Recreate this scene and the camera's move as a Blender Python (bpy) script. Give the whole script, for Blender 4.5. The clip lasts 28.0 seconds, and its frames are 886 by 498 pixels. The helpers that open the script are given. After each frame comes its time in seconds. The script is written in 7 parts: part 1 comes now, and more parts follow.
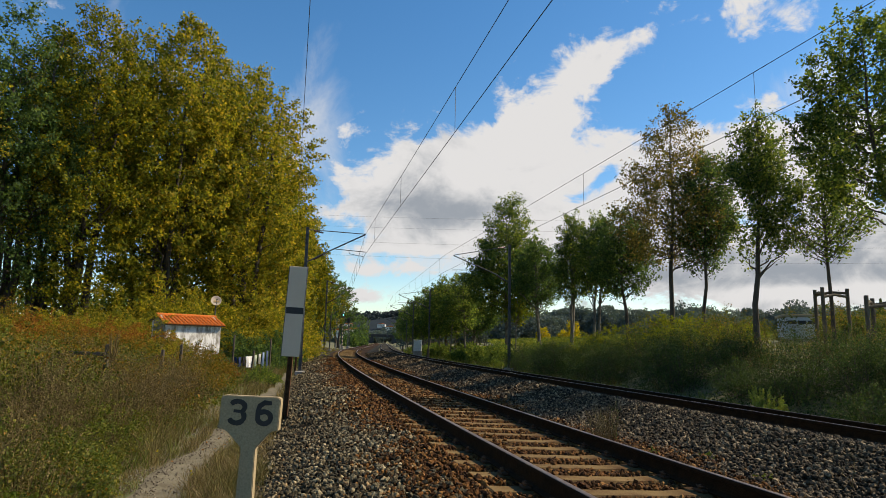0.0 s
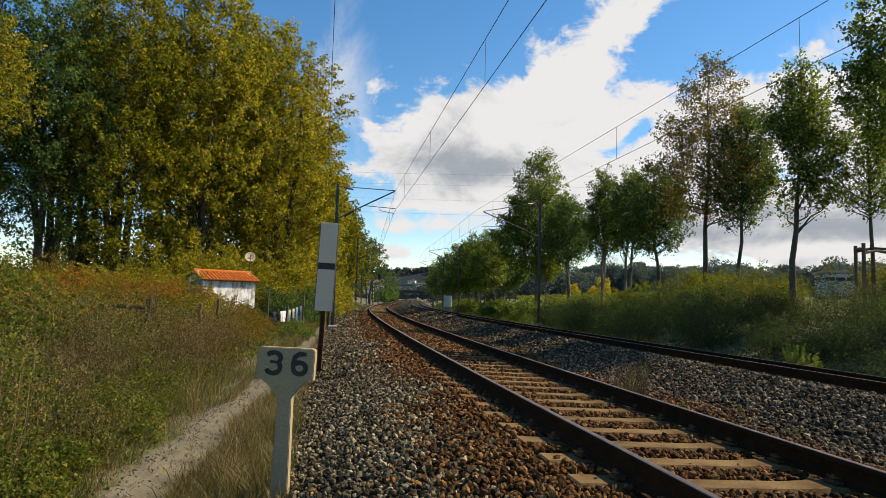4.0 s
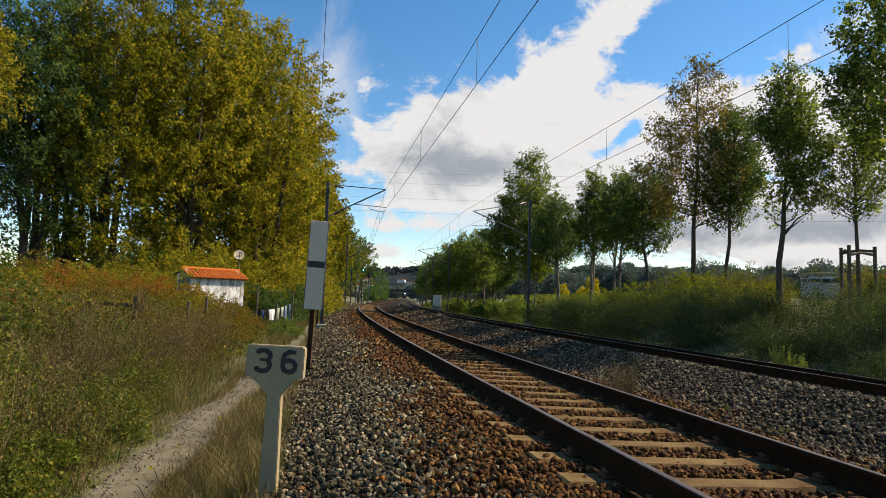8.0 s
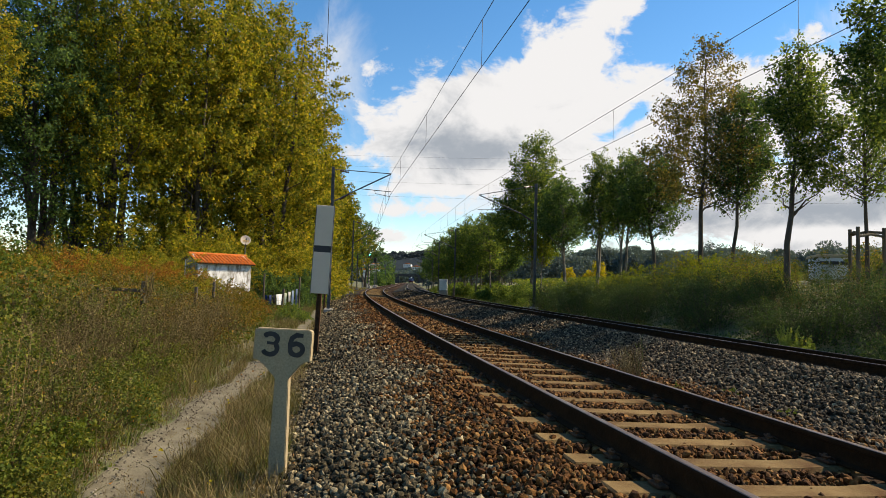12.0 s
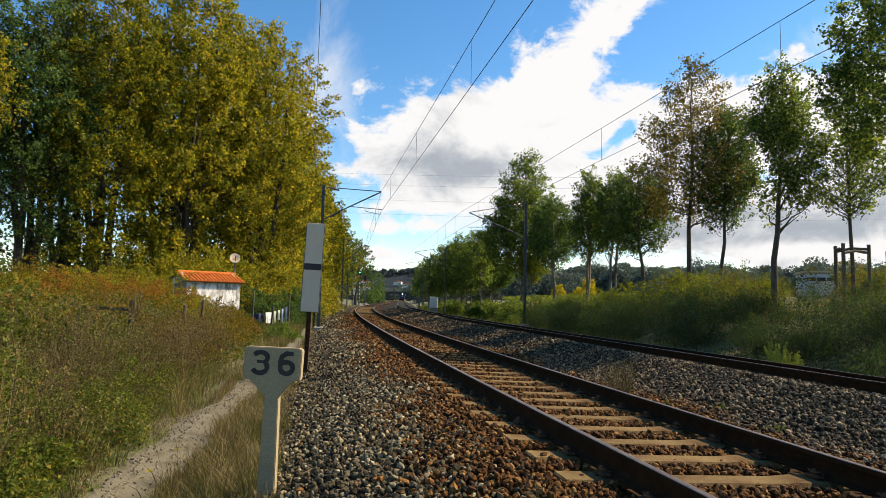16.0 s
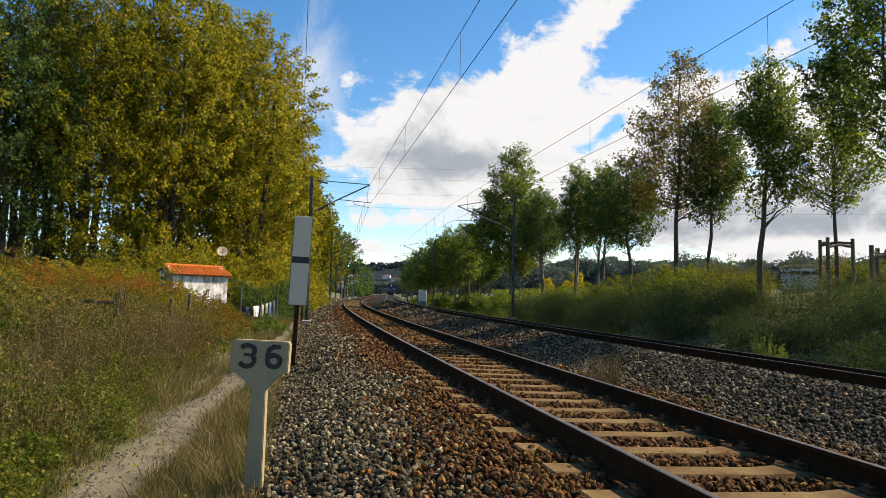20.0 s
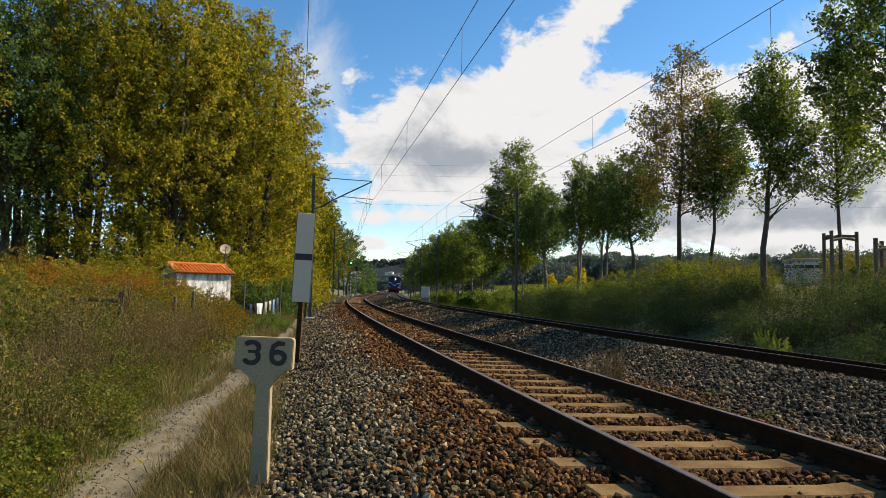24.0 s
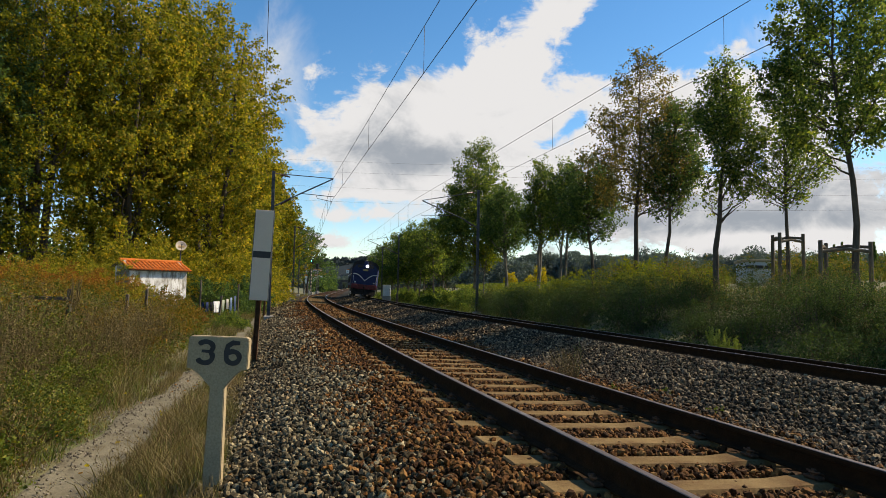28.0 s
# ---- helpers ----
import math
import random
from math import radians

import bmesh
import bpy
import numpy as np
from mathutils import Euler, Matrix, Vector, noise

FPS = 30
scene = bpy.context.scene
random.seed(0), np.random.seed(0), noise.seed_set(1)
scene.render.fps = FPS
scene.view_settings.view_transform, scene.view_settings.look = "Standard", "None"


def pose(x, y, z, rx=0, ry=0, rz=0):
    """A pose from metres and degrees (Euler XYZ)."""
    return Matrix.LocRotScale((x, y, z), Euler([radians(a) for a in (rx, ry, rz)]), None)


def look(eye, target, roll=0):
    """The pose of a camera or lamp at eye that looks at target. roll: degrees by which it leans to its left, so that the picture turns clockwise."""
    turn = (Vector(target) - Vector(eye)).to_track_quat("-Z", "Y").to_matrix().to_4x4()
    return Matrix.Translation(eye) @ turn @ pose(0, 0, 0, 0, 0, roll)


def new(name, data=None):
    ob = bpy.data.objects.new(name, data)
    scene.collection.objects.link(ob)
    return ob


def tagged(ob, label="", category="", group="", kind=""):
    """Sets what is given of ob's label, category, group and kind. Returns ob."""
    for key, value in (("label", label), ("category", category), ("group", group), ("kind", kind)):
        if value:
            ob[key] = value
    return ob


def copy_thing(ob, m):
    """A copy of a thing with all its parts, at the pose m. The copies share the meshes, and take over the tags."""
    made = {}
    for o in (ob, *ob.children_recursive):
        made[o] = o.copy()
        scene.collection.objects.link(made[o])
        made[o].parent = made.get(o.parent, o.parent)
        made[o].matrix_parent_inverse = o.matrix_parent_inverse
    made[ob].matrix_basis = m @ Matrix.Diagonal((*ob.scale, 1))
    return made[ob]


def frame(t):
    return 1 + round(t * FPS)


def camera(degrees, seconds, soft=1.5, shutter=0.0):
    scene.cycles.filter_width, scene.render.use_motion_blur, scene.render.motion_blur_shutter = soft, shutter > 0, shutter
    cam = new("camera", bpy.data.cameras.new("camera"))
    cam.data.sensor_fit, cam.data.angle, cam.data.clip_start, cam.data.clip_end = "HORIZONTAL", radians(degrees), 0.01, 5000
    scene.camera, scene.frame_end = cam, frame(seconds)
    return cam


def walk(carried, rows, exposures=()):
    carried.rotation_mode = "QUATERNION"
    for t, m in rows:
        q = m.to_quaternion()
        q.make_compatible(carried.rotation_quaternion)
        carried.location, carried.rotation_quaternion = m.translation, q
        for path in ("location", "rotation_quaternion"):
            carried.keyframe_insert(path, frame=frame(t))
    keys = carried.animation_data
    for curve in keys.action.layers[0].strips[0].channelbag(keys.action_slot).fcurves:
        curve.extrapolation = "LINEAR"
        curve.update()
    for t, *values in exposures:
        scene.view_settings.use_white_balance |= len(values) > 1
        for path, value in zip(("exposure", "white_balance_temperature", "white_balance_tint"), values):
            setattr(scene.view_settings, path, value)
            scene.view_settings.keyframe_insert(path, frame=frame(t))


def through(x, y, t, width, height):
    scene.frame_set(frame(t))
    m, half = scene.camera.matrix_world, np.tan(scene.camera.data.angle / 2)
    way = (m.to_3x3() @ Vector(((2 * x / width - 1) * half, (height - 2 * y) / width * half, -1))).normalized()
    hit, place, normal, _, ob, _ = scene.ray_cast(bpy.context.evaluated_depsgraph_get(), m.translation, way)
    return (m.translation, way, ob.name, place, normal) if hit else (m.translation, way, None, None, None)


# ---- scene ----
cam = camera(71.4, 28.0, soft=0.6)
PATH = [
    (0, (0.021, -0.011, 1.106), (0.113, 1.964, 1.407), 1.3),
    (0.5, (0.02, -0.009, 1.099), (0.11, 1.967, 1.393), 1.1),
    (1, (0.023, -0.02, 1.1), (0.11, 1.958, 1.386), 1.3),
    (1.5, (0.017, -0.016, 1.096), (0.099, 1.964, 1.365), 1.5),
    (2, (0.014, -0.027, 1.098), (0.078, 1.959, 1.327), 1.4),
    (2.5, (0.014, -0.009, 1.107), (0.042, 1.983, 1.291), 1.3),
    (3, (0.017, -0.003, 1.101), (0.034, 1.99, 1.267), 1.3),
    (3.5, (0.018, -0.009, 1.092), (0.018, 1.985, 1.249), 1.4),
    (5.5, (0.012, -0.025, 1.086), (0.02, 1.968, 1.257), 1.8),
    (6, (0.007, -0.019, 1.083), (0.017, 1.973, 1.251), 1.9),
    (6.5, (0.006, -0.023, 1.086), (0.02, 1.97, 1.253), 2.1),
    (7, (0.01, -0.021, 1.086), (0.034, 1.971, 1.253), 1.9),
    (7.5, (0.01, -0.025, 1.085), (0.045, 1.967, 1.252), 1.8),
    (8, (0.008, -0.015, 1.082), (0.041, 1.978, 1.24), 1.8),
    (8.5, (0.004, -0.007, 1.072), (0.017, 1.989, 1.195), 1.6),
    (9, (-0.004, 0.022, 1.073), (-0.039, 2.02, 1.169), 1.6),
    (9.5, (-0.001, 0.006, 1.078), (-0.053, 2.002, 1.185), 1.9),
    (10, (0.005, -0.001, 1.076), (-0.044, 1.996, 1.185), 2.1),
    (10.5, (0.004, -0.001, 1.071), (-0.025, 1.996, 1.18), 1.7),
    (11, (0.003, 0.003, 1.073), (0.003, 2.0, 1.178), 1.7),
    (11.5, (0.005, 0.001, 1.069), (0.013, 1.998, 1.175), 1.5),
    (12, (0.009, -0.005, 1.07), (0.024, 1.992, 1.177), 1.5),
    (12.5, (0.009, 0.002, 1.069), (0.032, 1.999, 1.178), 1.4),
    (14.5, (0.002, -0.005, 1.075), (0.036, 1.99, 1.206), 1.5),
    (15, (0.008, -0.025, 1.075), (0.045, 1.968, 1.232), 1.4),
    (15.5, (0.01, -0.037, 1.072), (0.053, 1.955, 1.238), 1.4),
    (16, (0.009, -0.036, 1.071), (0.054, 1.956, 1.235), 1.3),
    (16.5, (0.009, -0.035, 1.073), (0.057, 1.958, 1.236), 1.2),
    (17, (0.009, -0.031, 1.067), (0.063, 1.962, 1.228), 1.2),
    (17.5, (0.012, -0.024, 1.068), (0.074, 1.969, 1.221), 1.1),
    (18, (0.015, -0.024, 1.07), (0.081, 1.969, 1.223), 1.1),
    (18.5, (0.014, -0.023, 1.065), (0.084, 1.97, 1.217), 1.1),
    (19, (0.014, -0.025, 1.065), (0.09, 1.969, 1.211), 1.1),
    (19.5, (0.015, -0.019, 1.065), (0.098, 1.974, 1.208), 1.3),
    (20, (0.012, -0.019, 1.066), (0.094, 1.974, 1.21), 1.3),
    (20.5, (0.012, -0.019, 1.065), (0.092, 1.974, 1.213), 1.3),
    (21, (0.011, -0.018, 1.063), (0.089, 1.975, 1.211), 1.1),
    (21.5, (0.012, -0.021, 1.065), (0.088, 1.972, 1.215), 0.8),
    (23.5, (0.002, -0.009, 1.058), (0.074, 1.985, 1.191), 0.9),
    (24, (0.006, -0.01, 1.059), (0.08, 1.984, 1.191), 0.9),
    (24.5, (0.008, -0.019, 1.061), (0.108, 1.976, 1.175), 1.0),
    (25, (0.008, -0.011, 1.063), (0.123, 1.983, 1.172), 1.0),
    (25.5, (0.008, -0.018, 1.063), (0.124, 1.975, 1.176), 0.9),
    (26, (0.012, -0.024, 1.061), (0.131, 1.97, 1.171), 0.7),
    (26.5, (0.018, -0.024, 1.06), (0.151, 1.968, 1.174), 0.7),
    (27, (0.018, -0.022, 1.063), (0.167, 1.969, 1.176), 0.7),
    (27.5, (0.022, -0.018, 1.067), (0.186, 1.972, 1.189), 0.9),
    (28, (0.031, -0.019, 1.066), (0.228, 1.967, 1.195), 1.1),
]
walk(cam, [(t, look(eye, target, roll)) for t, eye, target, roll in PATH], [(0, 0.50, 7250, 10), (1.5, 0.50, 7250, 10), (3.5, 0.64, 7250, 10), (9, 0.64, 7250, 10), (12, 0.74, 7250, 10), (15, 0.87, 7250, 10),
    (19, 0.84, 7250, 10), (22, 0.76, 7250, 10), (26, 0.66, 7250, 10), (28, 0.60, 7250, 10)])

# ---------------------------------------------------------------- light
SUN_AZ, SUN_EL = 75.0, 40.0      # degrees to the right of straight ahead, above the horizon


def make_world():
    w = bpy.data.worlds.new("sky")
    scene.world = w
    w.use_nodes = True
    nt = w.node_tree
    N, L = nt.nodes, nt.links
    bg = N["Background"]
    sky = N.new("ShaderNodeTexSky")
    sky.sky_type = "NISHITA"
    sky.sun_disc = False
    sky.sun_elevation = radians(SUN_EL)
    sky.sun_rotation = radians(SUN_AZ)
    sky.altitude, sky.air_density, sky.dust_density, sky.ozone_density = 100, 1.0, 0.15, 2.5
    tc = N.new("ShaderNodeTexCoord")
    sep = N.new("ShaderNodeSeparateXYZ")
    L.new(tc.outputs["Generated"], sep.inputs[0])

    def math_node(op, a, b=None, c=None):
        n = N.new("ShaderNodeMath")
        n.operation = op
        for i, v in enumerate((a, b, c)):
            if v is None:
                continue
            if isinstance(v, (int, float)):
                n.inputs[i].default_value = v
            else:
                L.new(v, n.inputs[i])
        return n.outputs[0]

    az = math_node("ARCTAN2", sep.outputs[0], sep.outputs[1])
    el = math_node("ARCSINE", sep.outputs[2])
    # cumulus: billows at three scales on the dome, gathered into banks
    dome = N.new("ShaderNodeMapping")
    dome.inputs["Scale"].default_value = (1, 1, 1.5)
    L.new(tc.outputs["Generated"], dome.inputs["Vector"])

    def fbm(scale, detail, rough, dist, offset, stretch=None):
        mp = N.new("ShaderNodeMapping")
        mp.inputs["Location"].default_value = offset
        if stretch:
            mp.inputs["Rotation"].default_value = (0, radians(stretch[3]), 0)
            mp.inputs["Scale"].default_value = stretch[:3]
        L.new(dome.outputs[0], mp.inputs["Vector"])
        n = N.new("ShaderNodeTexNoise")
        n.inputs["Scale"].default_value = scale
        n.inputs["Detail"].default_value = detail
        n.inputs["Roughness"].default_value = rough
        n.inputs["Distortion"].default_value = dist
        L.new(mp.outputs[0], n.inputs["Vector"])
        return n.outputs["Fac"]

    def gauss(a, e, ra, re, tilt, weight):
        """A soft bank of cloud round azimuth a, elevation e (degrees)."""
        da = math_node("SUBTRACT", az, radians(a))
        de = math_node("SUBTRACT", el, radians(e))
        ct, st = math.cos(radians(tilt)), math.sin(radians(tilt))
        x1 = math_node("ADD", math_node("MULTIPLY", da, ct / radians(ra)), math_node("MULTIPLY", de, st / radians(ra)))
        y1 = math_node("ADD", math_node("MULTIPLY", da, -st / radians(re)), math_node("MULTIPLY", de, ct / radians(re)))
        r2 = math_node("ADD", math_node("MULTIPLY", x1, x1), math_node("MULTIPLY", y1, y1))
        return math_node("MULTIPLY", math_node("POWER", 2.718, math_node("MULTIPLY", r2, -1.0)), weight)

    def gathered(rows):
        total = None
        for b in rows:
            v = gauss(*b)
            total = v if total is None else math_node("ADD", total, v)
        return total

    def soft_step(value, lo, hi):
        m = N.new("ShaderNodeMapRange")
        m.interpolation_type = "SMOOTHSTEP"
        m.inputs["From Min"].default_value, m.inputs["From Max"].default_value = lo, hi
        L.new(value, m.inputs["Value"])
        return m.outputs[0]

    def scaled(value, k):
        return math_node("MULTIPLY", math_node("SUBTRACT", value, 0.5), k)

    billow = fbm(5.0, 4, 0.55, 0.5, (3.1, 1.7, 0.4))
    puff = fbm(13.0, 12, 0.66, 0.3, (7.3, 2.2, 1.0))
    veil = fbm(7.0, 8, 0.60, 0.6, (0.4, 6.2, 3.0), (1.0, 1.0, 0.34, 24))
    dens = math_node("ADD", gathered(BANKS), math_node("ADD", scaled(billow, 1.2), scaled(puff, 1.7)))
    cover = soft_step(dens, 0.20, 0.50)
    wisps = math_node("MULTIPLY", soft_step(math_node("ADD", scaled(veil, 3.2), gathered(WISPS)), 0.35, 1.25), 0.75)
    cover = math_node("MAXIMUM", cover, wisps)
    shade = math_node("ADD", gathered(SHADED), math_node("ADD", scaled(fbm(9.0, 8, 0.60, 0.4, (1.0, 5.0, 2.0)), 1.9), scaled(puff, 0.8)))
    thick = soft_step(shade, 0.02, 0.80)
    tone = N.new("ShaderNodeMix")
    tone.data_type = "RGBA"
    tone.inputs[6].default_value = (CLOUD_LIT * 0.96, CLOUD_LIT * 1.0, CLOUD_LIT * 1.09, 1)
    tone.inputs[7].default_value = (CLOUD_LIT * 0.42, CLOUD_LIT * 0.49, CLOUD_LIT * 0.60, 1)
    L.new(thick, tone.inputs[0])
    deep = N.new("ShaderNodeHueSaturation")
    deep.inputs["Saturation"].default_value = 1.30
    deep.inputs["Value"].default_value = SKY_GAIN
    L.new(sky.outputs[0], deep.inputs["Color"])
    mix = N.new("ShaderNodeMix")
    mix.data_type = "RGBA"
    L.new(cover, mix.inputs[0])
    L.new(deep.outputs[0], mix.inputs[6])
    L.new(tone.outputs[2], mix.inputs[7])
    L.new(mix.outputs[2], bg.inputs[0])
    bg.inputs["Strength"].default_value = 0.06


# cloud banks: azimuth, elevation, half widths, tilt (degrees), weight
BANKS = [
    (3, 14.6, 11.5, 4.6, 6, 0.95),
    (11.5, 20.0, 9, 2.5, 33, 0.90),
    (17, 24.5, 4, 1.6, 20, 0.40),
    (29, 15.5, 14, 3.6, 2, 0.90),
    (30, 7.0, 18, 4.4, 0, 0.95),
    (13, 9.5, 7, 3.0, 0, 0.45),
    (-6, 4.2, 4.5, 0.8, 0, 0.60),
    (-3, 6.6, 5, 0.7, 3, 0.40),
    (2, 8.8, 7, 0.5, 2, 0.40),
    (26, 27.5, 8, 1.2, 8, 0.30),
    (17.5, 15.2, 3.0, 1.0, 40, -0.50),
    (23, 23.2, 7, 2.2, 6, -0.55),
    (-2, 26, 9, 5.0, 20, -0.50),
    (-70, 22, 40, 14, 0, 0.35),
    (120, 25, 50, 12, 0, 0.30),
]
# thin streaks of high ice cloud
WISPS = [(-10, 22, 3.2, 9, -12, 0.75), (-8, 14, 3, 5, 0, 0.5), (33, 21, 6, 2, 0, 0.5), (4, 7.4, 8, 1.0, 0, 0.5)]
# where the banks are thick and their undersides grey
SHADED = [(3.5, 11.8, 6, 2.0, 4, 0.85), (-3, 13.5, 5, 1.5, 0, 0.35), (31, 6.2, 16, 3.0, 2, 0.75), (14, 7.5, 7, 2.5, 0, 0.6), (34, 4.6, 9, 0.7, 0, -0.7), (27, 17, 12, 2.5, 0, -0.45), (12, 21, 8, 3, 30, -0.35)]
CLOUD_LIT, SKY_GAIN = 8.9, 1.95
make_world()
sun = new("sun", bpy.data.lights.new("sun", "SUN"))
sun.data.energy, sun.data.angle, sun.data.color = 5.0, radians(0.6), (1.0, 0.87, 0.68)
az_, el_ = radians(SUN_AZ), radians(SUN_EL)
to_sun = Vector((math.sin(az_) * math.cos(el_), math.cos(az_) * math.cos(el_), math.sin(el_)))
sun.matrix_world = look(to_sun * 200, (0, 0, 0))

# ---------------------------------------------------------------- materials


def ramp(nt, fac, stops):
    r = nt.nodes.new("ShaderNodeValToRGB")
    e = r.color_ramp.elements
    while len(e) < len(stops):
        e.new(0.5)
    for el, (p, c) in zip(e, stops):
        el.position, el.color = p, (*c, 1)
    nt.links.new(fac, r.inputs[0])
    return r.outputs[0]


def noise_fac(nt, scale, detail=6, rough=0.6, stretch=(1, 1, 1), coord="Object", dist=0.0):
    tc = nt.nodes.new("ShaderNodeTexCoord")
    mp = nt.nodes.new("ShaderNodeMapping")
    mp.inputs["Scale"].default_value = stretch
    n = nt.nodes.new("ShaderNodeTexNoise")
    n.inputs["Scale"].default_value = scale
    n.inputs["Detail"].default_value = detail
    n.inputs["Roughness"].default_value = rough
    n.inputs["Distortion"].default_value = dist
    nt.links.new(tc.outputs[coord], mp.inputs[0])
    nt.links.new(mp.outputs[0], n.inputs["Vector"])
    return n.outputs["Fac"]


def blend(nt, fac, a, b, mode="MIX"):
    m = nt.nodes.new("ShaderNodeMix")
    m.data_type, m.blend_type = "RGBA", mode
    for i, v in ((0, fac), (6, a), (7, b)):
        if isinstance(v, (int, float)):
            m.inputs[i].default_value = v
        elif isinstance(v, tuple):
            m.inputs[i].default_value = (*v, 1)
        else:
            nt.links.new(v, m.inputs[i])
    return m.outputs[2]


def surface(name, dark, light, scale=6.0, rough=0.8, metal=0.0, bump=0.3, stain=None, stain_scale=1.2, stain_at=(0.5, 0.7),
            fine=60.0, stretch=(1, 1, 1), random_hue=0.0, spread=(0.3, 0.7), grit=1.0):
    """A weathered surface: two tones by noise, fine grain, an optional stain of its own shape."""
    m = bpy.data.materials.new(name)
    m.use_nodes = True
    nt = m.node_tree
    b = nt.nodes["Principled BSDF"]
    col = ramp(nt, noise_fac(nt, scale, 8, 0.6, stretch), [(spread[0], dark), (spread[1], light)])
    grain = ramp(nt, noise_fac(nt, fine, 4, 0.6, stretch), [(0.25, (1 - 0.28 * grit,) * 3), (0.75, (1 + 0.15 * grit,) * 3)])
    col = blend(nt, 1.0, col, grain, "MULTIPLY")
    if stain:
        f = nt.nodes.new("ShaderNodeMapRange")
        f.inputs["From Min"].default_value, f.inputs["From Max"].default_value = stain_at
        nt.links.new(noise_fac(nt, stain_scale, 7, 0.65, stretch, dist=0.3), f.inputs[0])
        col = blend(nt, f.outputs[0], col, stain)
    if random_hue:
        oi = nt.nodes.new("ShaderNodeObjectInfo")
        v = nt.nodes.new("ShaderNodeMapRange")
        v.inputs["To Min"].default_value, v.inputs["To Max"].default_value = 1 - random_hue, 1 + random_hue
        nt.links.new(oi.outputs["Random"], v.inputs[0])
        hs = nt.nodes.new("ShaderNodeHueSaturation")
        nt.links.new(v.outputs[0], hs.inputs["Value"])
        nt.links.new(col, hs.inputs["Color"])
        col = hs.outputs[0]
    nt.links.new(col, b.inputs["Base Color"])
    b.inputs["Roughness"].default_value, b.inputs["Metallic"].default_value = rough, metal
    b.inputs["Specular IOR Level"].default_value = 0.12 if rough > 0.7 else 0.4
    if bump:
        bp = nt.nodes.new("ShaderNodeBump")
        bp.inputs["Strength"].default_value, bp.inputs["Distance"].default_value = bump, 0.02
        nt.links.new(noise_fac(nt, fine * 0.5, 6, 0.65, stretch), bp.inputs["Height"])
        nt.links.new(bp.outputs[0], b.inputs["Normal"])
    return m


def island_stops(nt, stops):
    g = nt.nodes.new("ShaderNodeNewGeometry")
    return ramp(nt, g.outputs["Random Per Island"], stops)


def leafy(name, stops, through=0.55, patch=None, patch_scale=0.35, rough=0.7):
    """Leaves: each one takes its own tone; light passes through them."""
    m = bpy.data.materials.new(name)
    m.use_nodes = True
    nt = m.node_tree
    b = nt.nodes["Principled BSDF"]
    col = island_stops(nt, stops)
    if patch:
        f = nt.nodes.new("ShaderNodeMapRange")
        f.inputs["From Min"].default_value, f.inputs["From Max"].default_value = 0.48, 0.68
        nt.links.new(noise_fac(nt, patch_scale, 4, 0.6), f.inputs[0])
        col = blend(nt, f.outputs[0], col, island_stops(nt, patch))
    nt.links.new(col, b.inputs["Base Color"])
    b.inputs["Roughness"].default_value = rough
    b.inputs["Specular IOR Level"].default_value = 0.12
    t = nt.nodes.new("ShaderNodeBsdfTranslucent")
    warm = blend(nt, 1.0, col, (1.25, 1.2, 0.6), "MULTIPLY")
    nt.links.new(warm, t.inputs["Color"])
    mx = nt.nodes.new("ShaderNodeMixShader")
    mx.inputs[0].default_value = through
    nt.links.new(b.outputs[0], mx.inputs[1])
    nt.links.new(t.outputs[0], mx.inputs[2])
    nt.links.new(mx.outputs[0], nt.nodes["Material Output"].inputs["Surface"])
    return m


def stony(name, stops, stain=None):
    """Loose stone: each piece its own tone, gritty faces."""
    m = bpy.data.materials.new(name)
    m.use_nodes = True
    nt = m.node_tree
    b = nt.nodes["Principled BSDF"]
    g = island_stops(nt, stops)
    gr = ramp(nt, noise_fac(nt, 45, 6, 0.7), [(0.32, (0.45, 0.45, 0.45)), (0.68, (1.3, 1.3, 1.3))])
    col = blend(nt, 1.0, g, gr, "MULTIPLY")
    if stain:
        f = nt.nodes.new("ShaderNodeMapRange")
        f.inputs["From Min"].default_value, f.inputs["From Max"].default_value = 0.45, 0.62
        nt.links.new(noise_fac(nt, 1.6, 6, 0.6), f.inputs[0])
        col = blend(nt, f.outputs[0], col, stain)
    nt.links.new(col, b.inputs["Base Color"])
    b.inputs["Roughness"].default_value = 0.85
    b.inputs["Specular IOR Level"].default_value = 0.15
    bp = nt.nodes.new("ShaderNodeBump")
    bp.inputs["Strength"].default_value, bp.inputs["Distance"].default_value = 0.5, 0.01
    nt.links.new(noise_fac(nt, 60, 5, 0.7), bp.inputs["Height"])
    nt.links.new(bp.outputs[0], b.inputs["Normal"])
    return m


def glowing(name, color, strength):
    m = bpy.data.materials.new(name)
    m.use_nodes = True
    b = m.node_tree.nodes["Principled BSDF"]
    b.inputs["Base Color"].default_value = (*color, 1)
    b.inputs["Emission Color"].default_value = (*color, 1)
    b.inputs["Emission Strength"].default_value = strength
    return m


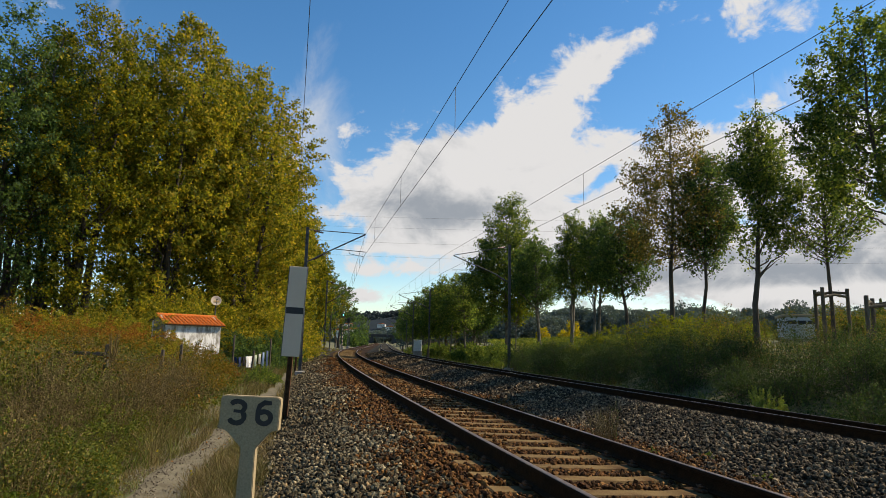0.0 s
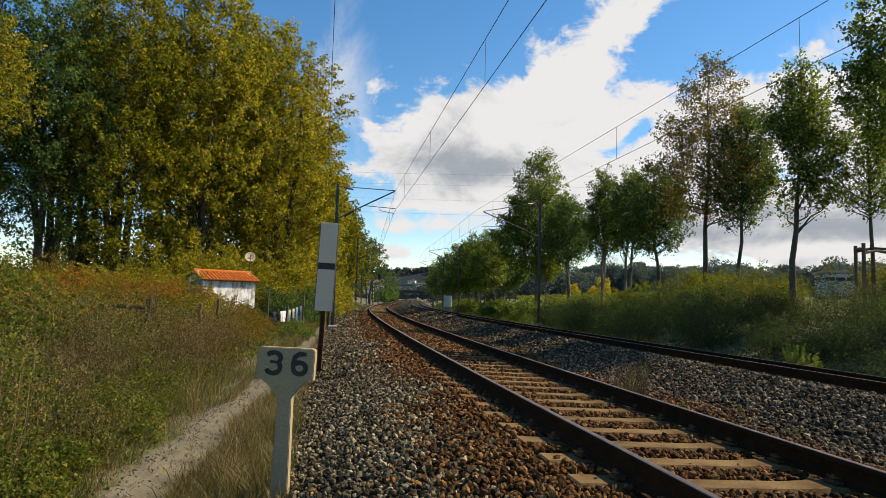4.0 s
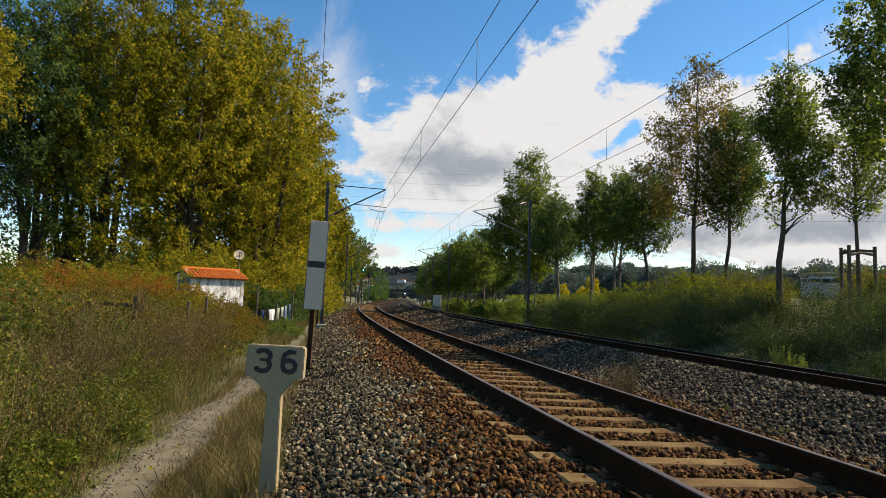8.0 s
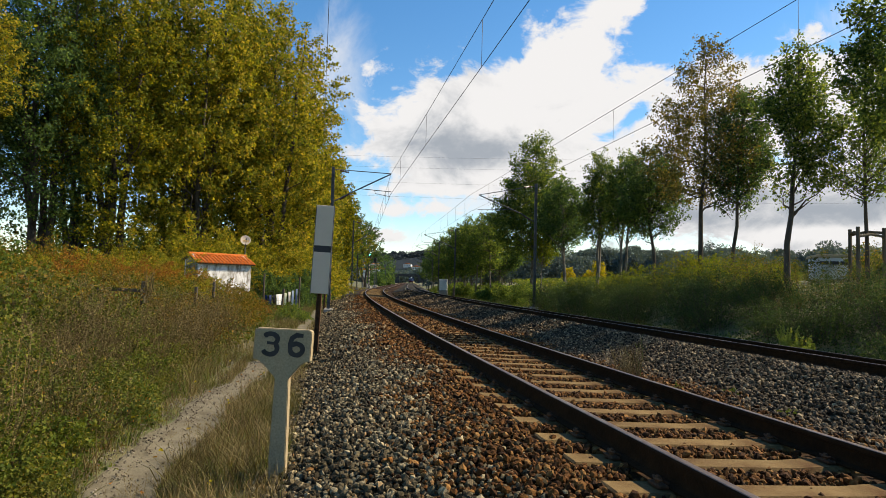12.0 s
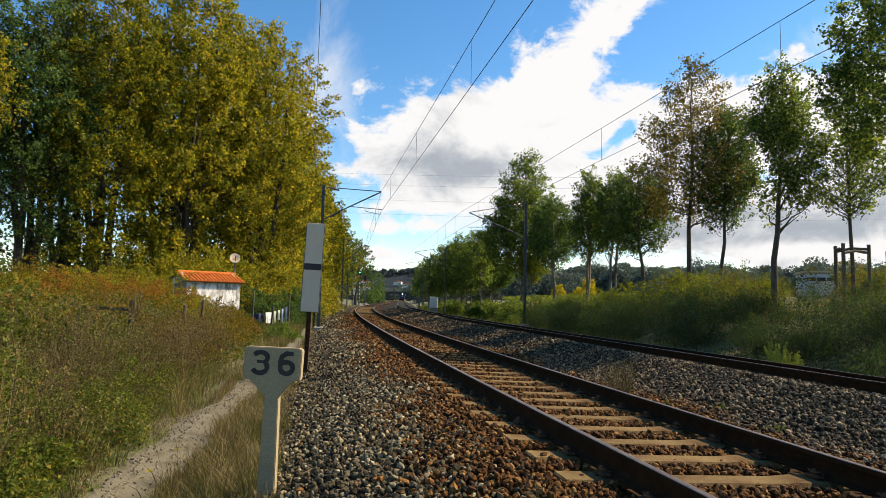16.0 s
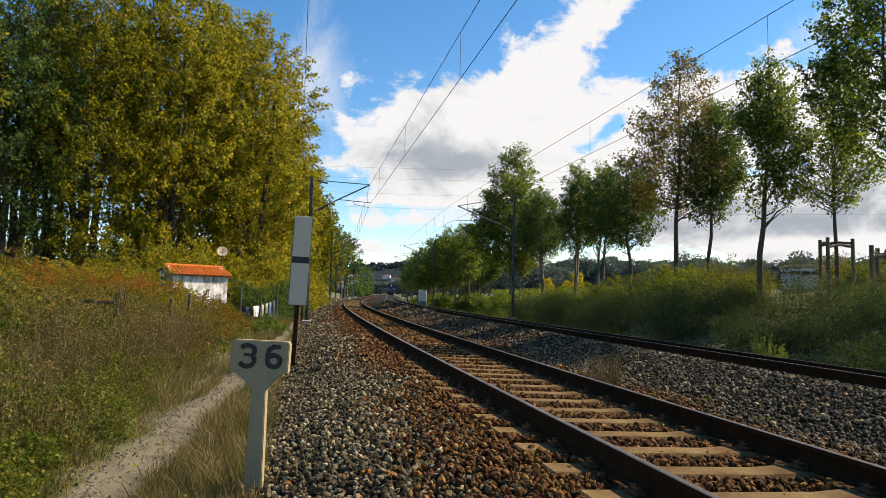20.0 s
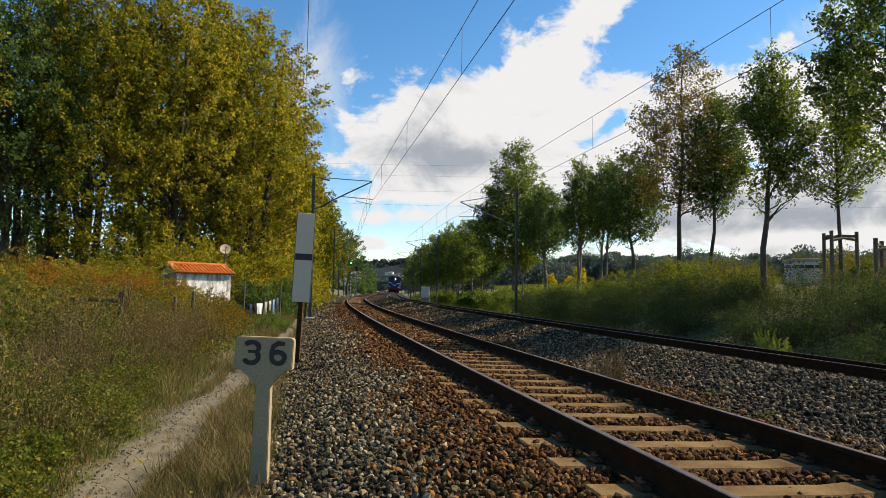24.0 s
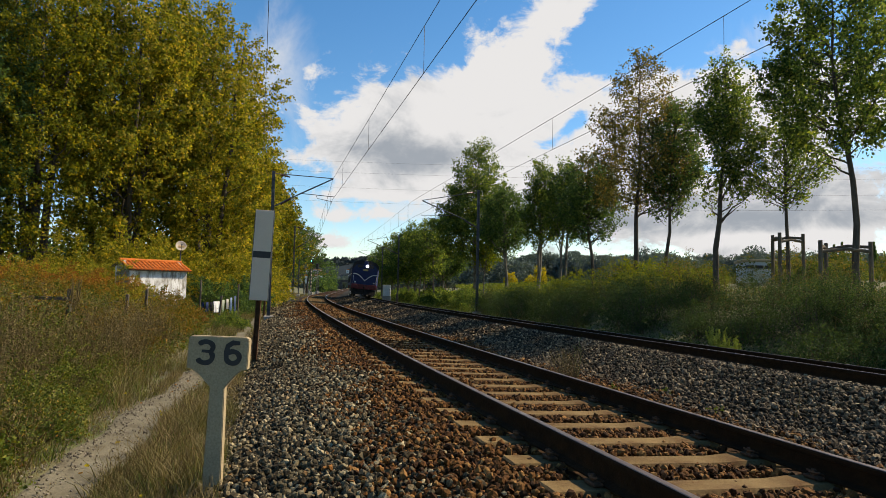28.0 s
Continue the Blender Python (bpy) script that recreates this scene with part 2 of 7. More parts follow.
RAIL_RUST = surface("rail rust", (0.0144, 0.0068, 0.0022), (0.0352, 0.0160, 0.0050), 9, 0.85, 0.0, 0.4, fine=80)
RAIL_TOP = surface("worn rail head", (0.1540, 0.1056, 0.0840), (0.2520, 0.1914, 0.1560), 5, 0.38, 0.75, 0.1, stretch=(1, 1, 1))
SLEEPER = surface("sleeper concrete", (0.1271, 0.0836, 0.0344), (0.2050, 0.1410, 0.0623), 5, 0.9, 0, 0.5, stain=(0.0722, 0.0361, 0.0131), stain_scale=2.6, stain_at=(0.42, 0.70), random_hue=0.12)
CLIP_STEEL = surface("rusted fastening", (0.05, 0.03, 0.02), (0.14, 0.07, 0.035), 14, 0.8, 0.2, 0.3)
BALLAST_BED = surface("ballast between the stones", (0.05, 0.042, 0.036), (0.17, 0.15, 0.13), 16, 0.95, 0, 1.0, fine=50)
STONE_GREY = stony("grey ballast stone", [(0.0, (0.0193, 0.0149, 0.0083)), (0.35, (0.0604, 0.0483, 0.0269)), (0.68, (0.1389, 0.1127, 0.0642)), (0.93, (0.3622, 0.3013, 0.1811)), (1.0, (0.1811, 0.0862, 0.0248))])
PALE_STONE = stony("pale path stone", [(0.0, (0.0891, 0.0743, 0.0557)), (0.6, (0.1930, 0.1671, 0.1262)), (1.0, (0.3119, 0.2822, 0.2228))])
STONE_RUST = stony("rust-stained ballast stone", [(0.0, (0.0202, 0.0081, 0.0022)), (0.35, (0.0661, 0.0258, 0.0058)), (0.75, (0.1515, 0.0630, 0.0145)), (1.0, (0.2570, 0.1332, 0.0419))])
STONE_BLUE = stony("fresh granite ballast stone", [(0.0, (0.0176, 0.0129, 0.0076)), (0.45, (0.0612, 0.0457, 0.0273)), (0.78, (0.1427, 0.1077, 0.0647)), (1.0, (0.3260, 0.2460, 0.1467))])
LOOSE_STONE = surface("loose ballast stone", (0.0444, 0.0334, 0.0192), (0.1331, 0.1030, 0.0573), 1.2, 0.85, 0, 0.4, fine=12, random_hue=0.5)
CONCRETE = surface("old concrete", (0.22, 0.21, 0.19), (0.38, 0.365, 0.33), 7, 0.9, 0, 0.5, stain=(0.12, 0.115, 0.10), stain_scale=3.0, stain_at=(0.52, 0.75))
PLATE_WHITE = surface("chalky white paint", (0.2893, 0.2318, 0.1405), (0.3764, 0.3018, 0.1854), 5, 0.8, 0, 0.15, stain=(0.1560, 0.1219, 0.0766), stain_scale=5, stain_at=(0.55, 0.85))
BOARD_WHITE = surface("enamelled white board", (0.4987, 0.4032, 0.3015), (0.5735, 0.4607, 0.3479), 1.5, 0.6, 0, 0.02, grit=0.15)
BLACK_PAINT = surface("black paint", (0.010, 0.011, 0.012), (0.028, 0.029, 0.03), 8, 0.6, 0, 0.1)
POST_RUST = surface("rust-brown steel post", (0.05, 0.026, 0.014), (0.13, 0.065, 0.03), 9, 0.75, 0.1, 0.3)
MAST_STEEL = surface("dark galvanised mast", (0.05, 0.055, 0.06), (0.13, 0.135, 0.14), 4, 0.6, 0.5, 0.1)
WIRE = surface("weathered copper wire", (0.02, 0.02, 0.02), (0.05, 0.045, 0.04), 9, 0.6, 0.4, 0)
INSULATOR = surface("brown glazed insulator", (0.05, 0.025, 0.018), (0.10, 0.05, 0.03), 5, 0.25, 0, 0)
PATH_DIRT = surface("trodden sandy path", (0.1156, 0.1004, 0.0675), (0.2081, 0.1886, 0.1352), 3.5, 0.95, 0, 0.6, stain=(0.0751, 0.0639, 0.0394), stain_scale=2.5, stain_at=(0.56, 0.8))
BARK_DARK = surface("dark furrowed bark", (0.035, 0.03, 0.024), (0.12, 0.10, 0.08), 7, 0.95, 0, 0.8, stretch=(1, 1, 0.25))
BARK_PALE = surface("pale mottled bark", (0.0900, 0.0798, 0.0624), (0.2160, 0.1938, 0.1560), 5, 0.9, 0, 0.5, stain=(0.0420, 0.0370, 0.0286), stain_scale=4, stretch=(1, 1, 0.5))
WOOD_GREY = surface("weathered grey timber", (0.06, 0.05, 0.038), (0.15, 0.125, 0.095), 9, 0.9, 0, 0.5, stretch=(1, 1, 0.15))
PLASTER = surface("peeling lime plaster", (0.58, 0.59, 0.60), (0.80, 0.81, 0.83), 4, 0.9, 0, 0.3, stain=(0.22, 0.20, 0.17), stain_scale=2.4, stain_at=(0.48, 0.62), stretch=(1.4, 1, 0.5))
ROOF_TILE = surface("orange clay roof tile", (0.46, 0.11, 0.02), (0.66, 0.20, 0.04), 6, 0.8, 0, 0.3, stain=(0.25, 0.09, 0.04), stain_scale=6, random_hue=0.12)
LEAF_GOLD = leafy("yellowing plane leaves", [(0.0, (0.0873, 0.1065, 0.0149)), (0.4, (0.1880, 0.1990, 0.0223)), (0.75, (0.3249, 0.2892, 0.0334)), (1.0, (0.4849, 0.3471, 0.0520))], 0.58, patch=[(0.0, (0.0727, 0.1041, 0.0186)), (0.6, (0.1576, 0.1793, 0.0261)), (1.0, (0.3395, 0.2661, 0.0373))], patch_scale=0.3)
LEAF_HEDGE = leafy("mixed autumn hedge leaves", [(0.0, (0.045, 0.062, 0.010)), (0.4, (0.11, 0.12, 0.016)), (0.7, (0.20, 0.15, 0.022)), (1.0, (0.30, 0.13, 0.020))], 0.4, patch=[(0.0, (0.15, 0.07, 0.014)), (0.6, (0.28, 0.13, 0.022)), (1.0, (0.14, 0.14, 0.02))], patch_scale=0.45)
LEAF_SCRUB = leafy("shaded broom and bramble leaves", [(0.0, (0.0205, 0.0402, 0.0130)), (0.55, (0.0444, 0.0783, 0.0238)), (0.85, (0.0810, 0.1205, 0.0346)), (1.0, (0.1023, 0.1355, 0.0520))], 0.35)
LEAF_OLIVE = leafy("olive-green leaves", [(0.0, (0.0622, 0.0779, 0.0085)), (0.5, (0.1322, 0.1468, 0.0132)), (0.85, (0.2425, 0.2248, 0.0170)), (1.0, (0.4186, 0.2922, 0.0215))], 0.42)
LEAF_DARK = leafy("dark green leaves", [(0.0, (0.0339, 0.0619, 0.0251)), (0.6, (0.0675, 0.1209, 0.0407)), (1.0, (0.1490, 0.2169, 0.0549))], 0.5)
LEAF_MID = leafy("mid-green maple leaves", [(0.0, (0.0445, 0.0774, 0.0250)), (0.55, (0.0900, 0.1459, 0.0406)), (1.0, (0.2403, 0.2795, 0.0625))], 0.65)
LEAF_BROWN = leafy("browning autumn leaves", [(0.0, (0.0721, 0.0637, 0.0219)), (0.45, (0.1228, 0.1244, 0.0338)), (0.8, (0.2017, 0.1600, 0.0474)), (1.0, (0.2880, 0.1954, 0.0541))], 0.5)
LEAF_BRAMBLE = leafy("bramble leaves", [(0.0, (0.0336, 0.0558, 0.0096)), (0.5, (0.0840, 0.1050, 0.0176)), (0.85, (0.1568, 0.1542, 0.0288)), (1.0, (0.2688, 0.1353, 0.0288))], 0.35)
LEAF_RUSSET = leafy("russet creeper leaves", [(0.0, (0.117, 0.058, 0.014)), (0.5, (0.260, 0.111, 0.022)), (0.8, (0.364, 0.182, 0.030)), (1.0, (0.156, 0.156, 0.024))], 0.45)
LEAF_YELLOW = leafy("bright yellow leaves", [(0.0, (0.22, 0.20, 0.015)), (0.6, (0.36, 0.30, 0.02)), (1.0, (0.45, 0.32, 0.03))], 0.5)
LEAF_LIME = leafy("fresh lime-yellow leaves", [(0.0, (0.0765, 0.1105, 0.0127)), (0.6, (0.1360, 0.1700, 0.0170)), (1.0, (0.2380, 0.2210, 0.0255))], 0.55)
LEAF_BUSH = leafy("fresh green bramble leaves", [(0.0, (0.040, 0.066, 0.010)), (0.5, (0.085, 0.118, 0.016)), (0.85, (0.15, 0.17, 0.026)), (1.0, (0.24, 0.20, 0.03))], 0.42, patch=[(0.0, (0.06, 0.07, 0.014)), (1.0, (0.19, 0.16, 0.03))], patch_scale=0.8)
LEAF_FERN = leafy("pale fern fronds", [(0.0, (0.1544, 0.2138, 0.0475)), (0.6, (0.2376, 0.2970, 0.0713)), (1.0, (0.3326, 0.3326, 0.1070))], 0.45)
GRASS_DRY = leafy("dry straw grass", [(0.0, (0.0888, 0.0648, 0.0300)), (0.5, (0.1696, 0.1296, 0.0630)), (0.9, (0.2584, 0.2112, 0.1140)), (1.0, (0.0816, 0.0888, 0.0180))], 0.3, patch=[(0.0, (0.0408, 0.0576, 0.0105)), (1.0, (0.1088, 0.1160, 0.0300))], patch_scale=0.7)
GRASS_GREEN = leafy("green verge grass", [(0.0, (0.045, 0.075, 0.015)), (0.6, (0.10, 0.135, 0.03)), (1.0, (0.22, 0.20, 0.07))], 0.4)
WEED_STALK = leafy("dead weed stalks", [(0.0, (0.0578, 0.0425, 0.0169)), (0.6, (0.1444, 0.1075, 0.0450)), (1.0, (0.2750, 0.2125, 0.0956))], 0.2)

# ---------------------------------------------------------------- the line
X0, HEAD, CURVE, EASE = 3.102, -0.1928, 0.00131, 91.0
BEND, TIGHT = 40.0, 0.0019      # past BEND the curve tightens, past EASE the line runs straight
GAUGE = 1.668
CANT1, CANT2, APART, LIFT2 = 0.046, 0.083, 5.14, 0.06


def heading(s):
    return HEAD + CURVE * min(s, BEND) + TIGHT * max(0.0, min(s, EASE) - BEND)


def line_at(s):
    """Centre of the first track and its heading, s metres along."""
    a = min(s, EASE)
    n = 60
    x, y = X0, 0.0
    for i in range(n):
        th = heading(a * (i + 0.5) / n)
        x += math.sin(th) * a / n
        y += math.cos(th) * a / n
    th = heading(s)
    if s > EASE:
        x += math.sin(th) * (s - EASE)
        y += math.cos(th) * (s - EASE)
    return x, y, th


def apart(s):
    """How far the second track lies from the first: they draw together with distance."""
    q = min(max(s, -20.0), 114.0)
    return APART - 0.0021 * q - 0.0000295 * q * q


def beside(s, u, z=0.0):
    """The place u metres to the right of the first track's centre."""
    x, y, th = line_at(s)
    return Vector((x + u * math.cos(th), y - u * math.sin(th), z))


_ys = np.array([line_at(s)[1] for s in np.linspace(-80, 700, 800)])
_xs = np.array([line_at(s)[0] for s in np.linspace(-80, 700, 800)])
_hs = np.array([line_at(s)[2] for s in np.linspace(-80, 700, 800)])


def centre_x(y):
    return np.interp(y, _ys, _xs)


def off_line(x, y):
    return (x - np.interp(y, _ys, _xs)) * np.cos(np.interp(y, _ys, _hs))


PROFILE_U = [-3000, -120, -40, -14, -8, -5.6, -5.0, -4.2, -3.7, -3.35, -2.4, -1.9, -1.5, -1.3, -0.8, 1.3, 1.6, 2.3, 3.0, 3.55, 3.9, 6.45, 6.9, 7.6, 8.6, 9.6, 11.2, 12.6, 16, 25, 45, 80, 150, 260, 420, 3000]
PROFILE_Z = [4.0, 1.0, -0.6, -0.35, -0.40, -0.58, -0.66, -0.66, -0.64, -0.58, -0.30, -0.205, -0.150, -0.150, -0.203, -0.300, -0.32, -0.33, -0.17, -0.01, -0.045, -0.285, -0.36, -0.55, -0.55, -0.25, 0.50, 0.85, 0.80, 0.75, 1.7, 3.5, 6.2, 7.6, 9.0, 12.0]


def ground_z(x, y):
    u = off_line(np.asarray(x, float), np.asarray(y, float))
    z = np.interp(u, PROFILE_U, PROFILE_Z)
    far_bank = np.clip((u - 8.6) / 2.5, 0, 1) * np.clip((30 - u) / 15, 0, 1) * np.clip((np.asarray(y, float) - 20) / 14, 0, 1)
    z = z - far_bank * 0.65
    rough = np.clip((np.abs(u - 2.5) - 5.2) / 4, 0, 1)
    return z + rough * (0.10 * np.sin(0.55 * x + 1.3) * np.cos(0.47 * y) + 0.06 * np.sin(1.7 * x - 0.8 * y))


def gz(x, y):
    return float(ground_z(x, y))


# ---------------------------------------------------------------- mesh helpers


class Geo:
    """Collects corners and faces for one mesh."""

    def __init__(self):
        self.v, self.f, self.m = [], [], []

    def add(self, v, f, m=0):
        o = len(self.v)
        self.v.extend(tuple(p) for p in v)
        self.f.extend(tuple(i + o for i in q) for q in f)
        self.m.extend([m] * len(f))
        return self

    def box(self, cx, cy, cz, sx, sy, sz, chamfer=0.0, m=0, turn=None):
        """A box with chamfered edges."""
        hx, hy, hz = sx / 2, sy / 2, sz / 2
        c = min(chamfer, hx * 0.9, hy * 0.9, hz * 0.9)
        v = []
        for k in (-1, 1):
            for j in (-1, 1):
                for i in (-1, 1):
                    v += [(i * (hx - c), j * (hy - c), k * hz), (i * (hx - c), j * hy, k * (hz - c)), (i * hx, j * (hy - c), k * (hz - c))]
        if c <= 0:
            v = [(i * hx, j * hy, k * hz) for k in (-1, 1) for j in (-1, 1) for i in (-1, 1)]
            f = [(0, 2, 3, 1), (4, 5, 7, 6), (0, 1, 5, 4), (2, 6, 7, 3), (0, 4, 6, 2), (1, 3, 7, 5)]
        else:
            f = hull_faces(v)
        t = turn or Matrix.Identity(3)
        v = [t @ Vector(p) + Vector((cx, cy, cz)) for p in v]
        return self.add(v, f, m)

    def tube(self, pts, rad, n=8, m=0, cap=True):
        """A tapering round bar through the points."""
        pts = [Vector(p) for p in pts]
        if isinstance(rad, (int, float)):
            rad = [rad] * len(pts)
        v, f = [], []
        ref = Vector((0, 0, 1)) if abs((pts[-1] - pts[0]).normalized().z) < 0.9 else Vector((1, 0, 0))
        for i, p in enumerate(pts):
            d = (pts[min(i + 1, len(pts) - 1)] - pts[max(i - 1, 0)]).normalized()
            a = d.cross(ref).normalized()
            b = d.cross(a)
            for k in range(n):
                w = 2 * math.pi * k / n
                v.append(p + (a * math.cos(w) + b * math.sin(w)) * rad[i])
        for i in range(len(pts) - 1):
            for k in range(n):
                f.append((i * n + k, i * n + (k + 1) % n, (i + 1) * n + (k + 1) % n, (i + 1) * n + k))
        if cap:
            f.append(tuple(range(n)))
            f.append(tuple((len(pts) - 1) * n + k for k in reversed(range(n))))
        return self.add(v, f, m)

    def lathe(self, prof, n=16, at=(0, 0, 0), axis="z", m=0):
        """Turns a profile of (radius, height) round an axis."""
        v, f = [], []
        for r, h in prof:
            for k in range(n):
                w = 2 * math.pi * k / n
                p = (r * math.cos(w), r * math.sin(w), h)
                if axis == "y":
                    p = (p[0], h, p[1])
                elif axis == "x":
                    p = (h, p[0], p[1])
                v.append((p[0] + at[0], p[1] + at[1], p[2] + at[2]))
        for i in range(len(prof) - 1):
            for k in range(n):
                f.append((i * n + k, i * n + (k + 1) % n, (i + 1) * n + (k + 1) % n, (i + 1) * n + k))
        f.append(tuple(range(n)))
        f.append(tuple((len(prof) - 1) * n + k for k in reversed(range(n))))
        return self.add(v, f, m)

    def prism(self, outline, y0, y1, m=0):
        """An outline in x, z pushed from y0 to y1."""
        n = len(outline)
        v = [(x, y0, z) for x, z in outline] + [(x, y1, z) for x, z in outline]
        f = [tuple(range(n)), tuple(n + i for i in reversed(range(n)))]
        f += [(i, n + i, n + (i + 1) % n, (i + 1) % n) for i in range(n)]
        return self.add(v, f, m)

    def sweep(self, outline, stations, m=0, closed=True):
        """An outline of (across, up) carried along stations (place, across direction, up direction)."""
        n = len(outline)
        v, f = [], []
        for p, a, up in stations:
            for q, r in outline:
                v.append(p + a * q + up * r)
        for i in range(len(stations) - 1):
            for k in range(n if closed else n - 1):
                f.append((i * n + k, i * n + (k + 1) % n, (i + 1) * n + (k + 1) % n, (i + 1) * n + k))
        if closed:
            f.append(tuple(reversed(range(n))))
            f.append(tuple((len(stations) - 1) * n + k for k in range(n)))
        return self.add(v, f, m)

    def mesh(self, name, mats, smooth=False):
        me = bpy.data.meshes.new(name)
        me.from_pydata([tuple(p) for p in self.v], [], self.f)
        for mt in mats if isinstance(mats, (list, tuple)) else [mats]:
            me.materials.append(mt)
        if any(self.m):
            me.polygons.foreach_set("material_index", self.m)
        if smooth:
            me.polygons.foreach_set("use_smooth", [True] * len(self.f))
        me.update()
        bm = bmesh.new()
        bm.from_mesh(me)
        bmesh.ops.recalc_face_normals(bm, faces=bm.faces)
        bm.to_mesh(me)
        bm.free()
        return me


_hull = {}


def hull_faces(v):
    """The faces of a chamfered box."""
    if "f" not in _hull:
        bm = bmesh.new()
        for k in (-1, 1):
            for j in (-1, 1):
                for i in (-1, 1):
                    for p in ((i * 0.8, j * 0.8, k), (i * 0.8, j, k * 0.8), (i, j * 0.8, k * 0.8)):
                        bm.verts.new(p)
        bm.verts.ensure_lookup_table()
        bm.verts.index_update()
        bmesh.ops.convex_hull(bm, input=bm.verts[:])
        bmesh.ops.dissolve_limit(bm, angle_limit=0.02, verts=bm.verts[:], edges=bm.edges[:])
        bm.verts.index_update()
        _hull["f"] = [tuple(q.index for q in f.verts) for f in bm.faces]
        bm.free()
    return _hull["f"]


def part(name, geo, material, parent=None, label="", smooth=False, at=None):
    """One mesh object under a thing or a part."""
    ob = new(name, geo if isinstance(geo, bpy.types.Mesh) else geo.mesh(name, material, smooth))
    if parent:
        ob.parent = parent
    if at is not None:
        ob.matrix_basis = at
    if label:
        ob["label"] = label
    return ob


def thing(name, label, category, at=None, group="", kind=""):
    ob = new(name)
    ob.empty_display_size = 0.2
    if at is not None:
        ob.matrix_basis = at
    return tagged(ob, label, category, group, kind)


def array_mesh(name, verts, faces, material, smooth=False):
    """A mesh from arrays of corners and of equal-sided faces."""
    me = bpy.data.meshes.new(name)
    verts, faces = np.asarray(verts, np.float32), np.asarray(faces, np.int32)
    k = faces.shape[1]
    me.vertices.add(len(verts))
    me.vertices.foreach_set("co", verts.ravel())
    me.loops.add(faces.size)
    me.loops.foreach_set("vertex_index", faces.ravel())
    me.polygons.add(len(faces))
    me.polygons.foreach_set("loop_start", np.arange(0, faces.size, k, dtype=np.int32))
    me.polygons.foreach_set("loop_total", np.full(len(faces), k, np.int32))
    me.polygons.foreach_set("use_smooth", np.full(len(faces), smooth, bool))
    for mt in material if isinstance(material, (list, tuple)) else [material]:
        me.materials.append(mt)
    me.update(calc_edges=True)
    return me


rng = np.random.default_rng(7)


def turns(n):
    """Random rotations, as n matrices."""
    q = rng.normal(size=(n, 4))
    q /= np.linalg.norm(q, axis=1)[:, None]
    w, x, y, z = q.T
    return np.stack([1 - 2 * (y * y + z * z), 2 * (x * y - z * w), 2 * (x * z + y * w),
                     2 * (x * y + z * w), 1 - 2 * (x * x + z * z), 2 * (y * z - x * w),
                     2 * (x * z - y * w), 2 * (y * z + x * w), 1 - 2 * (x * x + y * y)], 1).reshape(n, 3, 3)


LEAF = np.array([(0, -0.5, 0), (0.36, 0.02, 0.10), (0, 0.5, -0.04), (-0.36, 0.02, 0.10)])


def leaf_mesh(name, places, size, material, flat=0.0, simple=False):
    """One small folded leaf at each place."""
    n = len(places)
    r = turns(n)
    sz = size * rng.uniform(0.65, 1.35, n)
    v = np.einsum("nij,kj->nki", r, LEAF[[0, 1, 3]] * 1.3 if simple else LEAF)
    v[:, :, 2] *= 1 - flat
    v = v * sz[:, None, None] + np.asarray(places)[:, None, :]
    if simple:
        return array_mesh(name, v.reshape(-1, 3), np.arange(n * 3).reshape(n, 3), material)
    base = np.arange(n)[:, None] * 4
    f = np.concatenate([base + np.array([[0, 1, 2]]), base + np.array([[0, 2, 3]])])
    return array_mesh(name, v.reshape(-1, 3), f, material)


def blade_mesh(name, roots, height, width, lean, material):
    """Grass blades: each one a bent, pointed strip."""
    n = len(roots)
    rx, ry = np.asarray(roots)[:, 0], np.asarray(roots)[:, 1]
    h = height * rng.uniform(0.5, 1.3, n) * (0.85 + 0.35 * np.sin(2.1 * rx + 1.7 * np.sin(1.3 * ry)) * np.cos(1.9 * ry + 0.8 * rx))
    a = rng.uniform(0, 2 * np.pi, n)
    d = np.stack([np.cos(a), np.sin(a), np.zeros(n)], 1)
    b = rng.uniform(0, 2 * np.pi, n)
    bend = np.stack([np.cos(b), np.sin(b), np.zeros(n)], 1) * (lean * h * rng.uniform(0.2, 1.0, n))[:, None]
    up = np.array([0, 0, 1.0])
    w = (width * rng.uniform(0.6, 1.3, n))[:, None]
    r = np.asarray(roots)
    v = np.stack([r - d * w, r + d * w, r + d * w * 0.7 + up * (h * 0.55)[:, None] + bend * 0.35,
                  r - d * w * 0.7 + up * (h * 0.55)[:, None] + bend * 0.35, r + up * h[:, None] * 0.97 + bend], 1)
    base = np.arange(n)[:, None] * 5
    f = np.concatenate([base + np.array([[0, 1, 2]]), base + np.array([[0, 2, 3]]), base + np.array([[3, 2, 4]])])
    return array_mesh(name, v.reshape(-1, 3), f, material)

# ---------------------------------------------------------------- ground


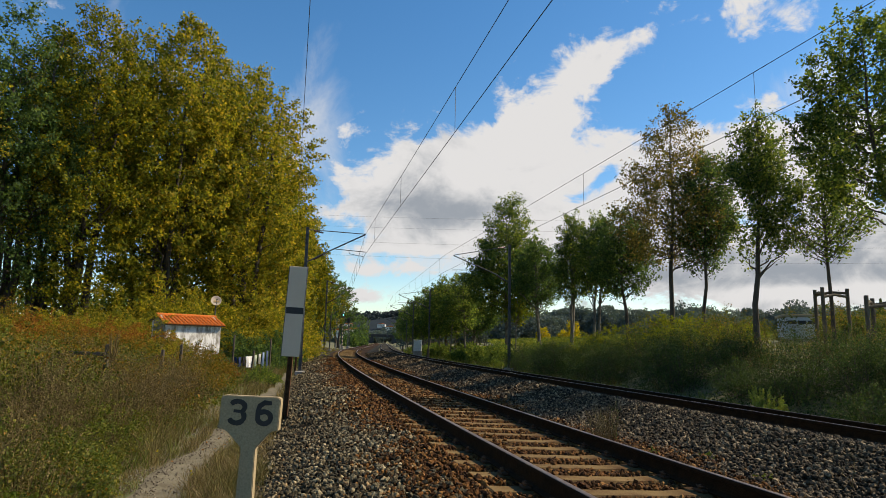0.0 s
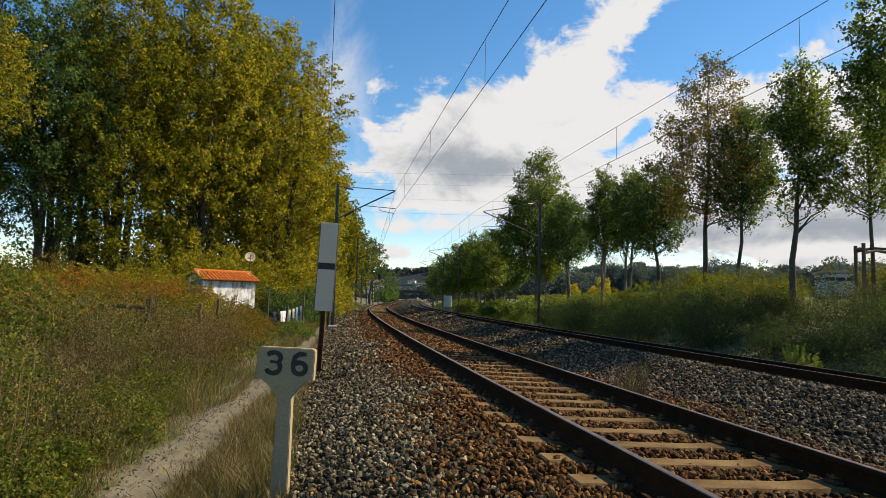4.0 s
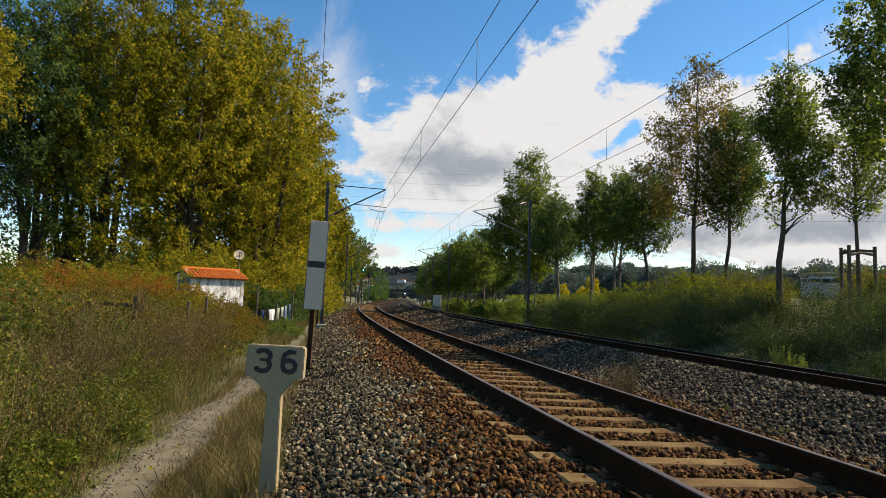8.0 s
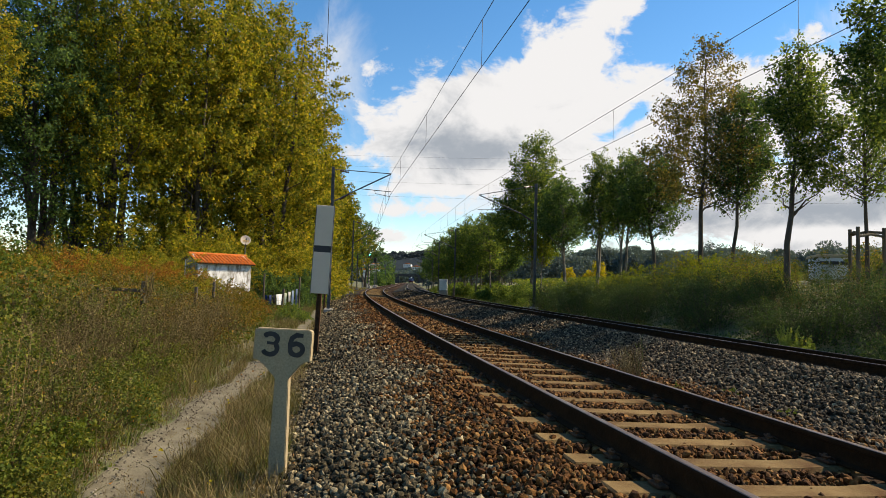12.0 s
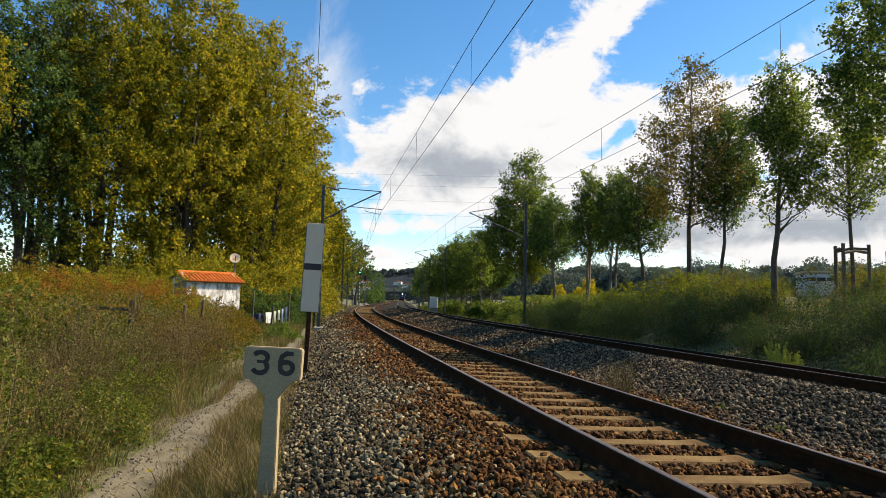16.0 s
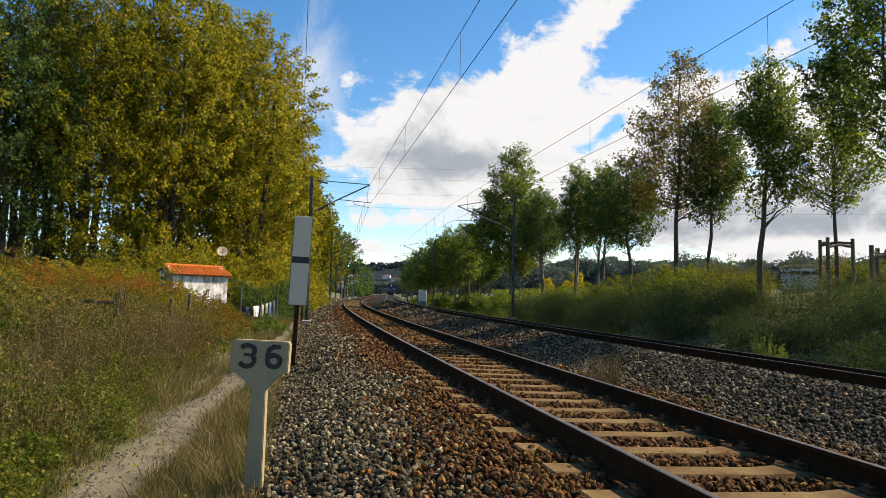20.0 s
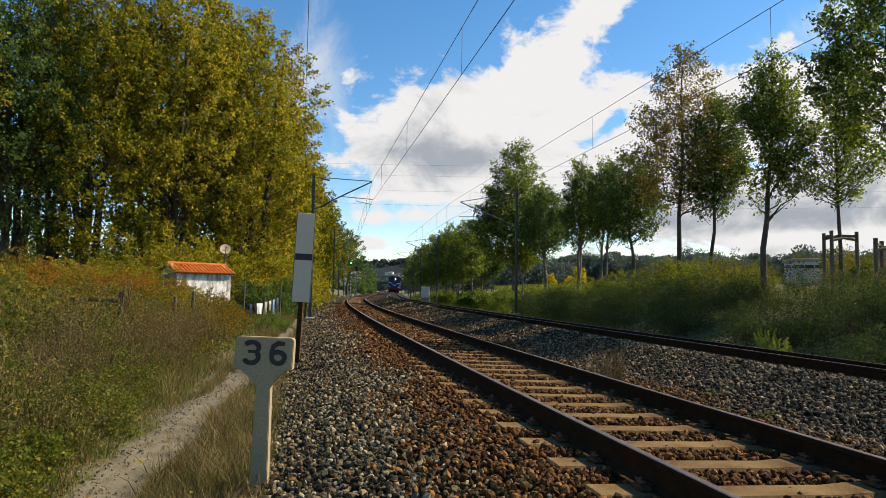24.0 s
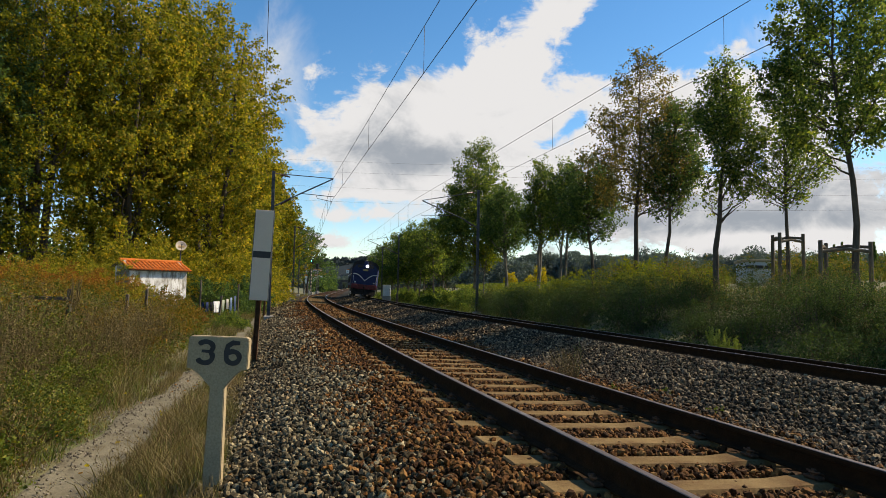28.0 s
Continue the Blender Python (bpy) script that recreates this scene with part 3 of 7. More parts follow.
def ground_material():
    """Verge soil, path, ballast and meadow, told apart by how far they lie from the line."""
    m = bpy.data.materials.new("ground cover")
    m.use_nodes = True
    nt = m.node_tree
    b = nt.nodes["Principled BSDF"]
    soil = ramp(nt, noise_fac(nt, 2.2, 9, 0.65), [(0.3, (0.055, 0.048, 0.026)), (0.5, (0.12, 0.105, 0.05)), (0.72, (0.20, 0.165, 0.095))])
    green = ramp(nt, noise_fac(nt, 5.0, 8, 0.65), [(0.3, (0.035, 0.055, 0.013)), (0.7, (0.12, 0.135, 0.035))])
    f = nt.nodes.new("ShaderNodeMapRange")
    f.inputs["From Min"].default_value, f.inputs["From Max"].default_value = 0.42, 0.62
    nt.links.new(noise_fac(nt, 0.5, 5, 0.6), f.inputs[0])
    nt.links.new(blend(nt, f.outputs[0], soil, green), b.inputs["Base Color"])
    b.inputs["Roughness"].default_value = 0.95
    bp = nt.nodes.new("ShaderNodeBump")
    bp.inputs["Strength"].default_value, bp.inputs["Distance"].default_value = 0.8, 0.04
    nt.links.new(noise_fac(nt, 14, 8, 0.7), bp.inputs["Height"])
    nt.links.new(bp.outputs[0], b.inputs["Normal"])
    return m


def path_left(y):
    """Left edge of the footpath, measured from the line's centre."""
    return np.interp(y, [-20, 2, 5, 8, 12, 18, 25, 40], [-4.75, -4.72, -4.78, -4.68, -4.38, -4.02, -3.85, -3.8]) + 0.05 * np.sin(1.9 * y) + 0.03 * np.sin(4.3 * y + 1) + 0.012 * np.sin(7.3 * y + 0.6 * np.sin(3.1 * y))


def path_right(y):
    return path_left(y) + np.interp(y, [-20, 4, 10, 25, 40], [0.52, 0.55, 0.54, 0.42, 0.3]) + 0.05 * np.sin(2.7 * y + 2) + 0.015 * np.sin(6.1 * y + np.sin(2.2 * y))


def make_ground():
    ys = np.concatenate([[-3000, -1200, -500, -200, -100, -60, -40, -25], np.arange(-15, 40, 0.4), np.arange(40, 120, 2.0), np.arange(120, 700, 20), [800, 1000, 1300, 1700, 2400, 4000]])
    ws = np.array(sorted(set(PROFILE_U + list(np.arange(-12, 16, 0.2).round(2)) + [-2000, -1000, -500, -250, -60, -30, -20, -16, 20, 30, 60, 100, 200, 320, 700, 1400])))
    Y, W = np.meshgrid(ys, ws, indexing="ij")
    X = centre_x(Y) + W
    Z = ground_z(X, Y) - 0.003
    far = np.clip((np.abs(X) + Y - 700) / 800, 0, 1)
    Z = Z * (1 - far) + far * 6
    n, k = Y.shape
    v = np.stack([X, Y, Z], -1).reshape(-1, 3)
    i = (np.arange(n - 1)[:, None] * k + np.arange(k - 1)[None]).ravel()
    f = np.stack([i, i + 1, i + k + 1, i + k], 1)
    return tagged(new("ground", array_mesh("ground", v, f, ground_material(), True)), "rough verge and meadow soil with dry grass", "ground", kind="structure")


make_ground()


def strip(name, u0, u1, y0, y1, step, lift, material, label, category, across=8):
    """A strip of surface along the line, with thickness, following the ground."""
    ys = np.arange(y0, y1 + step / 2, step)
    g = []
    for y in ys:
        a = u0(y) if callable(u0) else u0
        b = u1(y) if callable(u1) else u1
        th = float(np.interp(y, _ys, _hs))
        us = np.linspace(a, b, across)
        xs = centre_x(y) + us / math.cos(th)
        zs = ground_z(xs, np.full(across, y)) + lift
        row = [(xs[0] - 0.09, y, zs[0] - 0.035)] + [(x, y, z) for x, z in zip(xs, zs)] + [(xs[-1] + 0.09, y, zs[-1] - 0.035)]
        g.append(row)
    k = across + 2
    v = np.array(g).reshape(-1, 3)
    i = (np.arange(len(ys) - 1)[:, None] * k + np.arange(k - 1)[None]).ravel()
    f = np.stack([i, i + 1, i + k + 1, i + k], 1)
    return tagged(new(name, array_mesh(name, v, f, material, True)), label, category, kind="structure")


strip("footpath", path_left, path_right, -6, 42, 0.12, 0.004, PATH_DIRT, "trodden pale sandy footpath through dry grass", "path")
# rust and grey taken almost to black: shade between the stones, painted in
bed_rust_shade = surface("rusty ballast bed with gap shade", (0.012, 0.007, 0.003), (0.060, 0.030, 0.012), 14, 0.95, 0, 1.0, fine=45)
bed_grey_shade = surface("grey ballast bed with gap shade", (0.010, 0.009, 0.006), (0.055, 0.048, 0.034), 16, 0.95, 0, 1.0, fine=45)
strip("ballast_bed_left", -3.35, -1.6, -12, 430, 1.0, 0.004, bed_grey_shade, "grey crushed-stone ballast shoulder", "ballast", 10)
strip("ballast_bed_track", -1.6, 2.0, -12, 430, 1.0, 0.006, bed_rust_shade, "rust-stained crushed-stone ballast bed", "ballast", 24)
strip("ballast_bed_right", 2.0, 7.3, -12, 430, 1.0, 0.004, bed_grey_shade, "grey granite ballast between and under the tracks", "ballast", 26)

# ---------------------------------------------------------------- tracks
RAIL_SIDE = [(-0.07, 0.0), (0.07, 0.0), (0.07, 0.012), (0.018, 0.03), (0.010, 0.05), (0.010, 0.125), (0.034, 0.135), (0.034, 0.158)]
RAIL = RAIL_SIDE + [(0.026, 0.170), (-0.026, 0.170), (-0.034, 0.158), (-0.034, 0.135), (-0.010, 0.125), (-0.010, 0.05), (-0.018, 0.03), (-0.07, 0.012)]


def rail_stations(u, lift, cant, lat, s0=-14.0, s1=430.0):
    out = []
    for s in np.concatenate([np.arange(s0, 60, 2.0), np.arange(60, 130, 4), np.arange(130, s1 + 1, 30)]):
        x, y, th = line_at(float(s))
        if lift:
            u = apart(float(s))
        a = Vector((math.cos(th) * math.cos(cant), -math.sin(th) * math.cos(cant), -math.sin(cant)))
        up = Vector((math.cos(th) * math.sin(cant), -math.sin(th) * math.sin(cant), math.cos(cant)))
        p = Vector((x + u * math.cos(th), y - u * math.sin(th), lift)) + a * lat
        out.append((p - up * 0.172, a, up))
    return out


TRACKS = []
for nm, u, lift, cant in (("near", 0.0, 0.0, CANT1), ("far", APART, LIFT2, CANT2)):
    t = thing("railway_track", "rusty-sided broad-gauge railway track on concrete sleepers" if nm == "near" else "second railway track on raised grey ballast", "railway track", group="running tracks")
    TRACKS.append(t)
    for sgn in (-1, 1):
        st = rail_stations(u, lift, cant, sgn * (GAUGE / 2 + 0.034))
        rail = part("rail", Geo().sweep(RAIL, st), RAIL_RUST, t)
        head = Geo().sweep([(-0.029, 0.1695), (0.029, 0.1695), (0.024, 0.1735), (-0.024, 0.1735)], st)
        part("running_surface", head, RAIL_TOP, rail, "worn brown-grey steel head")


def sleeper_mesh():
    """A concrete sleeper: raised ends under the rails, a lower waist, chamfered top."""
    st = []
    for x, w, z in ((-1.30, 0.105, -0.012), (-1.285, 0.12, 0.0), (-0.62, 0.12, -0.003), (-0.42, 0.112, -0.016), (0.42, 0.112, -0.016), (0.62, 0.12, -0.003), (1.285, 0.12, 0.0), (1.30, 0.105, -0.012)):
        st.append((x, w, z))
    g = Geo()
    v, f = [], []
    for x, w, z in st:
        v += [(x, -w - 0.025, z - 0.20), (x, -w - 0.012, z - 0.035), (x, -w + 0.012, z), (x, w - 0.012, z), (x, w + 0.012, z - 0.035), (x, w + 0.025, z - 0.20)]
    for i in range(len(st) - 1):
        for k in range(6):
            f.append((i * 6 + k, i * 6 + (k + 1) % 6, (i + 1) * 6 + (k + 1) % 6, (i + 1) * 6 + k))
    f += [tuple(range(6)), tuple(len(v) - 6 + k for k in reversed(range(6)))]
    return g.add(v, f).mesh("sleeper", SLEEPER)


def clip_mesh():
    """A rail fastening: sprung clip and screw on a pad, beside the foot."""
    g = Geo()
    g.box(0.105, 0, 0.012, 0.07, 0.13, 0.024, 0.006)
    g.tube([(0.06, -0.04, 0.03), (0.11, -0.05, 0.05), (0.13, 0, 0.045), (0.11, 0.05, 0.05), (0.06, 0.04, 0.03)], 0.009, 5)
    g.lathe([(0.018, 0.02), (0.018, 0.06), (0.012, 0.068)], 6, (0.11, 0, 0))
    return g.mesh("fastening", CLIP_STEEL)


SLEEPER_ME, CLIP_ME = sleeper_mesh(), clip_mesh()
PHASE = 4.04
for ti, (u, lift, cant, s0, count) in enumerate(((0.0, 0.0, CANT1, PHASE - 0.6 * 24, 166), (APART, LIFT2, CANT2, -2.0, 60))):
    for i in range(count):
        s = s0 + 0.6 * i
        x, y, th = line_at(s)
        if ti:
            u = apart(s)
        a = Vector((math.cos(th) * math.cos(cant), -math.sin(th) * math.cos(cant), -math.sin(cant)))
        up = Vector((math.cos(th) * math.sin(cant), -math.sin(th) * math.sin(cant), math.cos(cant)))
        fw = up.cross(a)
        m = Matrix((a, fw, up)).transposed().to_4x4()
        m.translation = Vector((x + u * math.cos(th), y - u * math.sin(th), lift)) - up * 0.178
        tw = random.uniform(-0.006, 0.006)
        sl = part("sleeper", SLEEPER_ME, None, TRACKS[ti], at=m @ Matrix.Rotation(tw, 4, "Z"))
        if ti == 0 and i < 58:
            for sgn in (-1, 1):
                for turn in (0, 180):
                    part("fastening", CLIP_ME, None, sl, at=pose(sgn * (GAUGE / 2 + 0.034), 0, 0.003, 0, 0, turn))

# ---------------------------------------------------------------- overhead line


def mast(s, u, side, height, reach, base_z):
    """A steel portal mast with its hinged cantilever; side +1 reaches to the right."""
    p = beside(s, u)
    th = line_at(s)[2]
    z0 = base_z
    t = thing("catenary_mast", "dark steel overhead-line mast with hinged cantilever arm", "mast", pose(p.x, p.y, z0, 0, 0, -math.degrees(th)), group="overhead line masts")
    g = Geo()
    w = 0.065
    for sx in (-1, 1):
        g.box(sx * w, 0, height / 2, 0.014, 0.13, height, 0.003)
    g.box(0, 0, height / 2, 2 * w - 0.014, 0.010, height, 0.003)
    part("post", g, MAST_STEEL, t)
    part("foundation", Geo().box(0, 0, -0.05, 0.45, 0.45, 0.3, 0.04), CONCRETE, t, "grey concrete footing")
    hm = 6.22 - z0
    x1 = side * reach
    part("top_tie", Geo().tube([(side * w, 0, height - 0.12), (x1, 0, hm + 0.02)], 0.022, 6), MAST_STEEL, t)
    part("strut", Geo().tube([(side * w, 0, hm - 1.45), (side * 0.9, 0, hm - 0.98), (x1, 0, hm)], 0.032, 7), MAST_STEEL, t)
    part("registration_arm", Geo().tube([(side * reach * 0.45, 0, hm - 0.78), (x1 * 1.02, 0, hm - 0.86)], 0.018, 6), MAST_STEEL, t)
    part("steady_arm", Geo().tube([(x1 * 0.72, 0, hm - 0.84), (x1 * 0.74, 0, hm - 0.98), (x1 * 1.0, 0, hm - 1.1)], 0.013, 6), MAST_STEEL, t)
    for a, b in (((side * 0.30, 0, height - 0.16), (side * 0.75, 0, height - 0.24)), ((side * 0.35, 0, hm - 1.35), (side * 0.80, 0, hm - 1.06))):
        a, b = Vector(a), Vector(b)
        pts, rr = [], []
        for k in range(13):
            pts.append(a.lerp(b, k / 12))
            rr.append(0.055 if k % 2 else 0.028)
        part("insulator", Geo().tube(pts, rr, 8), INSULATOR, t, "brown ribbed insulator")
    return t


def drawn_out(s):
    """Masts stand further out on the left where the curve tightens."""
    q = min(max(s - BEND, 0.0), EASE - BEND)
    return 0.6 * (0.0003 * q * q + (0.35 if s > 114 else 0.35 * max(0.0, s - EASE) / 23))


MASTS_L = [(-26.0, 6.75), (30.15, 6.85), (62.5, 7.2), (91.0, 6.9), (118, 6.85), (145, 6.85), (197, 6.85), (252, 6.85), (308, 6.85)]
MASTS_R = [(-22.0, 6.9), (35.7, 7.4), (68.0, 7.3), (90.0, 7.2), (111.0, 7.1), (145, 7.1), (197, 7.0), (252, 7.0)]
for s, h in MASTS_L:
    o = 2.35 if 60 < s < 65 else 3.05 + drawn_out(s)
    mast(s, -o, 1, h, o - 0.30, -0.42 if s < 60 else -0.2)
for s, h in MASTS_R:
    mast(s, 8.75 - drawn_out(s), -1, h, 3.45, -0.35)


def wire_run(name, label, pts, r, sag=0.0):
    g = Geo()
    path = []
    for a, b in zip(pts, pts[1:]):
        for k in range(12):
            q = k / 12
            p = Vector(a).lerp(Vector(b), q)
            p.z -= 4 * sag * q * (1 - q)
            path.append(p)
    path.append(Vector(pts[-1]))
    g.tube(path, r, 5)
    ob = part(name, g, WIRE)
    return tagged(ob, label, "cable", group="overhead line wires")


def overhead(masts, u, u0, ue, ez, r=0.007):
    """Messenger, contact wire, droppers and the earth wire on the mast heads."""
    mess = [beside(s, (u if u < 1 else apart(s) - 0.25) if s > 0 else u0, 6.22) for s, h in masts]
    cont = [beside(s, (u if u < 1 else apart(s) - 0.25) if s > 0 else u0, 5.22) for s, h in masts]
    t = thing("catenary", "overhead contact line: messenger, contact wire and droppers", "cable", group="overhead line wires")
    for nm, pts, sag, rr in (("messenger_wire", mess, 0.06, r), ("contact_wire", cont, 0.0, r)):
        g = Geo()
        path = []
        for a, b in zip(pts, pts[1:]):
            for k in range(14):
                q = k / 14
                p = a.lerp(b, q)
                p.z -= 4 * sag * q * (1 - q)
                path.append(p)
        path.append(pts[-1])
        part(nm, g.tube(path, rr, 5), WIRE, t)
    for a, b, c, d in list(zip(mess, mess[1:], cont, cont[1:]))[:2]:
        for q in (0.06, 0.18, 0.30, 0.42, 0.55, 0.675, 0.80, 0.925):
            p = a.lerp(b, q)
            p.z -= 4 * 0.06 * q * (1 - q)
            part("dropper", Geo().tube([p, c.lerp(d, q)], 0.005, 4), WIRE, t)
    wire_run("earth_wire", "thin earth wire along the mast heads", [beside(s, ue, ez) for s, h in masts], 0.007, 0.1)


overhead(MASTS_L, -0.30, -1.30, -3.55, 7.0)
overhead(MASTS_R, 4.75, 3.95, 8.15, 5.9)

# ---------------------------------------------------------------- lineside signs


def kilometre_post():
    x, y = -1.255, 5.10
    z = gz(x, y)
    t = thing("kilometre_post", "white concrete kilometre post with black painted 36 at the ballast edge", "sign", pose(x, y, z - 0.02, 0, 0, -4.5) @ pose(0, 0, 0, 0, 1.2, 0))
    H = 0.674 - z
    out = [(-0.052, -0.25), (0.092, -0.25), (0.092, 0.0), (0.075, H - 0.40), (0.155, H - 0.30), (0.205, H - 0.262), (0.253, H - 0.255), (0.258, H - 0.02), (0.24, H), (-0.225, H), (-0.243, H - 0.02), (-0.248, H - 0.255), (-0.20, H - 0.262), (-0.145, H - 0.30), (-0.045, H - 0.40), (-0.062, 0.0)]
    me = Geo().prism([(a * 0.955 - 0.012, b) for a, b in out], -0.035, 0.035).mesh("slab", PLATE_WHITE)
    bm = bmesh.new()
    bm.from_mesh(me)
    bmesh.ops.bevel(bm, geom=[e for e in bm.edges if e.calc_face_angle(0) > 0.5], offset=0.006, segments=2, affect="EDGES")
    bm.to_mesh(me)
    bm.free()
    part("slab", me, None, t, "grey-white chalky painted concrete slab")

    def stroke(name, pts, w):
        """A brushed stroke of paint, flat, slightly proud."""
        g = Geo()
        n = len(pts)
        v, f = [], []
        for i, (px, pz) in enumerate(pts):
            a, b = pts[max(i - 1, 0)], pts[min(i + 1, n - 1)]
            dx, dz = b[0] - a[0], b[1] - a[1]
            l = math.hypot(dx, dz) or 1
            ww = w * (0.96 + 0.06 * math.sin(i * 1.1)) * (0.75 if i in (0, n - 1) else 1)
            nx, nz = -dz / l * ww / 2, dx / l * ww / 2
            for yy in (-0.0385, -0.030):
                v += [(px + nx, yy, pz + nz), (px - nx, yy, pz - nz)]
        for i in range(n - 1):
            a, b = i * 4, (i + 1) * 4
            f += [(a, a + 1, b + 1, b), (a + 2, b + 2, b + 3, a + 3), (a, b, b + 2, a + 2), (a + 1, a + 3, b + 3, b + 1)]
        f += [(0, 2, 3, 1), (n * 4 - 4, n * 4 - 3, n * 4 - 1, n * 4 - 2)]
        part(name, g.add(v, f), BLACK_PAINT, t, "black hand-painted figure")

    zc = H - 0.125

    def arc(cx, cz, rx, rz, a0, a1, n=14):
        return [(cx + rx * math.cos(radians(a0 + (a1 - a0) * k / n)), cz + rz * math.sin(radians(a0 + (a1 - a0) * k / n))) for k in range(n + 1)]

    three = arc(-0.105, zc + 0.040, 0.058, 0.042, 155, -20, 10) + arc(-0.108, zc - 0.035, 0.060, 0.050, 45, -160, 14)
    stroke("figure_three", three, 0.041)
    stroke("figure_three_bar", [(-0.135, zc + 0.008), (-0.06, zc + 0.004)], 0.032)
    six = [(0.165, zc + 0.078), (0.11, zc + 0.080), (0.072, zc + 0.055), (0.060, zc + 0.01)] + arc(0.112, zc - 0.035, 0.052, 0.046, 170, 500, 22)
    stroke("figure_six", six, 0.041)
    return t


kilometre_post()


def distance_board():
    x, y = -2.51, 12.95
    z = gz(x, y)
    t = thing("distance_board", "tall white lineside board with a black bar on a rusty post", "sign", pose(x, y, z - 0.05, 0, 0, 2) @ pose(0, 0, 0, 0, 2.2, 0))
    top = 2.67 - z
    g = Geo()
    for sx in (-1, 1):
        g.box(sx * 0.045, 0.045, top / 2 - 0.1, 0.012, 0.07, top, 0.003)
    g.box(0, 0.075, top / 2 - 0.1, 0.10, 0.010, top, 0.003)
    part("post", g, POST_RUST, t, "rust-brown steel channel post")
    panel = part("panel", Geo().box(0, 0, top - 0.93, 0.365, 0.022, 1.86, 0.006), BOARD_WHITE, t, "plain greyish-white enamelled panel")
    part("edge_frame", Geo().box(-0.188, 0.004, top - 0.93, 0.012, 0.036, 1.88, 0.003).box(0.188, 0.004, top - 0.93, 0.012, 0.036, 1.88, 0.003), MAST_STEEL, panel)
    part("black_bar", Geo().box(0, -0.0125, top - 0.92, 0.352, 0.006, 0.135, 0.001), BLACK_PAINT, panel, "black horizontal bar")
    for zz in (0.35, 1.5):
        part("bracket", Geo().box(0, 0.018, top - zz, 0.16, 0.014, 0.05, 0.003), CLIP_STEEL, t)
    return t


distance_board()

# ---------------------------------------------------------------- trees


def limb(a, b, wob, n=5):
    a, b = Vector(a), Vector(b)
    pts = []
    for k in range(n + 1):
        q = k / n
        p = a.lerp(b, q)
        if 0 < k < n:
            p += Vector((random.uniform(-1, 1), random.uniform(-1, 1), random.uniform(-0.5, 0.5))) * wob
        p.z += 0.12 * (b - a).length * q * (1 - q)
        pts.append(p)
    return pts


def crown_width(h, low, point):
    """Outline of a crown: how wide it is at the share h of its height."""
    if h > low:
        return max(0.0, 1 - ((h - low) / (1 - low)) ** point) ** 0.72
    return 1 - 0.55 * ((low - h) / low) ** 1.6


def shoots(places, ways, length, sigma, n_leaf, droop=0.0):
    """Leaf places along many short shoots: thicker at the middle, thin at the tip."""
    k = len(places)
    idx = rng.integers(0, k, n_leaf)
    ln = length * rng.uniform(0.55, 1.4, k)
    q = rng.uniform(0, 1, n_leaf)
    off = rng.normal(size=(n_leaf, 3)) * (sigma * (1.15 - 0.75 * q))[:, None]
    P = places[idx] + ways[idx] * (q * ln[idx])[:, None] + off
    P[:, 2] -= droop * ln[idx] * q * q
    return P


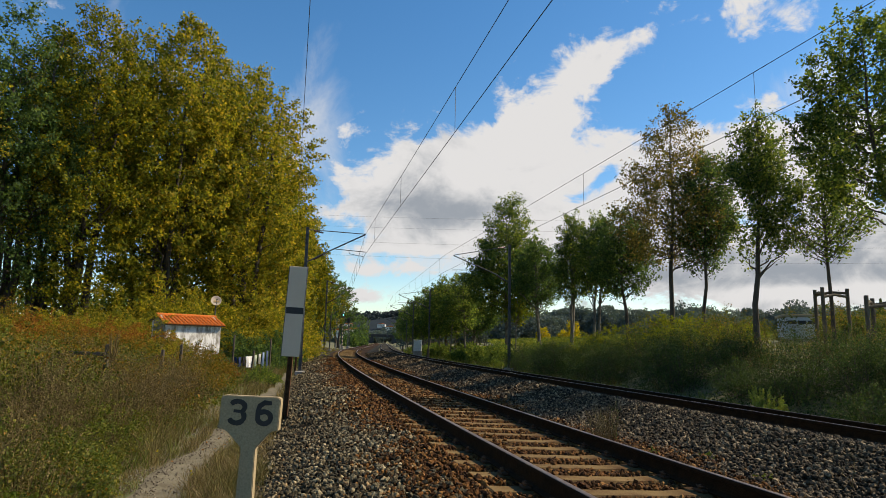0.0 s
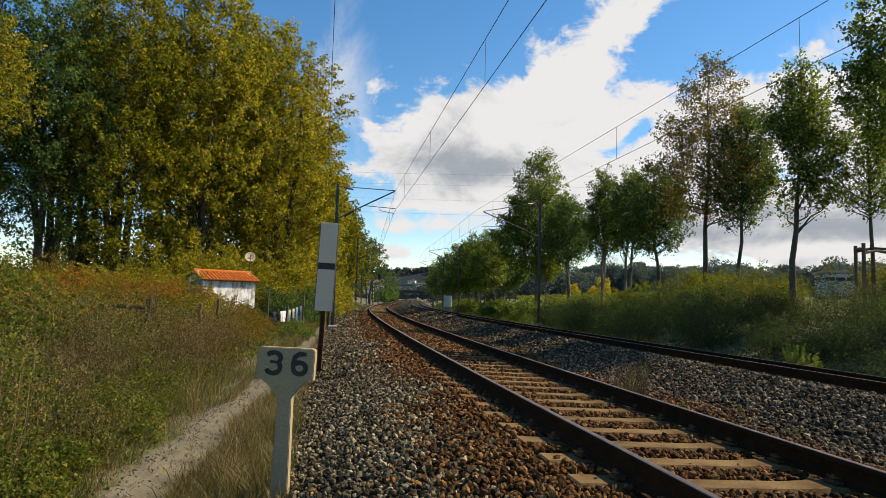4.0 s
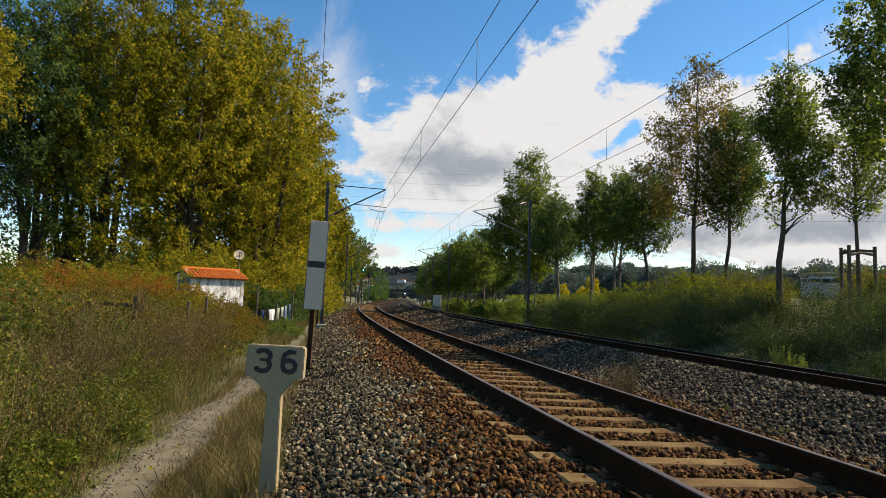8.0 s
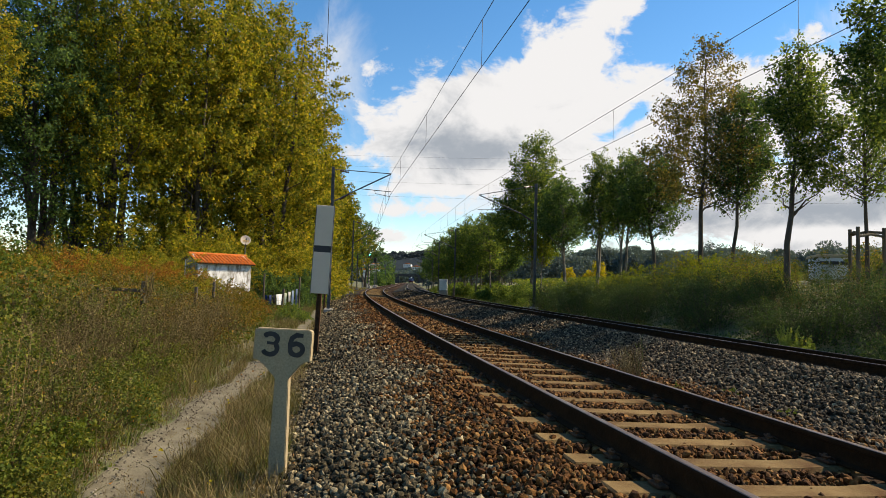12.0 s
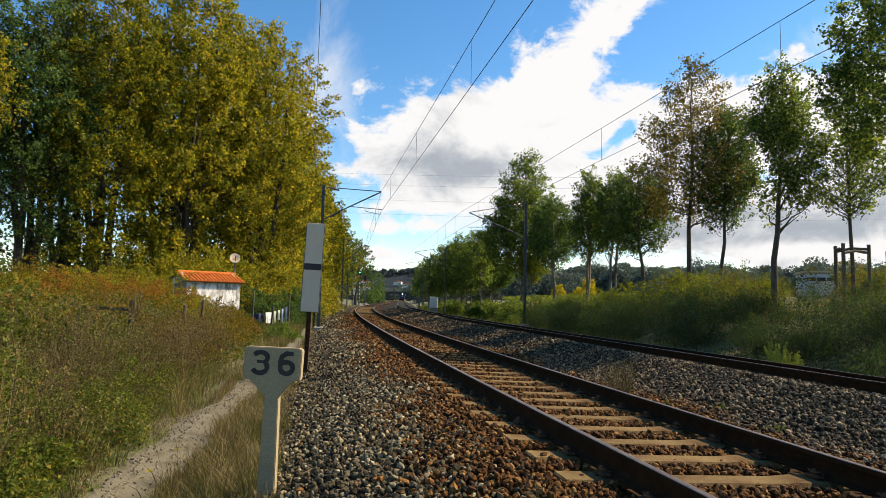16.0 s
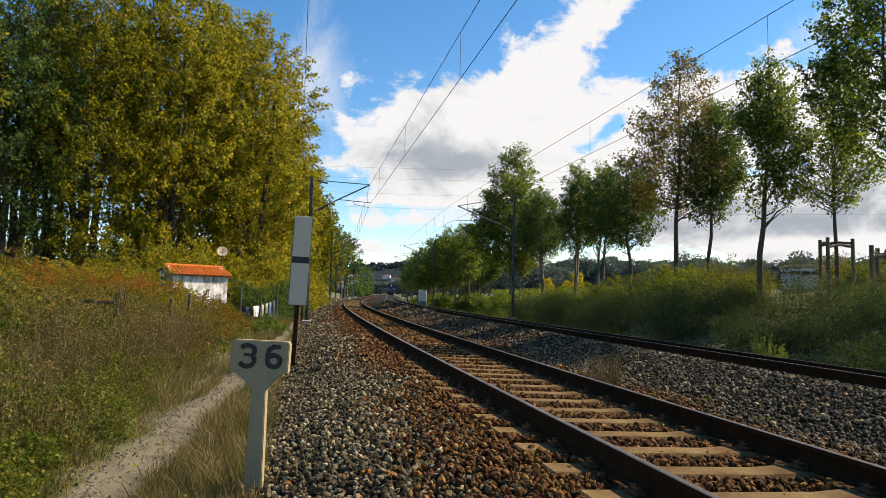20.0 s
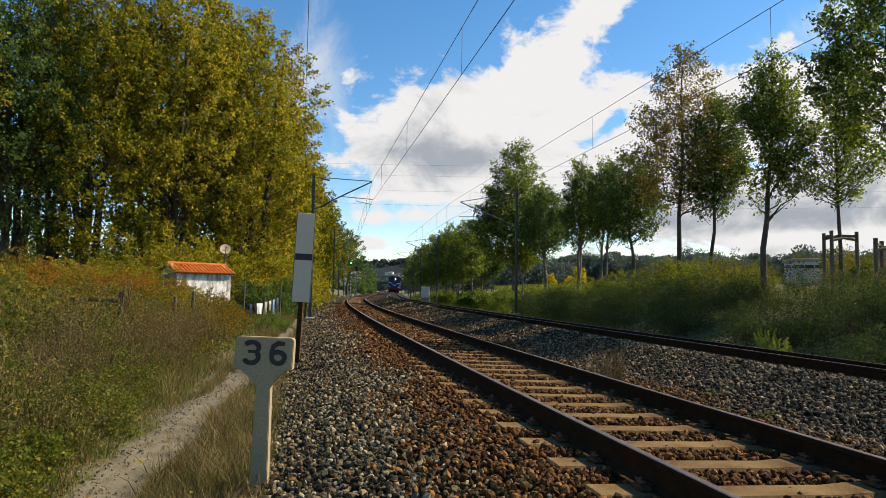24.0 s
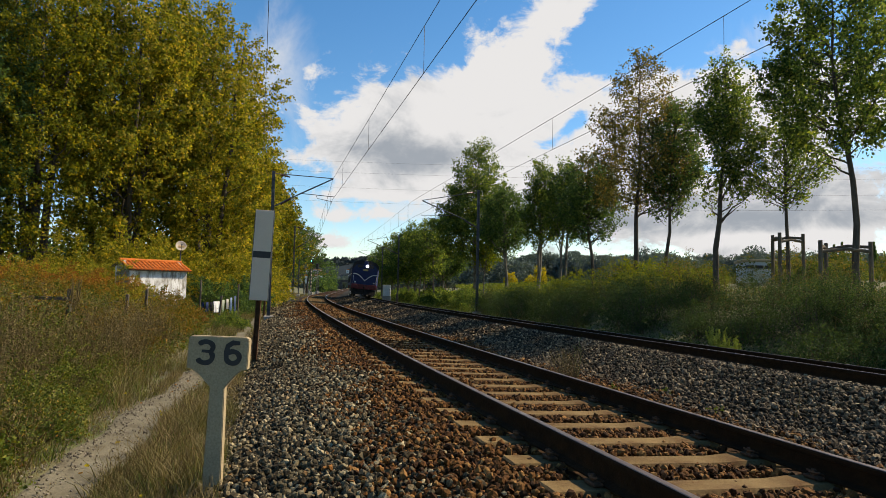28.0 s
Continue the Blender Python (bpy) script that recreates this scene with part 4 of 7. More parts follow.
def tree(x, y, height, radius, bole, leaf, bark, n_leaf, leaf_size, label, clumps=60, lean=(0, 0), girth=0.16, point=1.7, gap=0.0, group="", name="tree", z=None, shoot=0.8, squash=1.0, category="tree", stems=1, low=0.33, rise=0.7, bend=0.0, bare=0.0):
    """A tree: tapered trunk, limbs that fan out to the shoots of its crown, and many single leaves along them."""
    z0 = gz(x, y) - 0.1 if z is None else z
    t = thing(name, label, category, pose(x, y, z0), group=group)
    g = Geo()
    ch = height - bole
    tops = []
    for k in range(stems):
        a = 2 * math.pi * (k + random.random() * 0.6) / max(stems, 1)
        sx, sy = (0, 0) if stems == 1 else (math.cos(a) * radius * 0.42, math.sin(a) * radius * 0.42)
        tip = Vector((lean[0] + sx, lean[1] + sy, height * (0.95 if k == 0 else random.uniform(0.78, 0.92))))
        pts, rr = [], []
        for i in range(9):
            q = i / 8
            w = 0.10 * girth / 0.16
            p = Vector((sx * 0.12, sy * 0.12, 0)).lerp(tip, q) + Vector((random.uniform(-w, w), random.uniform(-w, w), 0)) * (0 < i < 8)
            p.x += bend * math.sin(q * 2 * math.pi)
            pts.append(p)
            rr.append(girth * (1.3 if i == 0 else 1) * (1 - 0.94 * q) ** 0.9 + 0.008)
        g.tube(pts, rr, 9)
        tops.append(pts)
    cl, way = [], []
    tries = 0
    while len(cl) < clumps and tries < clumps * 60:
        tries += 1
        h = random.random() ** 0.92
        env = crown_width(h, low, point)
        if random.random() > 0.10 + 0.90 * env * env:
            continue
        a = random.uniform(0, 2 * math.pi)
        lobes = 1 + 0.34 * noise.noise(Vector((math.cos(a) * 1.4 + x, math.sin(a) * 1.4 + y, h * ch / radius * 1.1)))
        rel = random.uniform(0.03, 1.0) ** 0.5
        r = radius * env * lobes * rel
        hz = bole + ch * h
        cx = lean[0] * hz / height + r * math.cos(a)
        cy = lean[1] * hz / height + r * math.sin(a) * squash
        if gap and noise.noise(Vector((cx * 0.55 + x, cy * 0.55 + y, hz * 0.4))) < gap - 0.5:
            continue
        cl.append((cx, cy, hz))
        way.append((math.cos(a) * (0.25 + 0.75 * rel) + random.gauss(0, 0.35), math.sin(a) * (0.25 + 0.75 * rel) + random.gauss(0, 0.35), rise + random.gauss(0, 0.3)))
    for c in cl[:: max(1, len(cl) // 44)]:
        pts = min(tops, key=lambda p: (p[4].x - c[0]) ** 2 + (p[4].y - c[1]) ** 2)
        reach = math.hypot(c[0], c[1])
        frac = min(0.95, max(0.12, (c[2] - 0.75 * reach * rise - 0.2) / (height * 0.93)))
        i = frac * 8
        p = pts[int(i)].lerp(pts[min(8, int(i) + 1)], i - int(i))
        rb = girth * 0.40 * (1 - frac) + 0.010
        g.tube(limb(p, c, 0.07 * radius), [rb * (1 - 0.16 * k) for k in range(6)], 5, cap=False)
    c, w = np.array(cl), np.array(way)
    w /= np.linalg.norm(w, axis=1)[:, None]
    # thin twigs that carry the outer leaves
    for k in range(0, len(c), max(1, len(c) // 150)):
        a = Vector(c[k])
        g.tube([a - Vector(w[k]) * shoot * 0.5, a + Vector(w[k]) * shoot], [0.012, 0.003], 3, cap=False)
    if bare:
        for k in range(5):
            b = tops[0][-1]
            g.tube([b, b + Vector((random.gauss(0, 0.12), random.gauss(0, 0.12), bare * random.uniform(0.5, 1)))], [0.010, 0.003], 3, cap=False)
    part("trunk", g, bark, t, smooth=True)
    P = shoots(c, w, shoot, shoot * 0.26, n_leaf)
    part("crown", leaf_mesh("crown", P, leaf_size, leaf, simple=y > 30), None, t)
    return t


G_R = "trees along the field edge"
tree(14.45, 17.4, 11.0, 2.1, 4.7, LEAF_MID, BARK_DARK, 26000, 0.105, "young maple with a full green crown on the bank", 460, (-0.7, 0), 0.105, group=G_R, shoot=0.6, gap=0.10, bend=0.12)
tree(15.1, 21.6, 8.6, 1.25, 3.6, LEAF_MID, BARK_DARK, 7000, 0.10, "slender young tree staked with a wooden guard", 260, (0, 0), 0.075, gap=0.22, group=G_R, shoot=0.5, low=0.22)
tree(12.75, 22.3, 9.3, 1.35, 3.6, LEAF_MID, BARK_DARK, 15000, 0.10, "crooked young maple with a dense upright crown", 330, (0.4, 0), 0.12, group=G_R, shoot=0.6, gap=0.16, low=0.30, rise=1.0, bend=-0.12, bare=0.9)
tree(12.1, 26.0, 9.1, 1.1, 3.7, LEAF_DARK, BARK_DARK, 12000, 0.10, "leaning young tree with dark narrow crown", 280, (1.1, 0), 0.09, group=G_R, shoot=0.55, gap=0.12, low=0.45, point=2.2, bend=0.15)
tree(11.7, 27.4, 11.7, 2.6, 4.3, LEAF_BROWN, BARK_DARK, 23000, 0.10, "tall thin-leaved tree browning in autumn", 520, (0.25, 0), 0.12, gap=0.17, group=G_R, shoot=0.6, low=0.24, point=1.2, rise=0.45)
tree(11.0, 31.6, 8.0, 1.55, 3.5, LEAF_DARK, BARK_DARK, 17000, 0.11, "short round dark green tree", 330, (-0.1, 0), 0.11, group=G_R, shoot=0.55, low=0.4, point=2.0, bend=0.12)
tree(10.3, 34.6, 8.5, 1.0, 3.6, LEAF_MID, BARK_PALE, 12000, 0.12, "young forked tree with pale trunk", 230, (0.4, 0), 0.10, group=G_R, shoot=0.6, low=0.28, rise=1.1, stems=2)
tree(9.7, 37.4, 9.2, 1.15, 3.6, LEAF_MID, BARK_PALE, 15000, 0.12, "upright green tree with pale trunk", 260, (0.3, 0), 0.11, group=G_R, shoot=0.6, low=0.30, rise=1.1, stems=2)
tree(9.1, 44.0, 8.3, 1.6, 3.5, LEAF_DARK, BARK_PALE, 16000, 0.13, "spreading green tree with forked trunk", 300, (-0.2, 0), 0.12, group=G_R, shoot=0.7, stems=2, point=2.0)
tree(8.2, 54.0, 13.6, 3.3, 3.0, LEAF_MID, BARK_PALE, 44000, 0.165, "large broad tree with yellowing lower leaves", 640, (0.3, 0), 0.2, group=G_R, shoot=1.0, low=0.26, point=1.35, gap=0.08)
for x, y, h, r, l in ((6.4, 64, 8.0, 2.1, LEAF_DARK), (4.0, 72, 8.6, 2.2, LEAF_MID), (3.6, 84, 9.0, 2.4, LEAF_DARK), (1.8, 97, 9.5, 2.6, LEAF_MID), (0.4, 118, 10.0, 3.0, LEAF_DARK), (-0.9, 146, 10.5, 3.4, LEAF_MID), (-1.6, 176, 11, 3.8, LEAF_DARK)):
    tree(x, y, h, r, 1.8, l, BARK_PALE, 13000, 0.20, "green lineside tree among birches", 240, (0, 0), 0.14, group=G_R, shoot=1.0, gap=0.12, low=0.3)

G_L = "tall trees beside the hut"
for x, y, h, r, l, n, b, c in ((-12.0, 44, 21.0, 4.6, LEAF_GOLD, 62000, 0.6, 900), (-15.6, 39.6, 22.4, 4.4, LEAF_GOLD, 70000, 0.8, 950), (-19.0, 35.8, 20.8, 4.0, LEAF_OLIVE, 56000, 1.8, 800), (-21.6, 33.4, 19.4, 3.5, LEAF_DARK, 34000, 3.5, 600), (-24.9, 31.0, 18.0, 3.6, LEAF_DARK, 26000, 4.0, 520), (-28.0, 29.0, 17.0, 3.3, LEAF_DARK, 20000, 4.0, 420),
                             (-14.9, 48, 23.4, 4.8, LEAF_GOLD, 42000, 1.0, 800), (-20.0, 46.5, 23.0, 4.8, LEAF_GOLD, 36000, 3.0, 700), (-26.0, 44, 22.5, 4.6, LEAF_OLIVE, 24000, 7.0, 600),
                             (-13.0, 54, 18.5, 4.0, LEAF_GOLD, 36000, 0.6, 700), (-14.0, 66, 17.0, 4.0, LEAF_OLIVE, 30000, 0.6, 600), (-15.0, 80, 16.5, 4.2, LEAF_OLIVE, 24000, 0.8, 500), (-16.2, 97, 15.0, 4.4, LEAF_DARK, 18000, 1.6, 400), (-17.2, 116, 15.0, 4.4, LEAF_OLIVE, 14000, 1.6, 360), (-16.4, 138, 14.5, 4.0, LEAF_DARK, 12000, 3.0, 300),
                             (-33, 42, 21, 5.0, LEAF_DARK, 18000, 5.0, 420), (-41, 46, 20, 5.0, LEAF_DARK, 16000, 4.0, 420)):
    tree(x, y, h, r, b, l, BARK_DARK, n, 0.165 if y < 38 else 0.19 if y < 60 else 0.27, "tall plane tree with dense yellow-green autumn crown" if l is not LEAF_DARK else "tall dark-leaved tree with open lower trunk", c, (0, 0), 0.24, group=G_L, shoot=0.95, stems=4 if y < 60 else 2, low=0.42, point=2.3, rise=0.6, gap=0.14)
# a leaning tree whose bough hangs over the bank
tree(-21.4, 28.0, 14.0, 1.7, 8.4, LEAF_GOLD, BARK_DARK, 9000, 0.13, "slim plane tree with a high yellow-green crown", 200, (0.2, -0.3), 0.16, group=G_L, shoot=0.8, low=0.4, point=2.0, gap=0.1)

# ---------------------------------------------------------------- loose ballast stones


ICO_V = np.array([(0, 0, -1), (0.724, -0.526, -0.447), (-0.276, -0.851, -0.447), (-0.894, 0, -0.447), (-0.276, 0.851, -0.447), (0.724, 0.526, -0.447),
                  (0.276, -0.851, 0.447), (-0.724, -0.526, 0.447), (-0.724, 0.526, 0.447), (0.276, 0.851, 0.447), (0.894, 0, 0.447), (0, 0, 1)])
ICO_F = np.array([(0, 1, 2), (1, 0, 5), (0, 2, 3), (0, 3, 4), (0, 4, 5), (1, 5, 10), (2, 1, 6), (3, 2, 7), (4, 3, 8), (5, 4, 9),
                  (1, 10, 6), (2, 6, 7), (3, 7, 8), (4, 8, 9), (5, 9, 10), (6, 10, 11), (7, 6, 11), (8, 7, 11), (9, 8, 11), (10, 9, 11)])


def chip_shape(n):
    """n crushed stones of unit size: many-sided lumps with knocked-off corners."""
    v = ICO_V[None] * rng.uniform(0.62, 1.12, (n, 12, 1)) + rng.uniform(-0.10, 0.10, (n, 12, 3))
    v *= rng.uniform(0.62, 1.25, (n, 1, 3))
    return np.einsum("nij,nkj->nki", turns(n), v)


def stone_shape(n):
    """n angular crushed stones of unit size: bent, uneven blocks."""
    c = np.array([(i, j, k) for k in (-1, 1) for j in (-1, 1) for i in (-1, 1)], float) * 0.62
    v = c[None] * 0.9 + rng.uniform(-0.32, 0.32, (n, 8, 3))
    v[:, 4:, :2] *= rng.uniform(0.45, 1.0, (n, 1, 2))
    v *= rng.uniform(0.68, 1.3, (n, 1, 3))
    return np.einsum("nij,nkj->nki", turns(n), v)


def wedge_shape(n):
    """n three-sided angular chips of unit size."""
    a = np.arange(3) * 2.094
    tri = np.stack([np.cos(a), np.sin(a)], 1)
    c = np.concatenate([np.column_stack([tri, np.full(3, -0.55)]), np.column_stack([tri * 0.7, np.full(3, 0.55)])])
    v = c[None] * 0.85 + rng.uniform(-0.25, 0.25, (n, 6, 3))
    v *= rng.uniform(0.6, 1.35, (n, 1, 3))
    return np.einsum("nij,nkj->nki", turns(n), v)


WEDGE_TRI = np.array([(0, 2, 1), (3, 4, 5), (0, 1, 4), (0, 4, 3), (1, 2, 5), (1, 5, 4), (2, 0, 3), (2, 3, 5)])
STONE_TRI = np.array([(0, 2, 3), (0, 3, 1), (4, 5, 7), (4, 7, 6), (0, 1, 5), (0, 5, 4), (2, 6, 7), (2, 7, 3), (0, 4, 6), (0, 6, 2), (1, 3, 7), (1, 7, 5)])


def on_sleeper(x, y, u):
    """Whether a place on the first track lies on a sleeper."""
    s = np.interp(y + u * np.sin(np.interp(y, _ys, _hs)), _ys, np.linspace(-80, 700, 800))
    k = np.abs(((s - PHASE) / 0.6 + 0.5) % 1 - 0.5) * 0.6
    return (k < 0.165) & (np.abs(u) < 1.36)


def stones(name, u0, u1, y0, y1, per_m2, radius, material, label, keep=None, sink=0.2):
    th = 0.98
    area = (u1 - u0) * (y1 - y0) / th
    n = int(area * per_m2)
    y = rng.uniform(y0, y1, n)
    u = rng.uniform(u0, u1, n)
    x = centre_x(y) + u / np.cos(np.interp(y, _ys, _hs))
    ok = ~on_sleeper(x, y, u) | (rng.uniform(size=n) < 0.02)
    rails = (np.abs(np.abs(u) - GAUGE / 2 - 0.034) > 0.10) & (np.abs(np.abs(u - APART) - GAUGE / 2 - 0.034) > 0.10)
    ok &= rails
    if keep is not None:
        ok &= keep(x, y, u)
    x, y, u = x[ok], y[ok], u[ok]
    n = len(x)
    r = radius * rng.uniform(0.55, 1.45, n)
    z = ground_z(x, y) + r * (0.5 - sink) + rng.uniform(-0.022, 0.040, n)
    chip, tri, k = (chip_shape(n), ICO_F, 12) if y1 < 17 else (stone_shape(n), STONE_TRI, 8) if y1 < 30 else (wedge_shape(n), WEDGE_TRI, 6)
    v = chip * r[:, None, None] + np.stack([x, y, z], 1)[:, None, :]
    f = (np.arange(n)[:, None, None] * k + tri[None]).reshape(-1, 3)
    ob = new(name, array_mesh(name, v.reshape(-1, 3), f, material))
    return tagged(ob, label, "ballast", kind="stuff")


def rusty(x, y, u):
    """Brake dust and rust colour the stones near the first track."""
    e = 0.30 * np.sin(0.9 * y) + 0.22 * np.sin(2.3 * y + 1) + rng.normal(size=len(x)) * 0.38
    return (u > -1.88 + e * 0.75) & (u < 1.9 + e * 0.6)


def plain(x, y, u):
    return ~rusty(x, y, u)


stones("rusty_ballast", -2.7, 2.4, 1.5, 11, 1350, 0.0255, STONE_RUST, "rust-brown crushed ballast stones around the sleepers", rusty)
stones("rusty_ballast", -2.7, 2.4, 11, 24, 460, 0.036, STONE_RUST, "rust-brown crushed ballast stones around the sleepers", rusty)
stones("rusty_ballast", -2.5, 2.3, 24, 45, 160, 0.05, STONE_RUST, "rust-brown crushed ballast stones along the track", rusty)
stones("grey_ballast", -3.5, -1.4, 1.5, 11, 1400, 0.0255, STONE_GREY, "grey and buff crushed ballast stones on the shoulder", plain)
stones("grey_ballast", -3.45, -1.4, 11, 26, 480, 0.036, STONE_GREY, "grey and buff crushed ballast stones on the shoulder", plain)
stones("grey_ballast", -3.4, -1.4, 26, 50, 150, 0.05, STONE_GREY, "grey crushed ballast stones on the shoulder", plain)
stones("granite_ballast", 1.6, 4.2, 2.5, 16, 1050, 0.027, STONE_BLUE, "dark grey granite ballast stones heaped beside the second track", plain)
stones("granite_ballast", 1.7, 4.3, 16, 36, 300, 0.042, STONE_BLUE, "dark grey granite ballast stones heaped beside the second track", plain)
stones("granite_ballast", 1.8, 4.3, 36, 70, 90, 0.07, STONE_BLUE, "dark grey granite ballast stones heaped beside the second track", plain)
stones("granite_ballast", 4.3, 6.9, 6, 30, 110, 0.045, STONE_BLUE, "dark grey granite ballast stones under the second track")

# the same ground behind the first steps
stones("rusty_ballast", -2.5, 2.3, -5, 1.5, 300, 0.042, STONE_RUST, "rust-brown crushed ballast stones around the sleepers", rusty)
stones("grey_ballast", -3.45, -1.4, -5, 1.5, 320, 0.040, STONE_GREY, "grey and buff crushed ballast stones on the shoulder", plain)
stones("granite_ballast", 1.6, 4.2, -5, 2.5, 260, 0.044, STONE_BLUE, "dark grey granite ballast stones heaped beside the second track", plain)

# stray stones and leaf litter on the path edge
stones("path_gravel", -5.4, -4.0, 2, 16, 420, 0.011, PALE_STONE, "small loose stones scattered along the footpath", lambda x, y, u: (np.abs(u - path_left(y)) < 0.22) | (rng.uniform(size=len(x)) < 0.35))

# ---------------------------------------------------------------- grass and undergrowth


def scatter(n, u0, u1, y0, y1, keep=None):
    y = rng.uniform(y0, y1, n)
    u = rng.uniform(u0, u1, n)
    if keep is not None:
        k = keep(y, u)
        y, u = y[k], u[k]
    x = centre_x(y) + u / np.cos(np.interp(y, _ys, _hs))
    return np.stack([x, y, ground_z(x, y) - 0.02], 1), u


def off_path(y, u):
    return (u < path_left(y) - 0.02) | (u > path_right(y) + 0.02)


def clumped(y, u, scale, level):
    return np.sin(u * scale * 1.7 + 1.3 * np.sin(y * scale)) + np.sin(y * scale * 1.3 + 0.7) + rng.normal(size=len(y)) * 0.6 > level


def grass(name, pts, h, w, lean, mat, label, cat="grass"):
    tagged(new(name, blade_mesh(name, pts, h, w, lean, mat)), label, cat, kind="stuff")


p, u = scatter(15000, -4.6, -3.25, 1.6, 14, off_path)
grass("verge_grass", p, 0.22, 0.0035, 0.8, GRASS_DRY, "dry tufted grass between path and ballast")
p, u = scatter(12000, -9.5, -3.4, -6, 1.6, off_path)
grass("rough_grass", p, 0.36, 0.004, 1.0, GRASS_DRY, "tangled dry straw-coloured grass on the bank")
p, u = scatter(6000, -4.5, -3.3, 14, 40, off_path)
grass("verge_grass", p, 0.30, 0.008, 0.7, GRASS_DRY, "dry tufted grass between path and ballast")
p, u = scatter(5000, -4.7, -3.4, 2, 30, lambda y, u: off_path(y, u) & clumped(y, u, 1.1, 0.9))
grass("verge_grass", p, 0.16, 0.005, 0.6, GRASS_GREEN, "low green grass beside the footpath")
p, u = scatter(11000, -9.5, -4.8, 1.5, 14, lambda y, u: off_path(y, u))
grass("rough_grass", p, 0.36, 0.003, 1.1, GRASS_DRY, "tangled dry straw-coloured grass on the bank")
p, u = scatter(16000, -14, -4.3, 12, 34, off_path)
grass("rough_grass", p, 0.45, 0.006, 1.0, GRASS_DRY, "tangled dry straw-coloured grass on the bank")
p, u = scatter(13000, -9, -4.9, 1.5, 15, lambda y, u: off_path(y, u) & clumped(y, u, 0.8, 0.3))
grass("rough_grass", p, 0.34, 0.006, 0.6, GRASS_GREEN, "green grass tufts among dry stalks")
p, u = scatter(6000, -10.5, -5.1, 2.5, 17, lambda y, u: clumped(y, u, 0.9, 0.5))
grass("tall_grass", p, 0.80, 0.0030, 0.95, GRASS_DRY, "tall leaning straw-coloured grass on the bank")


def tufts(n, each, u0, u1, y0, y1, h, w, mat, label):
    """Tussocks: many blades from one root."""
    c, u = scatter(n, u0, u1, y0, y1, off_path)
    P = np.repeat(c, each, 0) + np.column_stack([rng.normal(size=(len(c) * each, 2)) * 0.05, np.zeros(len(c) * each)])
    grass("grass_tussock", P, h, w, 1.1, mat, label)


tufts(260, 24, -9, -4.75, 1.5, 14, 0.42, 0.0045, GRASS_GREEN, "green grass tussocks on the bank")
tufts(300, 24, -9, -4.75, 1.5, 14, 0.50, 0.0045, GRASS_DRY, "straw-coloured grass tussocks on the bank")
tufts(260, 22, -4.4, -3.3, 1.6, 14, 0.30, 0.004, GRASS_DRY, "dry grass tussocks between path and ballast")
tufts(90, 20, -4.4, -3.4, 1.6, 12, 0.20, 0.0045, GRASS_GREEN, "green grass tussocks beside the footpath")
p, u = scatter(4500, -10.5, -5.35, 2.5, 17, lambda y, u: clumped(y, u, 0.6, -0.4))
grass("dead_weeds", p, 0.85, 0.0032, 0.55, WEED_STALK, "tall dead brown weed stalks", "weeds")
p, u = scatter(4500, -15, -5.0, 15, 28, lambda y, u: clumped(y, u, 0.6, -0.2))
grass("dead_weeds", p, 0.8, 0.006, 0.5, WEED_STALK, "tall dead brown weed stalks", "weeds")


def bush(name, label, category, leaf, n_leaf, size, rx, ry, h, clumps, stems=8, group="", spread=0.28, stem_mat=None, spiky=0, droop=0.35, rise=0.75):
    """A shrub: stems from the root to many leafy shoots that lean outwards, with an uneven outline."""
    t = thing(name, label, category, group=group)
    g = Geo()
    cl, way = [], []
    lob = random.uniform(0, 50)
    for k in range(clumps * 9):
        if len(cl) == clumps * 4:
            break
        a = random.uniform(0, 2 * math.pi)
        q = random.random() ** 0.5
        f = 1 + 0.45 * noise.noise(Vector((math.cos(a) * 1.6 + lob, math.sin(a) * 1.6, q * 1.5)))
        dome = h * f * (1 - 0.62 * q ** 2.2)
        hz = dome * random.uniform(0.04, 0.86) ** 0.7
        c = (rx * f * q * math.cos(a), ry * f * q * math.sin(a), hz)
        if k < clumps * 5 and noise.noise(Vector((c[0] / rx * 1.7 + lob, c[1] / ry * 1.7, c[2] / h * 2.6))) < -0.2:
            continue
        cl.append(c)
        way.append((math.cos(a) * (0.2 + q) + random.gauss(0, 0.4), math.sin(a) * (0.2 + q) + random.gauss(0, 0.4), rise + random.gauss(0, 0.35)))
    for c in cl[:stems]:
        g.tube(limb((c[0] * 0.25, c[1] * 0.25, -0.05), c, 0.08, 4), [0.016, 0.013, 0.01, 0.008, 0.005], 4, cap=False)
    for k in range(spiky):
        a = random.uniform(0, 2 * math.pi)
        q = random.random() ** 0.5
        b = Vector((rx * q * math.cos(a), ry * q * math.sin(a), 0))
        tip = b * 1.3 + Vector((random.gauss(0, 0.15), random.gauss(0, 0.15), h * random.uniform(0.75, 1.2) * (1 - 0.4 * q)))
        g.tube(limb(b * 0.6, tip, 0.07, 4), [0.007, 0.006, 0.005, 0.003, 0.0015], 4, cap=False)
    tagged(part("branchwork", g, stem_mat or BARK_DARK, t), kind="stuff")
    c, w = np.array(cl), np.array(way)
    w /= np.linalg.norm(w, axis=1)[:, None]
    P = shoots(c, w, spread * 1.9, spread * 0.24, n_leaf, droop)
    P[:, 2] = np.abs(P[:, 2]) + 0.02
    part("foliage", leaf_mesh("foliage", P, size, leaf, simple=True), None, t)
    return t


